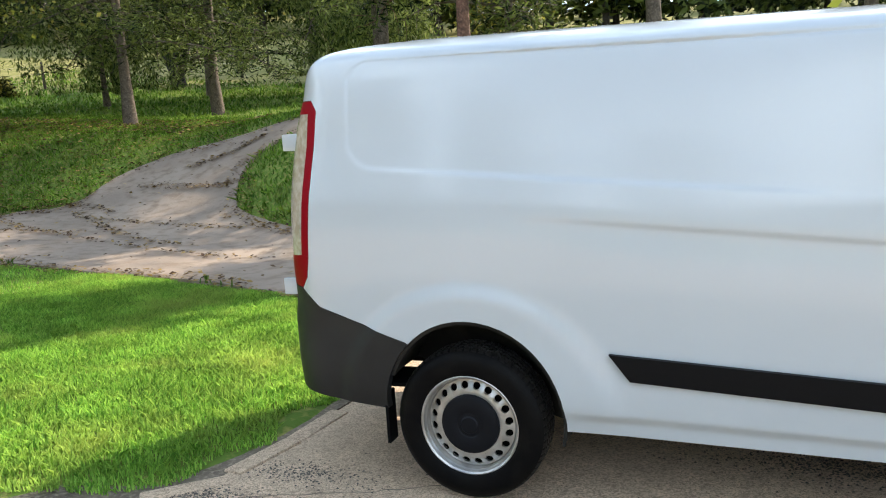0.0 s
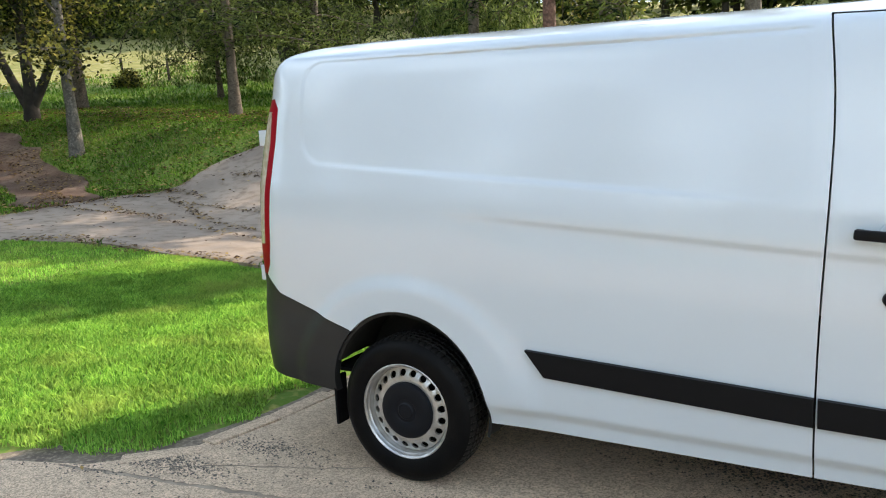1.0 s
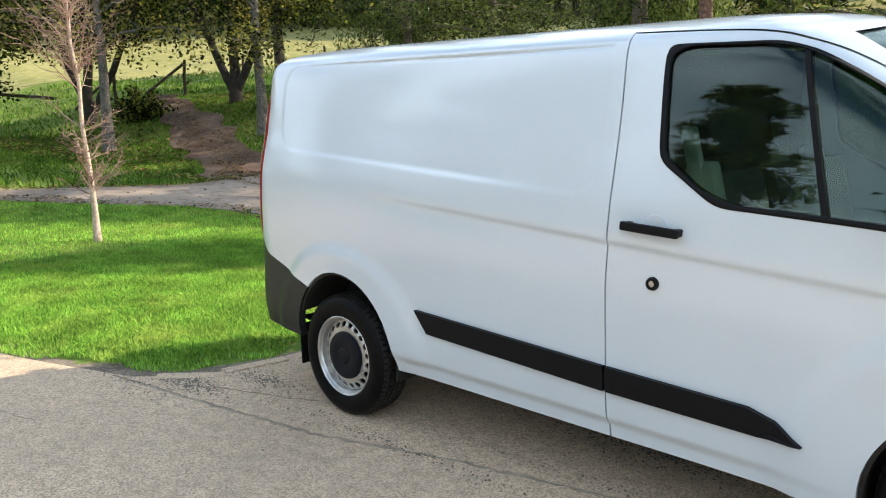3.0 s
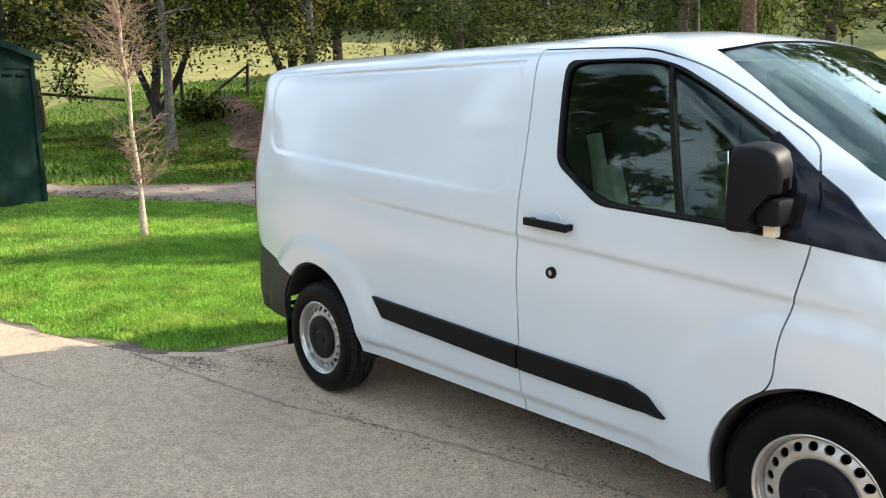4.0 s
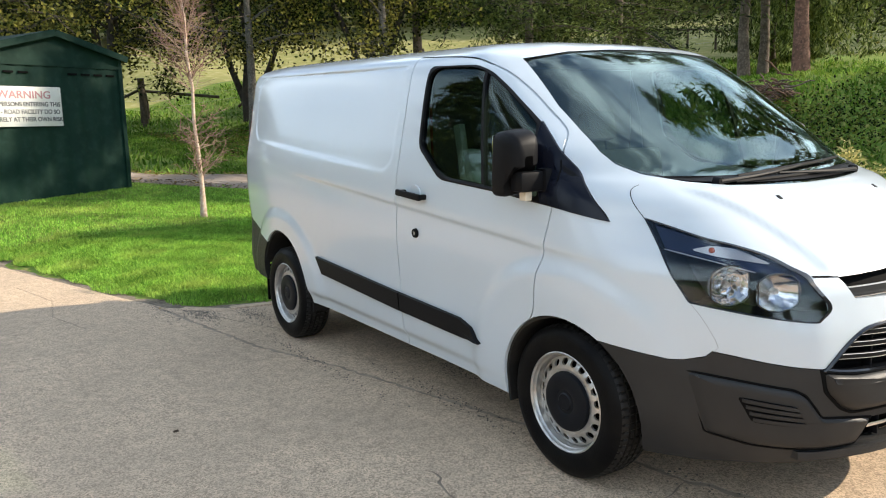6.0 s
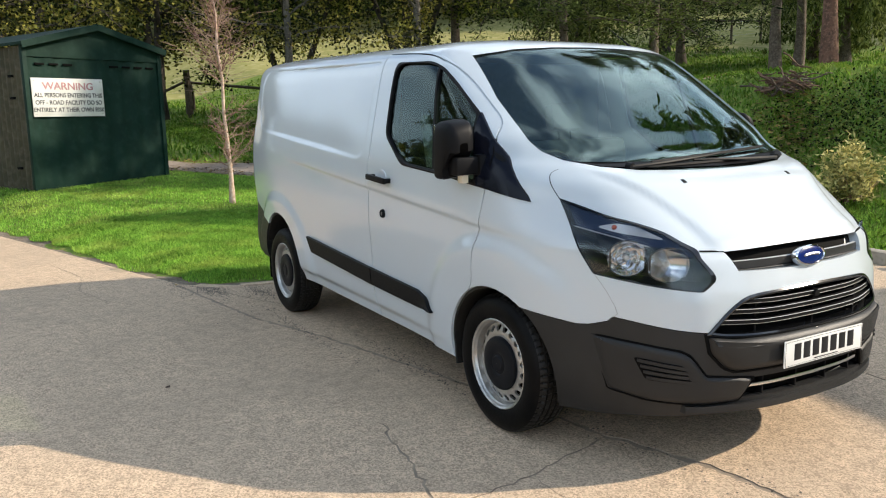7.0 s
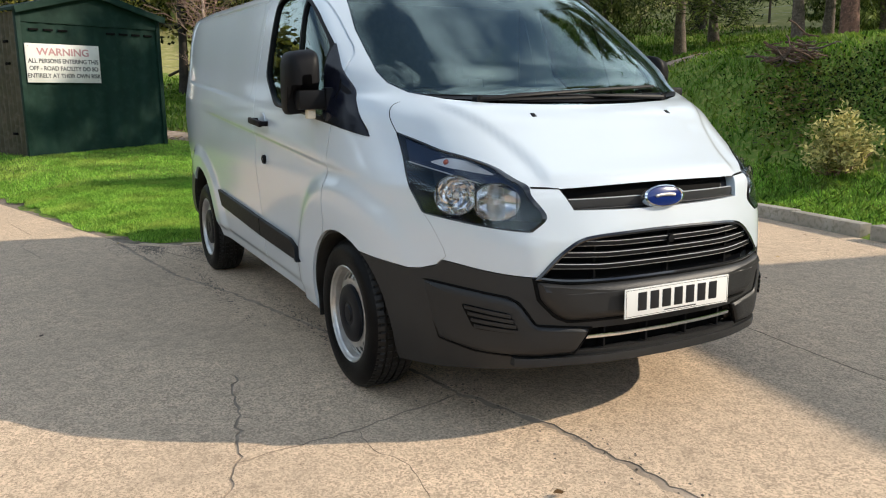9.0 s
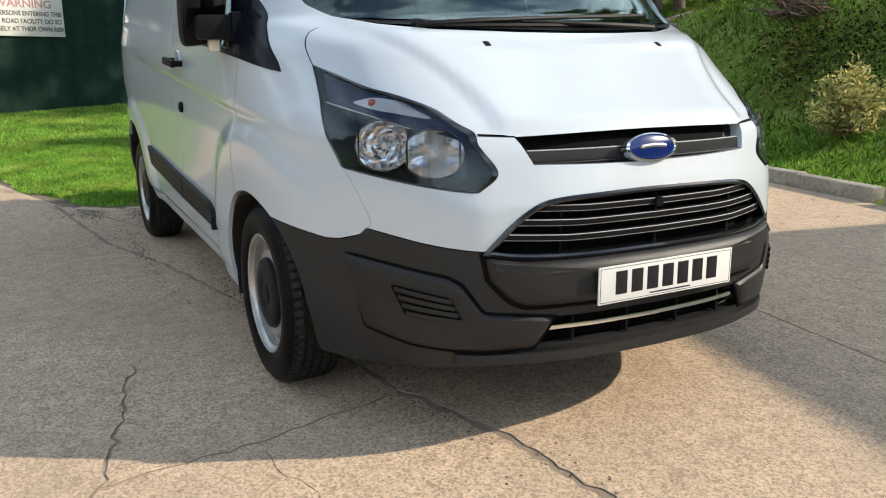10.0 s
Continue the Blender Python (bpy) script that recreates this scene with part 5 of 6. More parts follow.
# ---- cab
bm = bmesh.new()
box(bm, (1.70, 0.24, 0.5), (1.73, 2 * CY - 0.24, 1.82), 0.004)
part("bulkhead", bm, M_SEAT, van, "grey bulkhead behind the seats")
bm = bmesh.new()
box(bm, (1.73, 0.10, 0.44), (2.5, 2 * CY - 0.10, 0.5), 0.004)
box(bm, (2.5, 0.42, 0.44), (3.3, 2 * CY - 0.42, 0.5), 0.004)
part("cab_floor", bm, M_DASH, van)
bm = bmesh.new()
rows = []
for x, z in ((2.78, 0.55), (2.72, 0.95), (2.74, 1.10), (2.80, 1.165), (2.95, 1.185), (3.15, 1.18), (3.33, 1.19)):
    rows.append([bm.verts.new((x, y, z + 0.02 * math.exp(-((y - 0.6) / 0.25) ** 2) * (1 if z > 1 else 0))) for y in np.linspace(0.17 if x < 3.1 else 0.36, 2 * CY - (0.17 if x < 3.1 else 0.36), 24)])
grid_faces(bm, rows)
bmesh.ops.recalc_face_normals(bm, faces=bm.faces)
part("dashboard", bm, M_DASH, van, "black dashboard")
bm = bmesh.new()
wheel_m = Matrix.Translation((2.60, 0.58, 1.14)) @ Matrix.Rotation(radians(-62), 4, "Y")
rows = []
for k in range(36):
    t = math.tau * k / 36
    rows.append([bm.verts.new(wheel_m @ Vector(((0.185 + 0.015 * math.cos(s)) * math.cos(t), (0.185 + 0.015 * math.cos(s)) * math.sin(t), 0.015 * math.sin(s)))) for s in np.arange(8) * math.tau / 8])
grid_faces(bm, rows, close_u=True, close_v=True)
for a in (0.0, 2.2, -2.2):
    tube(bm, [wheel_m @ Vector((0, 0, -0.03)), wheel_m @ Vector((0.18 * math.cos(a), 0.18 * math.sin(a), 0))], [0.03, 0.014], 8)
tube(bm, [wheel_m @ Vector((0, 0, -0.04)), wheel_m @ Vector((0, 0, 0.0))], [0.07, 0.06], 16)
tube(bm, [wheel_m @ Vector((0, 0, -0.04)), wheel_m @ Vector((0, 0, -0.25))], [0.03, 0.03], 12)
part("steering_wheel", bm, M_DASH, van, "black steering wheel")


def seat(y, width, cover):
    bm = bmesh.new()
    box(bm, (1.95, y - width / 2, 0.62), (2.48, y + width / 2, 0.78), 0.05)
    box(bm, (2.0, y - width / 2 + 0.04, 0.5), (2.4, y + width / 2 - 0.04, 0.63), 0.02)
    m = Matrix.Translation((1.97, y, 0.72)) @ Matrix.Rotation(radians(-12), 4, "Y")
    box(bm, (-0.05, -width / 2, 0.0), (0.09, width / 2, 0.62), 0.045, m)
    ob = part("seat", bm, M_SEAT, van, "grey cloth cab seat")
    bm = bmesh.new()
    box(bm, (-0.04, -0.12, 0.68), (0.06, 0.12, 0.86), 0.04, m)
    tube(bm, [m @ Vector((0.01, -0.05, 0.6)), m @ Vector((0.01, -0.05, 0.7))], 0.008, 8)
    tube(bm, [m @ Vector((0.01, 0.05, 0.6)), m @ Vector((0.01, 0.05, 0.7))], 0.008, 8)
    part("headrest", bm, M_SEAT, ob)
    if cover:
        bm = bmesh.new()
        box(bm, (-0.02, -width / 2 - 0.006, 0.16), (0.098, -width / 2 + 0.09, 0.66), 0.03, m)
        box(bm, (0.0, -width / 2 - 0.012, 0.30), (0.060, -width / 2 + 0.03, 0.80), 0.014, m)
        part("seat_cover", bm, M_COVER, ob, "pale protective seat cover")


seat(0.56, 0.50, True)
seat(1.36, 0.90, False)


# ---------------------------------------------------------------- yard: joints, kerbs, edging
rng = np.random.default_rng(7)


def jagged(points, width, gap=0.08, wander=0.02):
    """A crack's outline along points, of uneven width."""
    line = []
    for a, b in zip(points, points[1:]):
        a, b = Vector(a), Vector(b)
        n = max(2, int((b - a).length / gap))
        side = Vector((-(b - a).y, (b - a).x)).normalized()
        for k in range(n):
            line.append(a.lerp(b, k / n) + side * float(rng.normal(0, wander)))
    line.append(Vector(points[-1]))
    left, right = [], []
    for i, p in enumerate(line):
        d = (line[min(i + 1, len(line) - 1)] - line[max(i - 1, 0)]).normalized()
        n = Vector((-d.y, d.x)) * width * float(rng.uniform(0.3, 0.75))
        if i in (0, len(line) - 1):
            n *= 0.3
        left.append(tuple(p + n))
        right.append(tuple(p - n))
    return left + right[::-1]


CRACKS = [([(-1.75, -0.46), (-1.1, -0.38), (0.1, -0.225), (0.84, 0.0), (1.53, 0.14), (2.38, 0.31), (3.26, 0.44)], 0.024, 0.012),
          ([(3.25, 0.44), (3.8, 0.58), (4.32, 0.62), (5.2, 0.72), (7.5, 1.0)], 0.032, 0.014),
          ([(2.55, -0.36), (2.74, -0.425), (3.05, -0.47), (3.32, -0.55), (3.48, -0.58), (3.9, -0.75), (4.6, -0.9)], 0.011, 0.016),
          ([(3.48, -0.585), (3.44, -0.3), (3.41, -0.08), (3.34, 0.2), (3.28, 0.42)], 0.008, 0.012),
          ([(3.05, 2.33), (3.14, 2.31), (3.88, 2.19), (5.0, 2.05), (7.0, 1.9)], 0.009, 0.005),
          ([(3.42, -0.1), (3.62, -0.12), (3.8, -0.05), (4.05, -0.1)], 0.0028, 0.010),
          ([(-1.28, -0.30), (-0.9, -0.12), (-0.45, 0.02), (-0.05, 0.22)], 0.009, 0.012),
          ([(-3.6, -1.35), (-2.6, -1.15), (-1.9, -1.25), (-1.2, -1.1)], 0.006, 0.016)]
slab_top = bmesh.new()
slab_top.from_mesh(yard.data)
for points, width, wander in CRACKS:
    cut = prism(jagged(points, width, 0.04, wander * 0.5), "z", -0.0038, 0.05)
    got = boolean(slab_top, cut, "DIFFERENCE")
    slab_top.free()
    slab_top = got
slab_top.normal_update()
slab_top.to_mesh(yard.data)
slab_top.free()
yard.data.materials.append(M_CRACK)
for p in yard.data.polygons:
    if -0.03 < p.center.z < -0.003 or (p.normal.z < 0.5 and -0.03 < p.center.z < 0):
        p.material_index = 1


def run_along(points, length):
    """Places and headings at even steps along a line."""
    out = []
    carry = 0.0
    for a, b in zip(points, points[1:]):
        a, b = Vector(a), Vector(b)
        d = (b - a).normalized()
        s = carry
        while s + length * 0.5 <= (b - a).length:
            out.append((a + d * (s + length / 2), math.atan2(d.y, d.x)))
            s += length
        carry = max(0.0, s - (b - a).length)
    return out


def stone_mesh(name, size, bevel, mat):
    bm = bmesh.new()
    box(bm, (-size[0] / 2, -size[1] / 2, 0), (size[0] / 2, size[1] / 2, size[2]), bevel)
    me = bpy.data.meshes.new(name)
    bm.to_mesh(me)
    bm.free()
    me.materials.append(mat)
    finish(me, 35)
    return me


kerb = thing("kerb", "weathered concrete kerb stones along the grassy bank", "kerb", kind="structure")
stone = stone_mesh("kerb_stone", (0.905, 0.14, 0.30), 0.018, M_KERB)
for p, a in run_along([(-1.9, 6.12), (0.45, 5.72), (1.8, 5.44), (5, 4.83), (9, 4.38), (16, 4.38)], 0.915):
    ob = new("kerb_stone", stone)
    ob.parent = kerb
    ob.matrix_basis = pose(p.x, p.y, -0.175 + float(rng.normal(0, 0.004)), 0, float(rng.normal(0, 0.5)), math.degrees(a) + float(rng.normal(0, 0.5)))
edging = thing("edging", "low worn edging stones between yard and lawn", "edging", kind="structure")
stone = stone_mesh("edging_stone", (0.44, 0.12, 0.16), 0.014, M_CONCRETE)
for p, a in run_along([(-1.50, -0.30), (-1.24, -0.06), (-1.16, 0.4), (-1.10, 1.1), (-1.13, 2.0), (-1.45, 2.85)], 0.45):
    ob = new("edging_stone", stone)
    ob.parent = edging
    ob.matrix_basis = pose(p.x, p.y, -0.153 + float(rng.normal(0, 0.004)), float(rng.normal(0, 1)), float(rng.normal(0, 1)), math.degrees(a) + float(rng.normal(0, 1.5)))


# ---------------------------------------------------------------- shed and sign
SHED = Matrix.Translation((-9.5, -1.02, 0.21)) @ Matrix.Rotation(radians(26.1), 4, "Z") @ Matrix.Rotation(radians(90), 4, "Z")
# in the shed's own frame: x along the front, y to the back, z up
shed = thing("shed", "dark green metal shed with a brown corrugated side", "shed", SHED)
W_S, D_S, H_E, H_A = 2.68, 3.2, 2.66, 3.02


def corrugated(bm, a, b, z0, z1, pitch, deep, out, n_per=8):
    """A ribbed sheet between two plan points."""
    a, b = Vector(a), Vector(b)
    n = int((b - a).length / pitch) * n_per
    rows = []
    for k in range(n + 1):
        f = k / n
        p = a.lerp(b, f) + Vector(out) * deep * 0.5 * (1 + math.tanh(2.5 * math.sin(math.tau * k / n_per)))
        top = z1(f) if callable(z1) else z1
        rows.append([bm.verts.new((p.x, p.y, z)) for z in (z0, (z0 + top) / 2, top)])
    grid_faces(bm, rows)
    return bm


bm = bmesh.new()
corrugated(bm, (0, 0), (W_S, 0), 0.0, lambda f: H_E - 0.17, 0.30, 0.018, (0, -1))
part("front_wall", bm, M_GREEN, shed, "dark green ribbed sheet front")
bm = bmesh.new()
corrugated(bm, (0, 0), (0, D_S), 0.0, H_E - 0.03, 0.15, 0.05, (-1, 0))
part("side_wall", bm, M_BROWN, shed, "brown corrugated side")
bm = bmesh.new()
corrugated(bm, (W_S, D_S), (W_S, 0), 0.0, H_E - 0.03, 0.17, 0.03, (1, 0))
corrugated(bm, (W_S, D_S), (0, D_S), 0.0, H_E - 0.03, 0.17, 0.03, (0, 1))
part("rear_walls", bm, M_GREEN, shed)
bm = bmesh.new()
gable = prism([(-0.02, H_E - 0.20), (W_S + 0.02, H_E - 0.20), (W_S + 0.02, H_E - 0.01), (W_S / 2, H_A - 0.02), (-0.02, H_E - 0.01)], "y", -0.035, 0.01)
part("gable_panel", gable, M_GREEN, shed)
bm.free()
for k in (0, 1):
    bm = bmesh.new()
    a, b = (Vector((-0.10, H_E - 0.02)), Vector((W_S / 2, H_A))) if k == 0 else (Vector((W_S + 0.10, H_E - 0.02)), Vector((W_S / 2, H_A)))
    rows = []
    for f in np.linspace(0, 1, 14):
        p = a.lerp(b, f)
        rows.append([bm.verts.new((p.x, y, p.y + dz)) for y, dz in ((-0.14, 0.0), (-0.14, 0.05), (D_S + 0.1, 0.05), (D_S + 0.1, 0.0))])
    grid_faces(bm, rows, close_v=True)
    bm.faces.new(rows[0])
    bm.faces.new(rows[-1])
    bmesh.ops.recalc_face_normals(bm, faces=bm.faces)
    part("roof_sheet", bm, M_GREEN, shed, "dark green roof sheet")
    bm = bmesh.new()
    d = Vector((b.x - a.x, 0, b.y - a.y))
    bmesh.ops.create_cube(bm, size=1.0, matrix=Matrix.Translation(((a.x + b.x) / 2, -0.155, (a.y + b.y) / 2 + 0.0)) @ Matrix.Rotation(-math.atan2(d.z, d.x), 4, "Y") @ Matrix.Diagonal((d.length, 0.03, 0.11, 1)))
    part("barge_board", bm, M_GREEN, shed)
for x in (0.16, 0.42, 0.68, 1.60, 1.86, 2.12, 2.38):
    bm = bmesh.new()
    box(bm, (x, -0.045, H_E - 0.335), (x + 0.17, -0.022, H_E - 0.30), 0.004)
    part("vent_slot", bm, M_DARK, shed, "dark ventilation slot")
bm = bmesh.new()
box(bm, (-0.05, -0.05, -0.1), (0.03, 0.03, H_E), 0.006)
part("corner_post", bm, M_GREEN, shed)
bm = bmesh.new()
box(bm, (W_S - 0.03, -0.05, -0.1), (W_S + 0.05, 0.03, H_E), 0.006)
part("corner_post", bm, M_GREEN, shed)
for z in (0.55, 1.75, 2.12):
    bm = bmesh.new()
    box(bm, (-0.075, 0.30, z), (-0.03, 0.42, z + 0.045), 0.008)
    part("side_bolt", bm, M_DARK, shed)
bm = bmesh.new()
box(bm, (-0.085, 1.3, 0.02), (-0.06, 2.2, 1.95), 0.006)
part("side_door", bm, M_BROWN, shed, "plain brown side door")
bm = bmesh.new()
box(bm, (-0.02, -0.02, -0.3), (W_S + 0.02, D_S, 0.03), 0.01)
part("base", bm, M_KERB, shed)

sign = thing("warning_sign", "white warning board screwed to the green shed", "sign", SHED)
bm = bmesh.new()
box(bm, (0.05, -0.065, 1.445), (1.40, -0.045, 2.105), 0.004)
part("board", bm, M_SIGN, sign)


def lettering(text, size, x, z, mat, name, wide=1.0, weight=0.0):
    cu = bpy.data.curves.new("lettering", "FONT")
    cu.body, cu.size, cu.align_x, cu.align_y = text, size, "CENTER", "CENTER"
    cu.extrude, cu.offset = 0.0015, weight
    tmp = new("lettering", cu)
    me = bpy.data.meshes.new_from_object(tmp.evaluated_get(bpy.context.evaluated_depsgraph_get()))
    bpy.data.objects.remove(tmp)
    bpy.data.curves.remove(cu)
    me.transform(Matrix.Translation((x, -0.067, z)) @ Matrix.Rotation(radians(90), 4, "X") @ Matrix.Diagonal((wide, 1, 1, 1)))
    me.materials.clear()
    me.materials.append(mat)
    ob = new(name, me)
    ob.parent = sign
    return ob


M_SIGNGREY = material("sign_ink", (0.06, 0.06, 0.065), 0.5)
lettering("WARNING", 0.175, 0.725, 1.965, M_SIGNRED, "heading", 1.13, 0.003)
for text, z in (("ALL PERSONS ENTERING THIS", 1.81), ("OFF - ROAD FACILITY DO SO", 1.685), ("ENTIRELY AT THEIR OWN RISK", 1.56)):
    lettering(text, 0.103, 0.725, z, M_SIGNGREY, "line_of_text", 0.93, 0.002)
for x, z in ((0.10, 1.49), (1.35, 1.49), (0.10, 2.06), (1.35, 2.06)):
    bm = bmesh.new()
    tube(bm, [(x, -0.064, z), (x, -0.071, z)], [0.010, 0.008], 10)
    part("screw", bm, M_STEEL, sign)


# ---------------------------------------------------------------- unseen building beyond the yard, added to cast its shade
# stays out of view; placed so that its shadow's edges fall across the yard
SHADE_BARN = Matrix.Translation((5.95, 9.68, 0.0)) @ Matrix.Rotation(math.atan2(-0.208, 0.978), 4, "Z")
shade_barn = thing("shade_building", "unseen plain low building with boarded walls, added to shade the yard", "building", SHADE_BARN)
for nm_, lo_, hi_ in (("front_wall", (0, 0, 0), (13, 0.18, 4.86)), ("rear_wall", (0, 3.82, 0), (13, 4.0, 4.86)), ("side_wall", (0, 0.18, 0), (0.18, 3.82, 4.86)), ("side_wall", (12.82, 0.18, 0), (13, 3.82, 4.86))):
    bm = bmesh.new()
    box(bm, lo_, hi_, 0.004)
    part(nm_, bm, M_POST, shade_barn)
bm = bmesh.new()
box(bm, (-0.05, -0.05, 4.863), (13.05, 4.05, 5.0), 0.01)
part("roof", bm, M_KERB, shade_barn, "flat grey roof")


# ---------------------------------------------------------------- trees
def leaves(centres, length, width, gen, up=0.25, droop=0.0, spread=0.35):
    """Folded leaf blades at the given places, as arrays of vertices and faces."""
    n = len(centres)
    d = gen.normal(size=(n, 3))
    d[:, 2] = d[:, 2] * 0.6 + up - droop
    d /= np.linalg.norm(d, axis=1, keepdims=True)
    s = np.cross(d, gen.normal(size=(n, 3)))
    s /= np.linalg.norm(s, axis=1, keepdims=True) + 1e-9
    k = gen.uniform(1 - spread, 1 + spread, size=(n, 1))
    a = centres
    tip = centres + d * length * k
    mid = centres + d * length * k * 0.5
    nrm = np.cross(d, s)
    v = np.stack([a, mid + s * width * k * 0.5 + nrm * width * 0.12, tip, mid - s * width * k * 0.5 + nrm * width * 0.12], 1).reshape(-1, 3)
    return v, np.arange(4 * n).reshape(-1, 4)


def limb(gen, start, direction, length, steps=5, sag=0.0, wander=0.16):
    pts = [Vector(start)]
    d = Vector(direction).normalized()
    for _ in range(steps):
        d = (d + Vector(gen.normal(0, wander, 3)) + Vector((0, 0, -sag / steps))).normalized()
        pts.append(pts[-1] + d * length / steps)
    return pts


def tree(x, y, height_m, radius, base, spread, seed, style, label, name="tree", lean=(0, 0), count=9000, leaf=(0.12, 0.07), bark=None, foliage=None, density=1.0, sink=0.1, fork=0, fine=True):
    """One tree: a tapered trunk with limbs and branches, and a crown of separate leaves."""
    gen = np.random.default_rng(seed)
    z0 = float(height(x, y)) - sink
    ob = thing(name, label, "tree", Matrix.Translation((x, y, z0)), group="trees round the yard")
    bm = bmesh.new()
    trunk = []
    steps = 9
    for k in range(steps + 1):
        f = k / steps
        trunk.append(Vector((lean[0] * f * height_m + gen.normal(0, 0.03) * (k > 0), lean[1] * f * height_m + gen.normal(0, 0.03) * (k > 0), f * height_m)))
    radii = [radius * (1.35 if k == 0 else 1.0 - 0.88 * k / steps) for k in range(steps + 1)]
    tube(bm, trunk, radii, 12)
    twigs = []
    def trunk_at(z):
        f = min(0.999, max(0.0, z / height_m)) * steps
        i = int(f)
        return trunk[i].lerp(trunk[i + 1], f - i)
    if fork:
        for j in range(fork):
            a = math.tau * j / fork + 0.6
            pts = limb(gen, (0, 0, 0.35), (math.cos(a) * 0.5, math.sin(a) * 0.5, 1), height_m * 0.7, 7, wander=0.08)
            tube(bm, pts, list(np.linspace(radius * 0.8, radius * 0.2, 8)), 9)
            twigs += pts[4:]
    n_limbs = int((26 if style == "pine" else 16) * density)
    for j in range(n_limbs):
        f = (j + gen.uniform(0, 1)) / n_limbs
        z = base + (height_m - base) * f ** 1.15
        a = j * 2.4 + gen.uniform(-0.4, 0.4)
        if style == "pine":
            long = spread * (1.0 - 0.75 * f) * gen.uniform(0.75, 1.1)
            pts = limb(gen, trunk_at(z), (math.cos(a), math.sin(a), 0.15 + 0.35 * f), long, 6, 0.45, 0.1)
        elif style == "willow":
            long = spread * math.sqrt(max(0.1, 1 - (f - 0.3) ** 2)) * gen.uniform(0.7, 1.05)
            pts = limb(gen, trunk_at(z), (math.cos(a), math.sin(a), 0.75), long, 6, 0.9, 0.12)
        else:
            long = spread * math.sqrt(max(0.08, 1 - (1.5 * f - 0.55) ** 2)) * gen.uniform(0.75, 1.15)
            pts = limb(gen, trunk_at(z), (math.cos(a), math.sin(a), 0.45 + 0.5 * f), long, 6, 0.35, 0.2)
        r = radius * 0.34 * (1 - 0.6 * f)
        tube(bm, pts, list(np.linspace(r, max(0.008, r * 0.15), len(pts))), 6, cap=False)
        for p in pts[1:]:
            for _ in range(2):
                side = Vector(gen.normal(0, 1, 3))
                side.z *= 0.4
                q = limb(gen, p, side, long * gen.uniform(0.18, 0.36), 3, 0.3 if style != "willow" else 1.2, 0.25)
                if fine:
                    tube(bm, q, [r * 0.22 + 0.004, r * 0.15 + 0.003, r * 0.1 + 0.002, 0.003], 4, cap=False)
                twigs += q
        twigs += pts[2:]
    part("trunk", bm, bark or M_BARK, ob, "", 50)
    tw = np.array([tuple(p) for p in twigs])
    pick = tw[gen.integers(0, len(tw), count)]
    if style == "pine":
        c = pick + gen.normal(0, 0.22, (count, 3)) * (1, 1, 0.6)
        v, f = leaves(c, leaf[0], leaf[1], gen, 0.1, 0.25)
    elif style == "willow":
        drop = gen.uniform(0, 1, (count, 1)) * (0.8 + 2.6 * np.abs(np.sin(pick[:, :1] * 2.3 + pick[:, 1:2] * 1.7)))
        c = pick + gen.normal(0, 0.10, (count, 3)) + np.concatenate([np.zeros((count, 2)), -drop], 1)
        c[:, 2] = np.maximum(c[:, 2], 0.9)
        v, f = leaves(c, leaf[0], leaf[1], gen, -0.3, 1.2)
    else:
        c = pick + gen.normal(0, 0.24, (count, 3))
        v, f = leaves(c, leaf[0], leaf[1], gen, 0.05, 0.35)
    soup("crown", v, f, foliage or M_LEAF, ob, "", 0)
    return ob


PINE = "tall pine with bare lower trunk and dark needles"
BROAD = "broad tree with green leaves turning yellow"
WILLOW_L = "willow with pale green hanging foliage"
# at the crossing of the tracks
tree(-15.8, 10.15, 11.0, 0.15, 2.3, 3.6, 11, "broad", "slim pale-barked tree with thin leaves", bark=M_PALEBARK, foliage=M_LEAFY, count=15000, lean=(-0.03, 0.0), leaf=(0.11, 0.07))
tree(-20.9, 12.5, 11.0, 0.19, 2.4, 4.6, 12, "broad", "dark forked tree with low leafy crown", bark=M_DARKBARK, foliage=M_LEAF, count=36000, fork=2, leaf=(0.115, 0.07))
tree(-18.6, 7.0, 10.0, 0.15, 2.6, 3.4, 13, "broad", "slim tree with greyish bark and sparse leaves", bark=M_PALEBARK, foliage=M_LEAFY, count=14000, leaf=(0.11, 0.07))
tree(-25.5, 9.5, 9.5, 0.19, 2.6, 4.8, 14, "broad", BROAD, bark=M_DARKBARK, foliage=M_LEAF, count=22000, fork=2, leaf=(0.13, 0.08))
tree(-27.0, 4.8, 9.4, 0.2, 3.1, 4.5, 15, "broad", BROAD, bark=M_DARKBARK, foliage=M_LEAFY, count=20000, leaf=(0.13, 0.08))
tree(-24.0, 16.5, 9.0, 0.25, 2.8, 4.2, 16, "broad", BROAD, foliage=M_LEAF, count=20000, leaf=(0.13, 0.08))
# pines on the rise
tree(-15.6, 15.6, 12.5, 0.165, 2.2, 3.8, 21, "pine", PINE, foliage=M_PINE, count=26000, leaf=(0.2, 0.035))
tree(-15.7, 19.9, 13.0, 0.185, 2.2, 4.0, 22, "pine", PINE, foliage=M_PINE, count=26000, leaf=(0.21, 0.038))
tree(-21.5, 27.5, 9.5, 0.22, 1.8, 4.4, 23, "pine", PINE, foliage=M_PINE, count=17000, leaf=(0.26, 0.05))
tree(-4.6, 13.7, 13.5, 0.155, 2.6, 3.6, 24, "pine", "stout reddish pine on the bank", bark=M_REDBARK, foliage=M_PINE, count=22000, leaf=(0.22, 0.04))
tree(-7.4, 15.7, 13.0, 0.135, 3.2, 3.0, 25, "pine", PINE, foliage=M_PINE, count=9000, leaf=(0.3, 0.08))
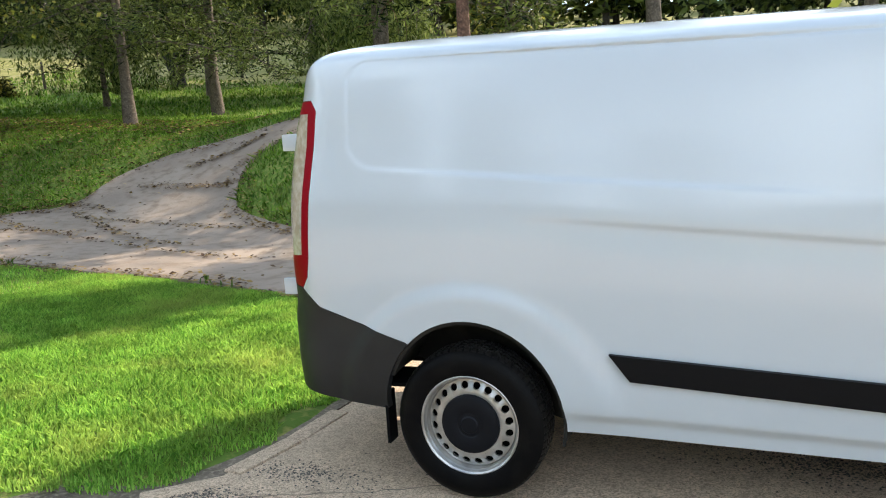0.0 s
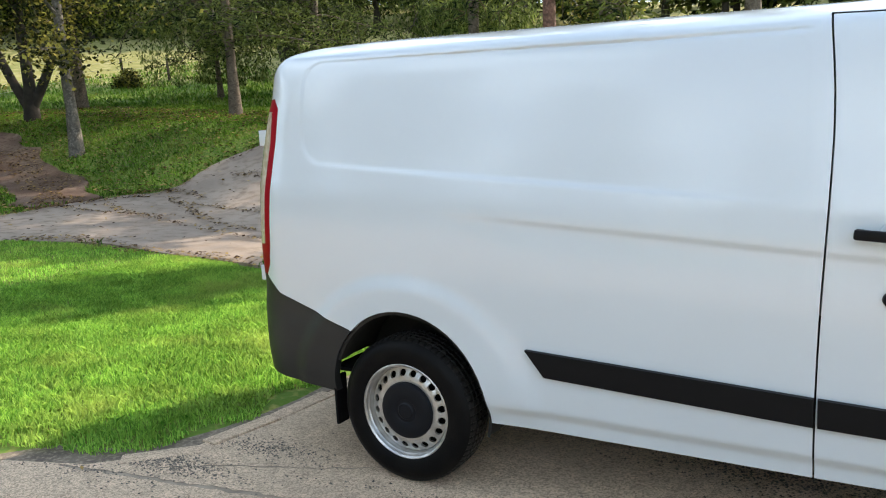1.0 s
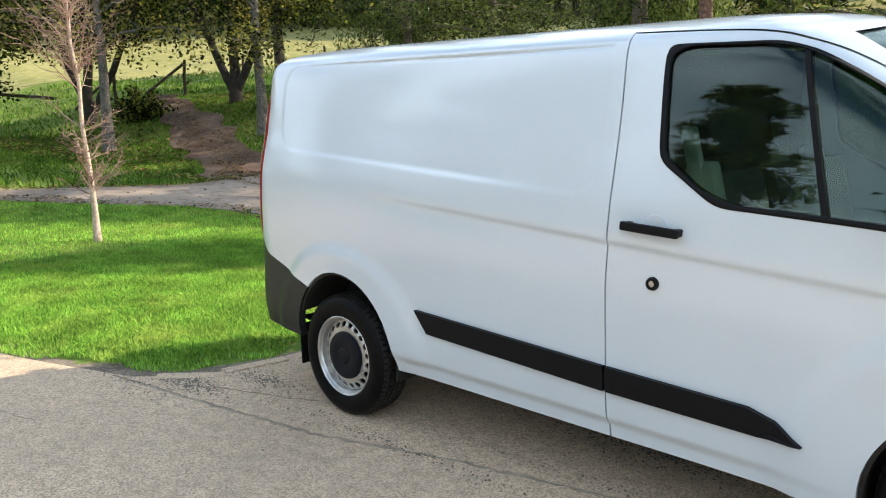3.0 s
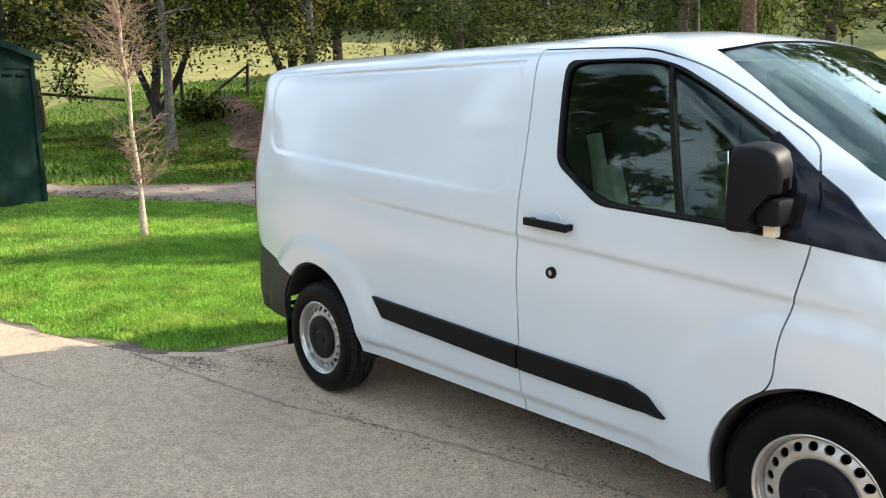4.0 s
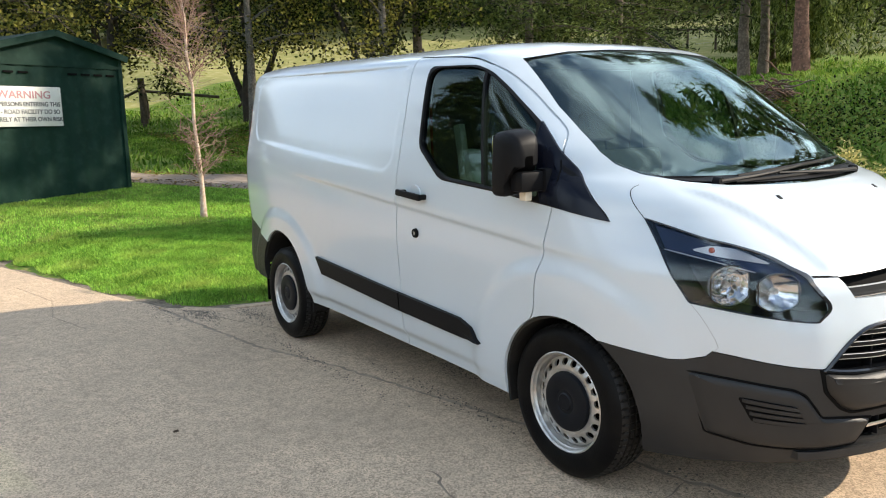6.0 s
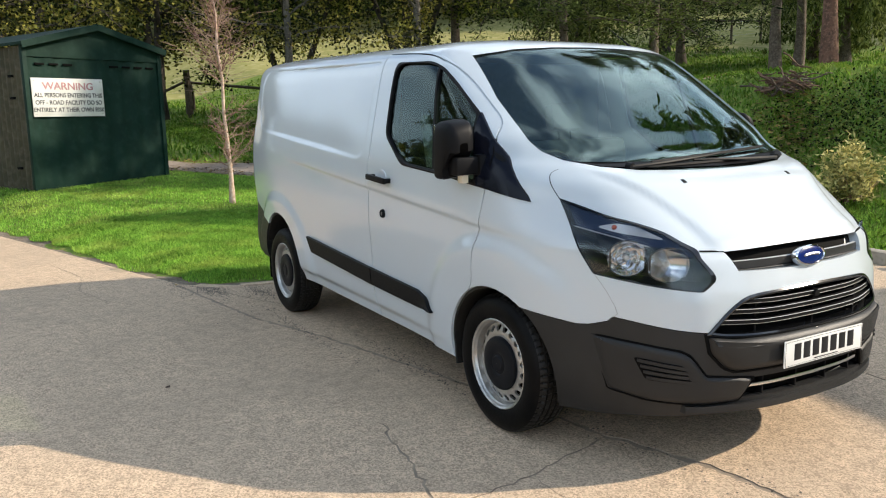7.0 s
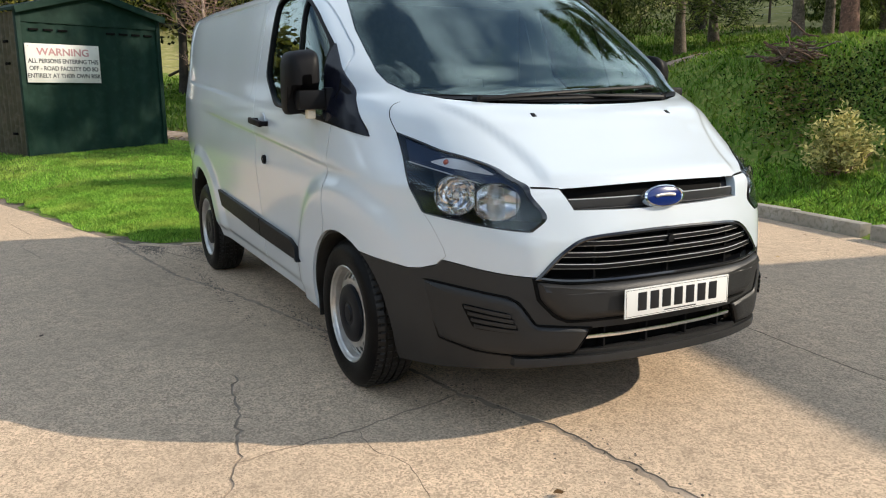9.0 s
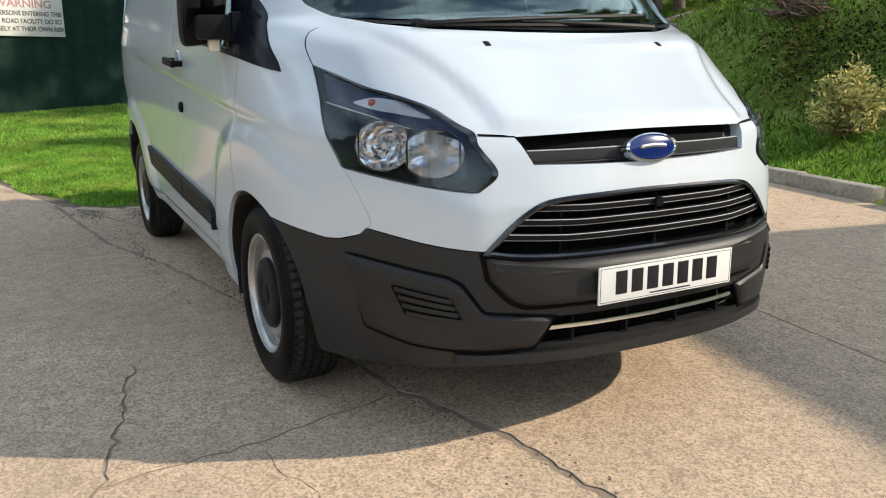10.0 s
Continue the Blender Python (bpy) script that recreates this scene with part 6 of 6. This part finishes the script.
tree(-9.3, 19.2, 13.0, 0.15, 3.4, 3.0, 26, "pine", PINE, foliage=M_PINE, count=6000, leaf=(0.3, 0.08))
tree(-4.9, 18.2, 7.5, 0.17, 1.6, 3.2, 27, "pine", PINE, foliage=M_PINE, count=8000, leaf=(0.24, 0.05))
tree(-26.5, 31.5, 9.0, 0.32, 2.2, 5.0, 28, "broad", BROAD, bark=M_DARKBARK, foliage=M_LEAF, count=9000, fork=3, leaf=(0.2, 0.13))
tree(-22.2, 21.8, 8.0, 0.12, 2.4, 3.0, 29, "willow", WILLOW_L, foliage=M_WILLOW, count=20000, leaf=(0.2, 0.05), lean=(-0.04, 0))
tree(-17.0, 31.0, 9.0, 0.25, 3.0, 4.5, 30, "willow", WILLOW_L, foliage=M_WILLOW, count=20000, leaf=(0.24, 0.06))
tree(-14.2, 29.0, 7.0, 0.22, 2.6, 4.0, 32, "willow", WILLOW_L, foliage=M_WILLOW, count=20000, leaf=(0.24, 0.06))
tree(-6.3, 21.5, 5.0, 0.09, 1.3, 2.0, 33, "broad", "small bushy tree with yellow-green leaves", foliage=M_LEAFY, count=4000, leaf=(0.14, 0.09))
# the wood behind
for k in range(30):
    gen_w = np.random.default_rng(400 + k)
    a_w, d_w = radians(-14 + 112 * (k + gen_w.uniform(0, 1)) / 30), gen_w.uniform(58, 74)
    wx, wy = -math.sin(a_w) * d_w, math.cos(a_w) * d_w
    kind_w = k % 3 if a_w > radians(42) else 1
    tree(wx, wy, gen_w.uniform(12, 16), 0.3, 2.6, 6.5, 500 + k, ("broad", "pine", "willow")[kind_w], (BROAD, PINE, WILLOW_L)[kind_w], foliage=(M_LEAFY, M_PINE, M_WILLOW)[kind_w],
         bark=M_DARKBARK, count=4600, leaf=((0.8, 0.5), (0.95, 0.32), (0.95, 0.3))[kind_w], fine=False)
# beyond the shed
tree(-21.0, -1.0, 9.0, 0.25, 2.4, 4.4, 34, "broad", BROAD, foliage=M_LEAFY, count=18000, leaf=(0.13, 0.08))
tree(-30.0, 1.0, 10.0, 0.3, 2.0, 5.5, 35, "broad", BROAD, foliage=M_LEAFY, count=10000, leaf=(0.2, 0.13))
# added beside the yard, towards the sun, mostly unseen: they shade bank and shed
tree(3.6, 17.6, 9.0, 0.17, 2.0, 1.6, 44, "broad", BROAD, foliage=M_LEAF, count=3500, leaf=(0.32, 0.2), fine=False)
tree(-1.0, 17.0, 15.5, 0.2, 5.0, 2.3, 43, "pine", PINE, foliage=M_PINE, count=7000, leaf=(0.34, 0.09))
# behind the filming place, mirrored in the glass
for k, (bx_, by_, hh) in enumerate(((-8.3, -12.6, 12.0), (-12.6, -14.0, 14.5), (-5.0, -15.5, 10.5), (-16.5, -12.0, 13.5), (-1.0, -19.0, 9.5), (5.5, -19.0, 9.0), (-21.0, -16.0, 16.0), (11.0, -17.0, 9.0))):
    tree(bx_, by_, hh, 0.16, 0.6, 2.9, 50 + k, "pine", "young dense conifer across the yard", foliage=M_PINE, count=13000 if k < 4 else 4000, leaf=(0.36, 0.11), density=1.5, fine=False)


def sapling(x, y):
    """A thin bare young tree with a fan of fine twigs."""
    gen = np.random.default_rng(5)
    ob = thing("sapling", "young bare birch with pale stem and fine twigs", "tree", Matrix.Translation((x, y, float(height(x, y)) - 0.02)), group="trees round the yard")
    bm = bmesh.new()
    stem = [Vector((-0.055 * k * 0.5 + gen.normal(0, 0.012), -0.02 * k * 0.5 + gen.normal(0, 0.012), 0.5 * k)) for k in range(12)]
    tube(bm, stem, [0.058, 0.036, 0.030, 0.026, 0.023, 0.020, 0.017, 0.015, 0.012, 0.009, 0.007, 0.004], 10)
    part("stem", bm, M_BIRCH, ob, "pale smooth stem", 50)
    bm = bmesh.new()
    for j in range(170):
        low = j < 26
        z = gen.uniform(0.55, 1.6) if low else gen.uniform(1.9, 5.3)
        k = min(10, int(z / 0.5))
        start = stem[k].lerp(stem[k + 1], z / 0.5 - k)
        a = gen.uniform(0, math.tau)
        long = gen.uniform(0.3, 0.55) if low else gen.uniform(0.55, 1.0) * (1.2 - 0.16 * z / 1.8)
        pts = limb(gen, start, (math.cos(a), math.sin(a), gen.uniform(0.4, 1.1) if low else gen.uniform(0.9, 2.0)), long, 6, -0.5 if not low else 0.0, 0.12)
        tube(bm, pts, list(np.linspace(0.009 if low else 0.0065, 0.002, 7)), 5, cap=False)
        for p in pts[1:]:
            for _ in range(2):
                q = limb(gen, p, (math.cos(a) + gen.normal(0, 0.8), math.sin(a) + gen.normal(0, 0.8), gen.uniform(0.1, 1.2)), long * gen.uniform(0.2, 0.5), 4, 0, 0.2)
                tube(bm, q, [0.0045, 0.0036, 0.003, 0.0025, 0.002], 4, cap=False)
    tagged(part("brushwood", bm, M_TWIG, ob, "fine reddish twigs", 50), kind="stuff")


sapling(-6.75, 1.6)


def shrub(x, y, r, seed, name, label, mat, count, leaf, flat=0.85):
    """A rounded bush of leafy shoots."""
    gen = np.random.default_rng(seed)
    z0 = float(height(x, y))
    ob = thing(name, label, "bush", Matrix.Translation((x, y, z0 - 0.03)))
    bm = bmesh.new()
    ends = []
    for j in range(46):
        a, e = gen.uniform(0, math.tau), gen.uniform(0.15, 1.5)
        pts = limb(gen, (gen.normal(0, 0.06), gen.normal(0, 0.06), 0), (math.cos(a) * math.cos(e), math.sin(a) * math.cos(e), math.sin(e) * 1.2), r * gen.uniform(0.75, 1.35), 5, 0.1, 0.15)
        tube(bm, pts, [0.012, 0.01, 0.008, 0.006, 0.005, 0.003], 5, cap=False)
        ends += pts[2:]
    part("stems", bm, M_TWIG, ob, "", 50)
    e = np.array([tuple(p) for p in ends])
    c = e[gen.integers(0, len(e), count)] + gen.normal(0, r * 0.11, (count, 3))
    c[:, 2] = np.maximum(c[:, 2] * flat + 0.05, 0.03)
    v, f = leaves(c, leaf[0], leaf[1], gen, 0.5, 0.0)
    soup("foliage", v, f, mat, ob, "", 0)


shrub(0.0, 7.38, 0.37, 61, "variegated_bush", "round bush with cream and green variegated leaves", M_BUSH, 3800, (0.078, 0.029), 1.35)
shrub(-23.3, 10.2, 0.9, 62, "dark_bush", "low dark leafy bush beside the path", M_LEAF, 3000, (0.13, 0.08))
shrub(-30.6, 24.2, 0.75, 63, "hedge_bush", "pale tangled bush by the fence", M_LEAFY, 2500, (0.15, 0.08))
shrub(-29.6, 3.0, 1.2, 64, "hedge_bush", "pale tangled bush by the fence", M_LEAFY, 2500, (0.15, 0.08))


def brush_pile(x, y):
    gen = np.random.default_rng(9)
    ob = thing("brush_pile", "heap of cut brown branches on the bank", "branches", Matrix.Translation((x, y, float(height(x, y)))))
    for j in range(78):
        bm = bmesh.new()
        a = gen.normal(0.3, 0.9)
        p = (gen.normal(0, 0.2), gen.normal(0, 0.18), 0.02 + abs(gen.normal(0, 0.16)))
        pts = limb(gen, p, (math.cos(a), math.sin(a), gen.normal(0, 0.3)), gen.uniform(0.25, 0.6), 5, 0.1, 0.2)
        shift = (pts[-1] - pts[0]) / 2
        r = gen.uniform(0.009, 0.026)
        tube(bm, [q - shift for q in pts], list(np.linspace(r, r * 0.5, 6)), 6)
        part("branch", bm, M_BRUSH if j % 4 else M_BARK, ob)


brush_pile(-2.75, 9.9)


# ---------------------------------------------------------------- fence at the field
def post_at(x, y, tall, thick=0.11, seed=0):
    gen = np.random.default_rng(seed)
    bm = bmesh.new()
    tube(bm, [(0, 0, -0.3), (gen.normal(0, 0.02), gen.normal(0, 0.02), tall * 0.5), (gen.normal(0, 0.04), gen.normal(0, 0.04), tall)], [thick * 0.55, thick * 0.5, thick * 0.47], 8)
    p = part("post", bm, M_POST, fence)
    p.matrix_basis = Matrix.Translation((x, y, float(height(x, y))))
    return p


fence = thing("fence", "old timber post and wire stock fence", "fence")
LINE = [(-36.0, -2.0), (-33.8, 2.6), (-31.0, 7.0), (-27.2, 11.2), (-26.3, 13.6), (-30.5, 19.0), (-32.4, 22.3), (-31.6, 24.8), (-31.2, 27.4), (-29.8, 30.4), (-27.8, 33.4), (-25.4, 35.6), (-24.7, 37.2),
        (-22.0, 39.5), (-18.5, 41.0), (-14.0, 42.0), (-9.5, 42.5), (-5, 42.5)]
for k, (fx, fy) in enumerate(LINE):
    post_at(fx, fy, 1.35, 0.13, k)
post_at(-28.3, 6.15, 1.9, 0.28, 77)
for w in range(3):
    bm = bmesh.new()
    for a, b in zip(LINE, LINE[1:]):
        h = 0.45 + 0.35 * w
        tube(bm, [(a[0], a[1], float(height(*a)) + h), (b[0], b[1], float(height(*b)) + h)], 0.006, 4)
    part("wire", bm, M_STEEL, fence)
for a, b in (((-28.3, 6.15, 1.5), (-29.4, 4.6, 0.6)), ((-28.3, 6.15, 1.4), (-27.2, 8.9, 1.0)), ((-27.2, 11.2, 1.2), (-28.6, 10.2, 0.1)), ((-26.3, 13.6, 1.2), (-27.2, 12.4, 0.1))):
    bm = bmesh.new()
    tube(bm, [(a[0], a[1], float(height(a[0], a[1])) + a[2]), (b[0], b[1], float(height(b[0], b[1])) + b[2])], [0.055, 0.06], 8)
    part("brace", bm, M_POST, fence, "slanting timber brace")


# ---------------------------------------------------------------- distant woods
def far_woods(seed, number, a0, a1, d0, d1, n, size=1.0):
    gen = np.random.default_rng(seed)
    vs, fs, tv, count = [], [], bmesh.new(), 0
    for j in range(number):
        a = radians(gen.uniform(a0, a1))
        d = gen.uniform(d0, d1)
        x, y = -math.sin(a) * d, math.cos(a) * d
        z = float(height(x, y))
        tall, wide = gen.uniform(11, 18) * size, gen.uniform(4.5, 7)
        tube(tv, [(x, y, z - 0.5), (x, y, z + tall * 0.7)], [0.35, 0.12], 6, cap=False)
        lumps = gen.normal(0, 1, (26, 3))
        lumps /= np.linalg.norm(lumps, axis=1, keepdims=True)
        lumps *= gen.uniform(0.4, 1.0, (26, 1)) * (wide, wide, tall * 0.42)
        c = lumps[gen.integers(0, 26, n)] + gen.normal(0, wide * 0.2, (n, 3)) + (x, y, z + tall * 0.55)
        v, f = leaves(c, 1.6, 1.1, gen, 0.05, 0.3)
        vs.append(v)
        fs.append(f + count)
        count += len(v)
    ob = thing("far_woods", "distant mixed woods in autumn light", "woods", kind="stuff")
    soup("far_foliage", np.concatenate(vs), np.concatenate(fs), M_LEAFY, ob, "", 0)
    part("far_trunks", tv, M_DARKBARK, ob)


far_woods(90, 90, -25, 118, 85, 130, 500)
far_woods(91, 46, 112, 300, 50, 64, 420, 0.5)


# ---------------------------------------------------------------- grass, litter, gravel
def scatter(poly_test, lo, hi, n, gen):
    p = gen.uniform(lo, hi, (n, 2))
    return p[poly_test(p[:, 0], p[:, 1])]


def blades(name, p, tall, wide, seed, mat, label, lift=0.0, bend=0.45):
    """Grass blades, each a bent tapering strip."""
    gen = np.random.default_rng(seed)
    n = len(p)
    inner = depth_in(LAWN, p[:, 0], p[:, 1])
    inner = np.where(inner < 0, 1.0, inner)
    base = np.concatenate([p, (height(p[:, 0], p[:, 1]) + lift * step(0.05, 0.5, inner))[:, None]], 1)
    a = gen.uniform(0, math.tau, n)
    side = np.stack([np.cos(a), np.sin(a), 0 * a], 1)
    fwd = np.stack([-np.sin(a), np.cos(a), 0 * a], 1)
    h = (tall * gen.uniform(0.55, 1.25, n) * (0.55 + 0.45 * step(0.0, 0.35, inner)))[:, None]
    lean = gen.normal(0, bend, n)[:, None]
    w = (wide * gen.uniform(0.7, 1.3, n))[:, None]
    up = np.array([[0, 0, 1.0]])
    mid = base + up * h * 0.6 + fwd * h * lean * 0.35
    tip = base + up * h * 0.95 + fwd * h * lean
    v = np.stack([base - side * w / 2, base + side * w / 2, mid + side * w * 0.38, tip, mid - side * w * 0.38], 1).reshape(-1, 3)
    ob = soup(name, v, np.arange(5 * n).reshape(-1, 5), mat, None, "", 0)
    return tagged(ob, label, "grass", kind="stuff")


gen = np.random.default_rng(31)
def on_grass(x, y):
    d = np.maximum.reduce([depth_in(YARD, x, y) + 0.14 * ((y > 4.3) & (x > -1.9)), depth_in(TRACK, x, y), depth_in(TRAIL, x, y)])
    return d < -0.02
def on_lawn_at(x, y):
    edge = 0.05 * uneven(x, y, 0.13) + 0.04 * uneven(x, y, 0.37, 1)
    rim = step(4.4, 2.6, y) * step(-7.5, -6.5, x)
    return depth_in(LAWN, x, y) > 0.06 + 0.05 * rim + edge * (1.2 + 0.6 * rim)
near = scatter(on_lawn_at, (-6.0, -1.8), (-1.0, 4.3), 168000, gen)
blades("lawn_grass", near, 0.055, 0.0075, 1, M_GRASS, "short bright green mown lawn", 0.03)
far_lawn = scatter(on_lawn_at, (-14.0, -3.7), (-6.0, 4.5), 100000, gen)
blades("lawn_grass", far_lawn, 0.045, 0.010, 2, M_GRASS, "short bright green mown lawn", 0.03)
wild = scatter(lambda x, y: on_grass(x, y) & (depth_in(LAWN, x, y) < 0), (-25, 3.6), (5, 19), 110000, gen)
blades("rough_grass", wild, 0.10, 0.022, 3, M_ROUGH, "rough grass on the bank and under the trees", 0.0, 0.7)
beyond_p = scatter(lambda x, y: on_grass(x, y) & (depth_in(LAWN, x, y) < 0) & ((x < -25) | (y < 3.6) | (y > 19)), (-36, -3.0), (2, 34), 42000, gen)
blades("rough_grass", beyond_p, 0.16, 0.05, 13, M_ROUGH, "rough grass towards the field fence", 0.0, 0.7)
verge = scatter(lambda x, y: on_grass(x, y), (-1.9, 5.0), (4.5, 7.4), 30000, gen)
blades("verge_grass", verge, 0.055, 0.008, 4, M_GRASS, "bright grass verge behind the kerb", 0.01, 0.5)


def litter(name, p, size, seed, mat, label, lift):
    gen = np.random.default_rng(seed)
    n = len(p)
    c = np.concatenate([p, (height(p[:, 0], p[:, 1]) + lift)[:, None]], 1)
    a = gen.uniform(0, math.tau, n)
    d = np.stack([np.cos(a), np.sin(a), gen.normal(0, 0.18, n)], 1)
    s = np.stack([-np.sin(a), np.cos(a), gen.normal(0, 0.22, n)], 1)
    k = size * gen.uniform(0.5, 1.3, (n, 1))
    v = np.stack([c - d * k, c + s * k * 0.6, c + d * k, c - s * k * 0.6 + [[0, 0, 0.006]]], 1).reshape(-1, 3)
    ob = soup(name, v, np.arange(4 * n).reshape(-1, 4), mat, None, "", 0)
    return tagged(ob, label, "leaves", kind="stuff")


def along(points, n, spread):
    """Places scattered along a line."""
    pts = [np.array(p) for p in points]
    k = gen.integers(0, len(pts) - 1, n)
    f = gen.uniform(0, 1, (n, 1))
    a, b = np.array([pts[i] for i in k]), np.array([pts[i + 1] for i in k])
    return a * (1 - f) + b * f + gen.normal(0, spread, (n, 2))


DRIFTS = [[(-10.1, 7.9), (-7.7, 7.7), (-5.6, 7.3)], [(-10.0, 9.5), (-8.8, 9.45), (-7.8, 9.35)], [(-10.9, 7.0), (-9.7, 6.55), (-7.6, 6.03), (-5.9, 5.6), (-4.6, 5.5)],
          [(-9.45, 10.2), (-8.6, 10.7), (-8.2, 11.2)], [(-10.5, 8.2), (-9.0, 7.3), (-7.7, 6.5), (-6.5, 6.2)], [(-11.9, 8.2), (-10.8, 8.6), (-9.6, 8.3)], [(-12.2, 6.6), (-10.5, 6.3), (-8.8, 6.6)]]
fallen = np.concatenate([scatter(lambda x, y: depth_in(TRAIL, x, y) > 0.25 - 0.4 * uneven(x, y, 0.6), (-27, 5), (-11, 14), 26000, gen),
                         scatter(lambda x, y: np.abs(depth_in(TRACK, x, y) - 0.05 - 0.2 * uneven(x, y, 0.5)) < 0.22, (-14, 1.6), (-1.7, 12), 26000, gen),
                         scatter(lambda x, y: depth_in(TRACK, x, y) > 0.3, (-14, 1.6), (-1.7, 12), 900, gen)] + [along(d, 230, 0.07) for d in DRIFTS])
strewn = scatter(lambda x, y: (depth_in(LAWN, x, y) < 0) & on_grass(x, y), (-24, 5), (-9, 17), 12000, gen)
trash = [np.array((-2.7, 9.7)) * (1 - f) + np.array((-1.0, 8.0)) * f + gen.normal(0, 0.28, 2) for f in gen.uniform(0, 1, 500)]
weed_p = gen.normal((-0.9, 9.2), (1.0, 0.6), (4000, 2))
weed_v, weed_f = leaves(np.concatenate([weed_p, (height(weed_p[:, 0], weed_p[:, 1]) + gen.uniform(0.02, 0.1, 4000))[:, None]], 1), 0.05, 0.028, gen, 0.4, 0.0)
tagged(soup("weeds", weed_v, weed_f, M_LEAF, None, "", 0), "dark leafy weeds on the shaded bank", "weeds", kind="stuff")
litter("brush_litter", np.array(trash), 0.05, 8, M_FALLEN, "brown chippings below the brush heap", 0.06)
litter("fallen_leaves", strewn, 0.045, 15, M_FALLEN, "yellow and brown leaves strewn on the grass", 0.10)
litter("fallen_leaves", fallen, 0.036, 5, M_FALLEN, "brown and yellow fallen leaves", 0.045)
few = np.concatenate([scatter(lambda x, y: depth_in(LAWN, x, y) > 0.1, (-8, -1.5), (-1.3, 4), 160, gen), scatter(lambda x, y: depth_in(YARD, x, y) > 0.05, (-2, -3), (7, 5.5), 36, gen)])
litter("stray_leaves", few, 0.02, 6, M_FALLEN, "a few stray dead leaves", 0.012)


def gravel():
    """Loose dark grit in the worn corners of the yard."""
    gen = np.random.default_rng(17)
    spots = [((-1.25, -0.22), (0.22, 0.06), 1100), ((-0.85, 0.12), (0.18, 0.06), 500), ((1.45, 0.72), (0.26, 0.09), 1100), ((-0.6, -0.05), (0.5, 0.25), 120), ((-1.6, -0.45), (0.35, 0.06), 300), ((0.6, -0.06), (0.5, 0.03), 260), ((1.9, 0.22), (0.5, 0.04), 260), ((3.3, 0.46), (0.35, 0.05), 90), ((4.2, 0.62), (0.4, 0.04), 60),
             ((2.9, 5.0), (1.6, 0.2), 200)]
    vs, fs, k = [], [], 0
    for c, s, n in spots:
        p = gen.normal(c, s, (n, 2))
        p = p[depth_in(YARD, p[:, 0], p[:, 1]) > 0.0]
        r = gen.uniform(0.0015, 0.0065, len(p))
        for (x, y), q in zip(p, r):
            a = gen.uniform(0, math.tau)
            ring_ = [(x + q * 1.3 * math.cos(a + t), y + q * math.sin(a + t), 0.0) for t in (0, 1.7, 3.2, 4.8)]
            vs += ring_ + [(x + gen.normal(0, q * 0.2), y + gen.normal(0, q * 0.2), q * gen.uniform(0.7, 1.2))]
            fs += [(k, k + 1, k + 4), (k + 1, k + 2, k + 4), (k + 2, k + 3, k + 4), (k + 3, k, k + 4)]
            k += 5
    ob = soup("gravel", vs, fs, material("dark_grit", (0.14, 0.115, 0.09), 0.9, random_tint=0.6), None, "", 0)
    tagged(ob, "loose dark grit lying on the concrete", "gravel", kind="stuff")


gravel()
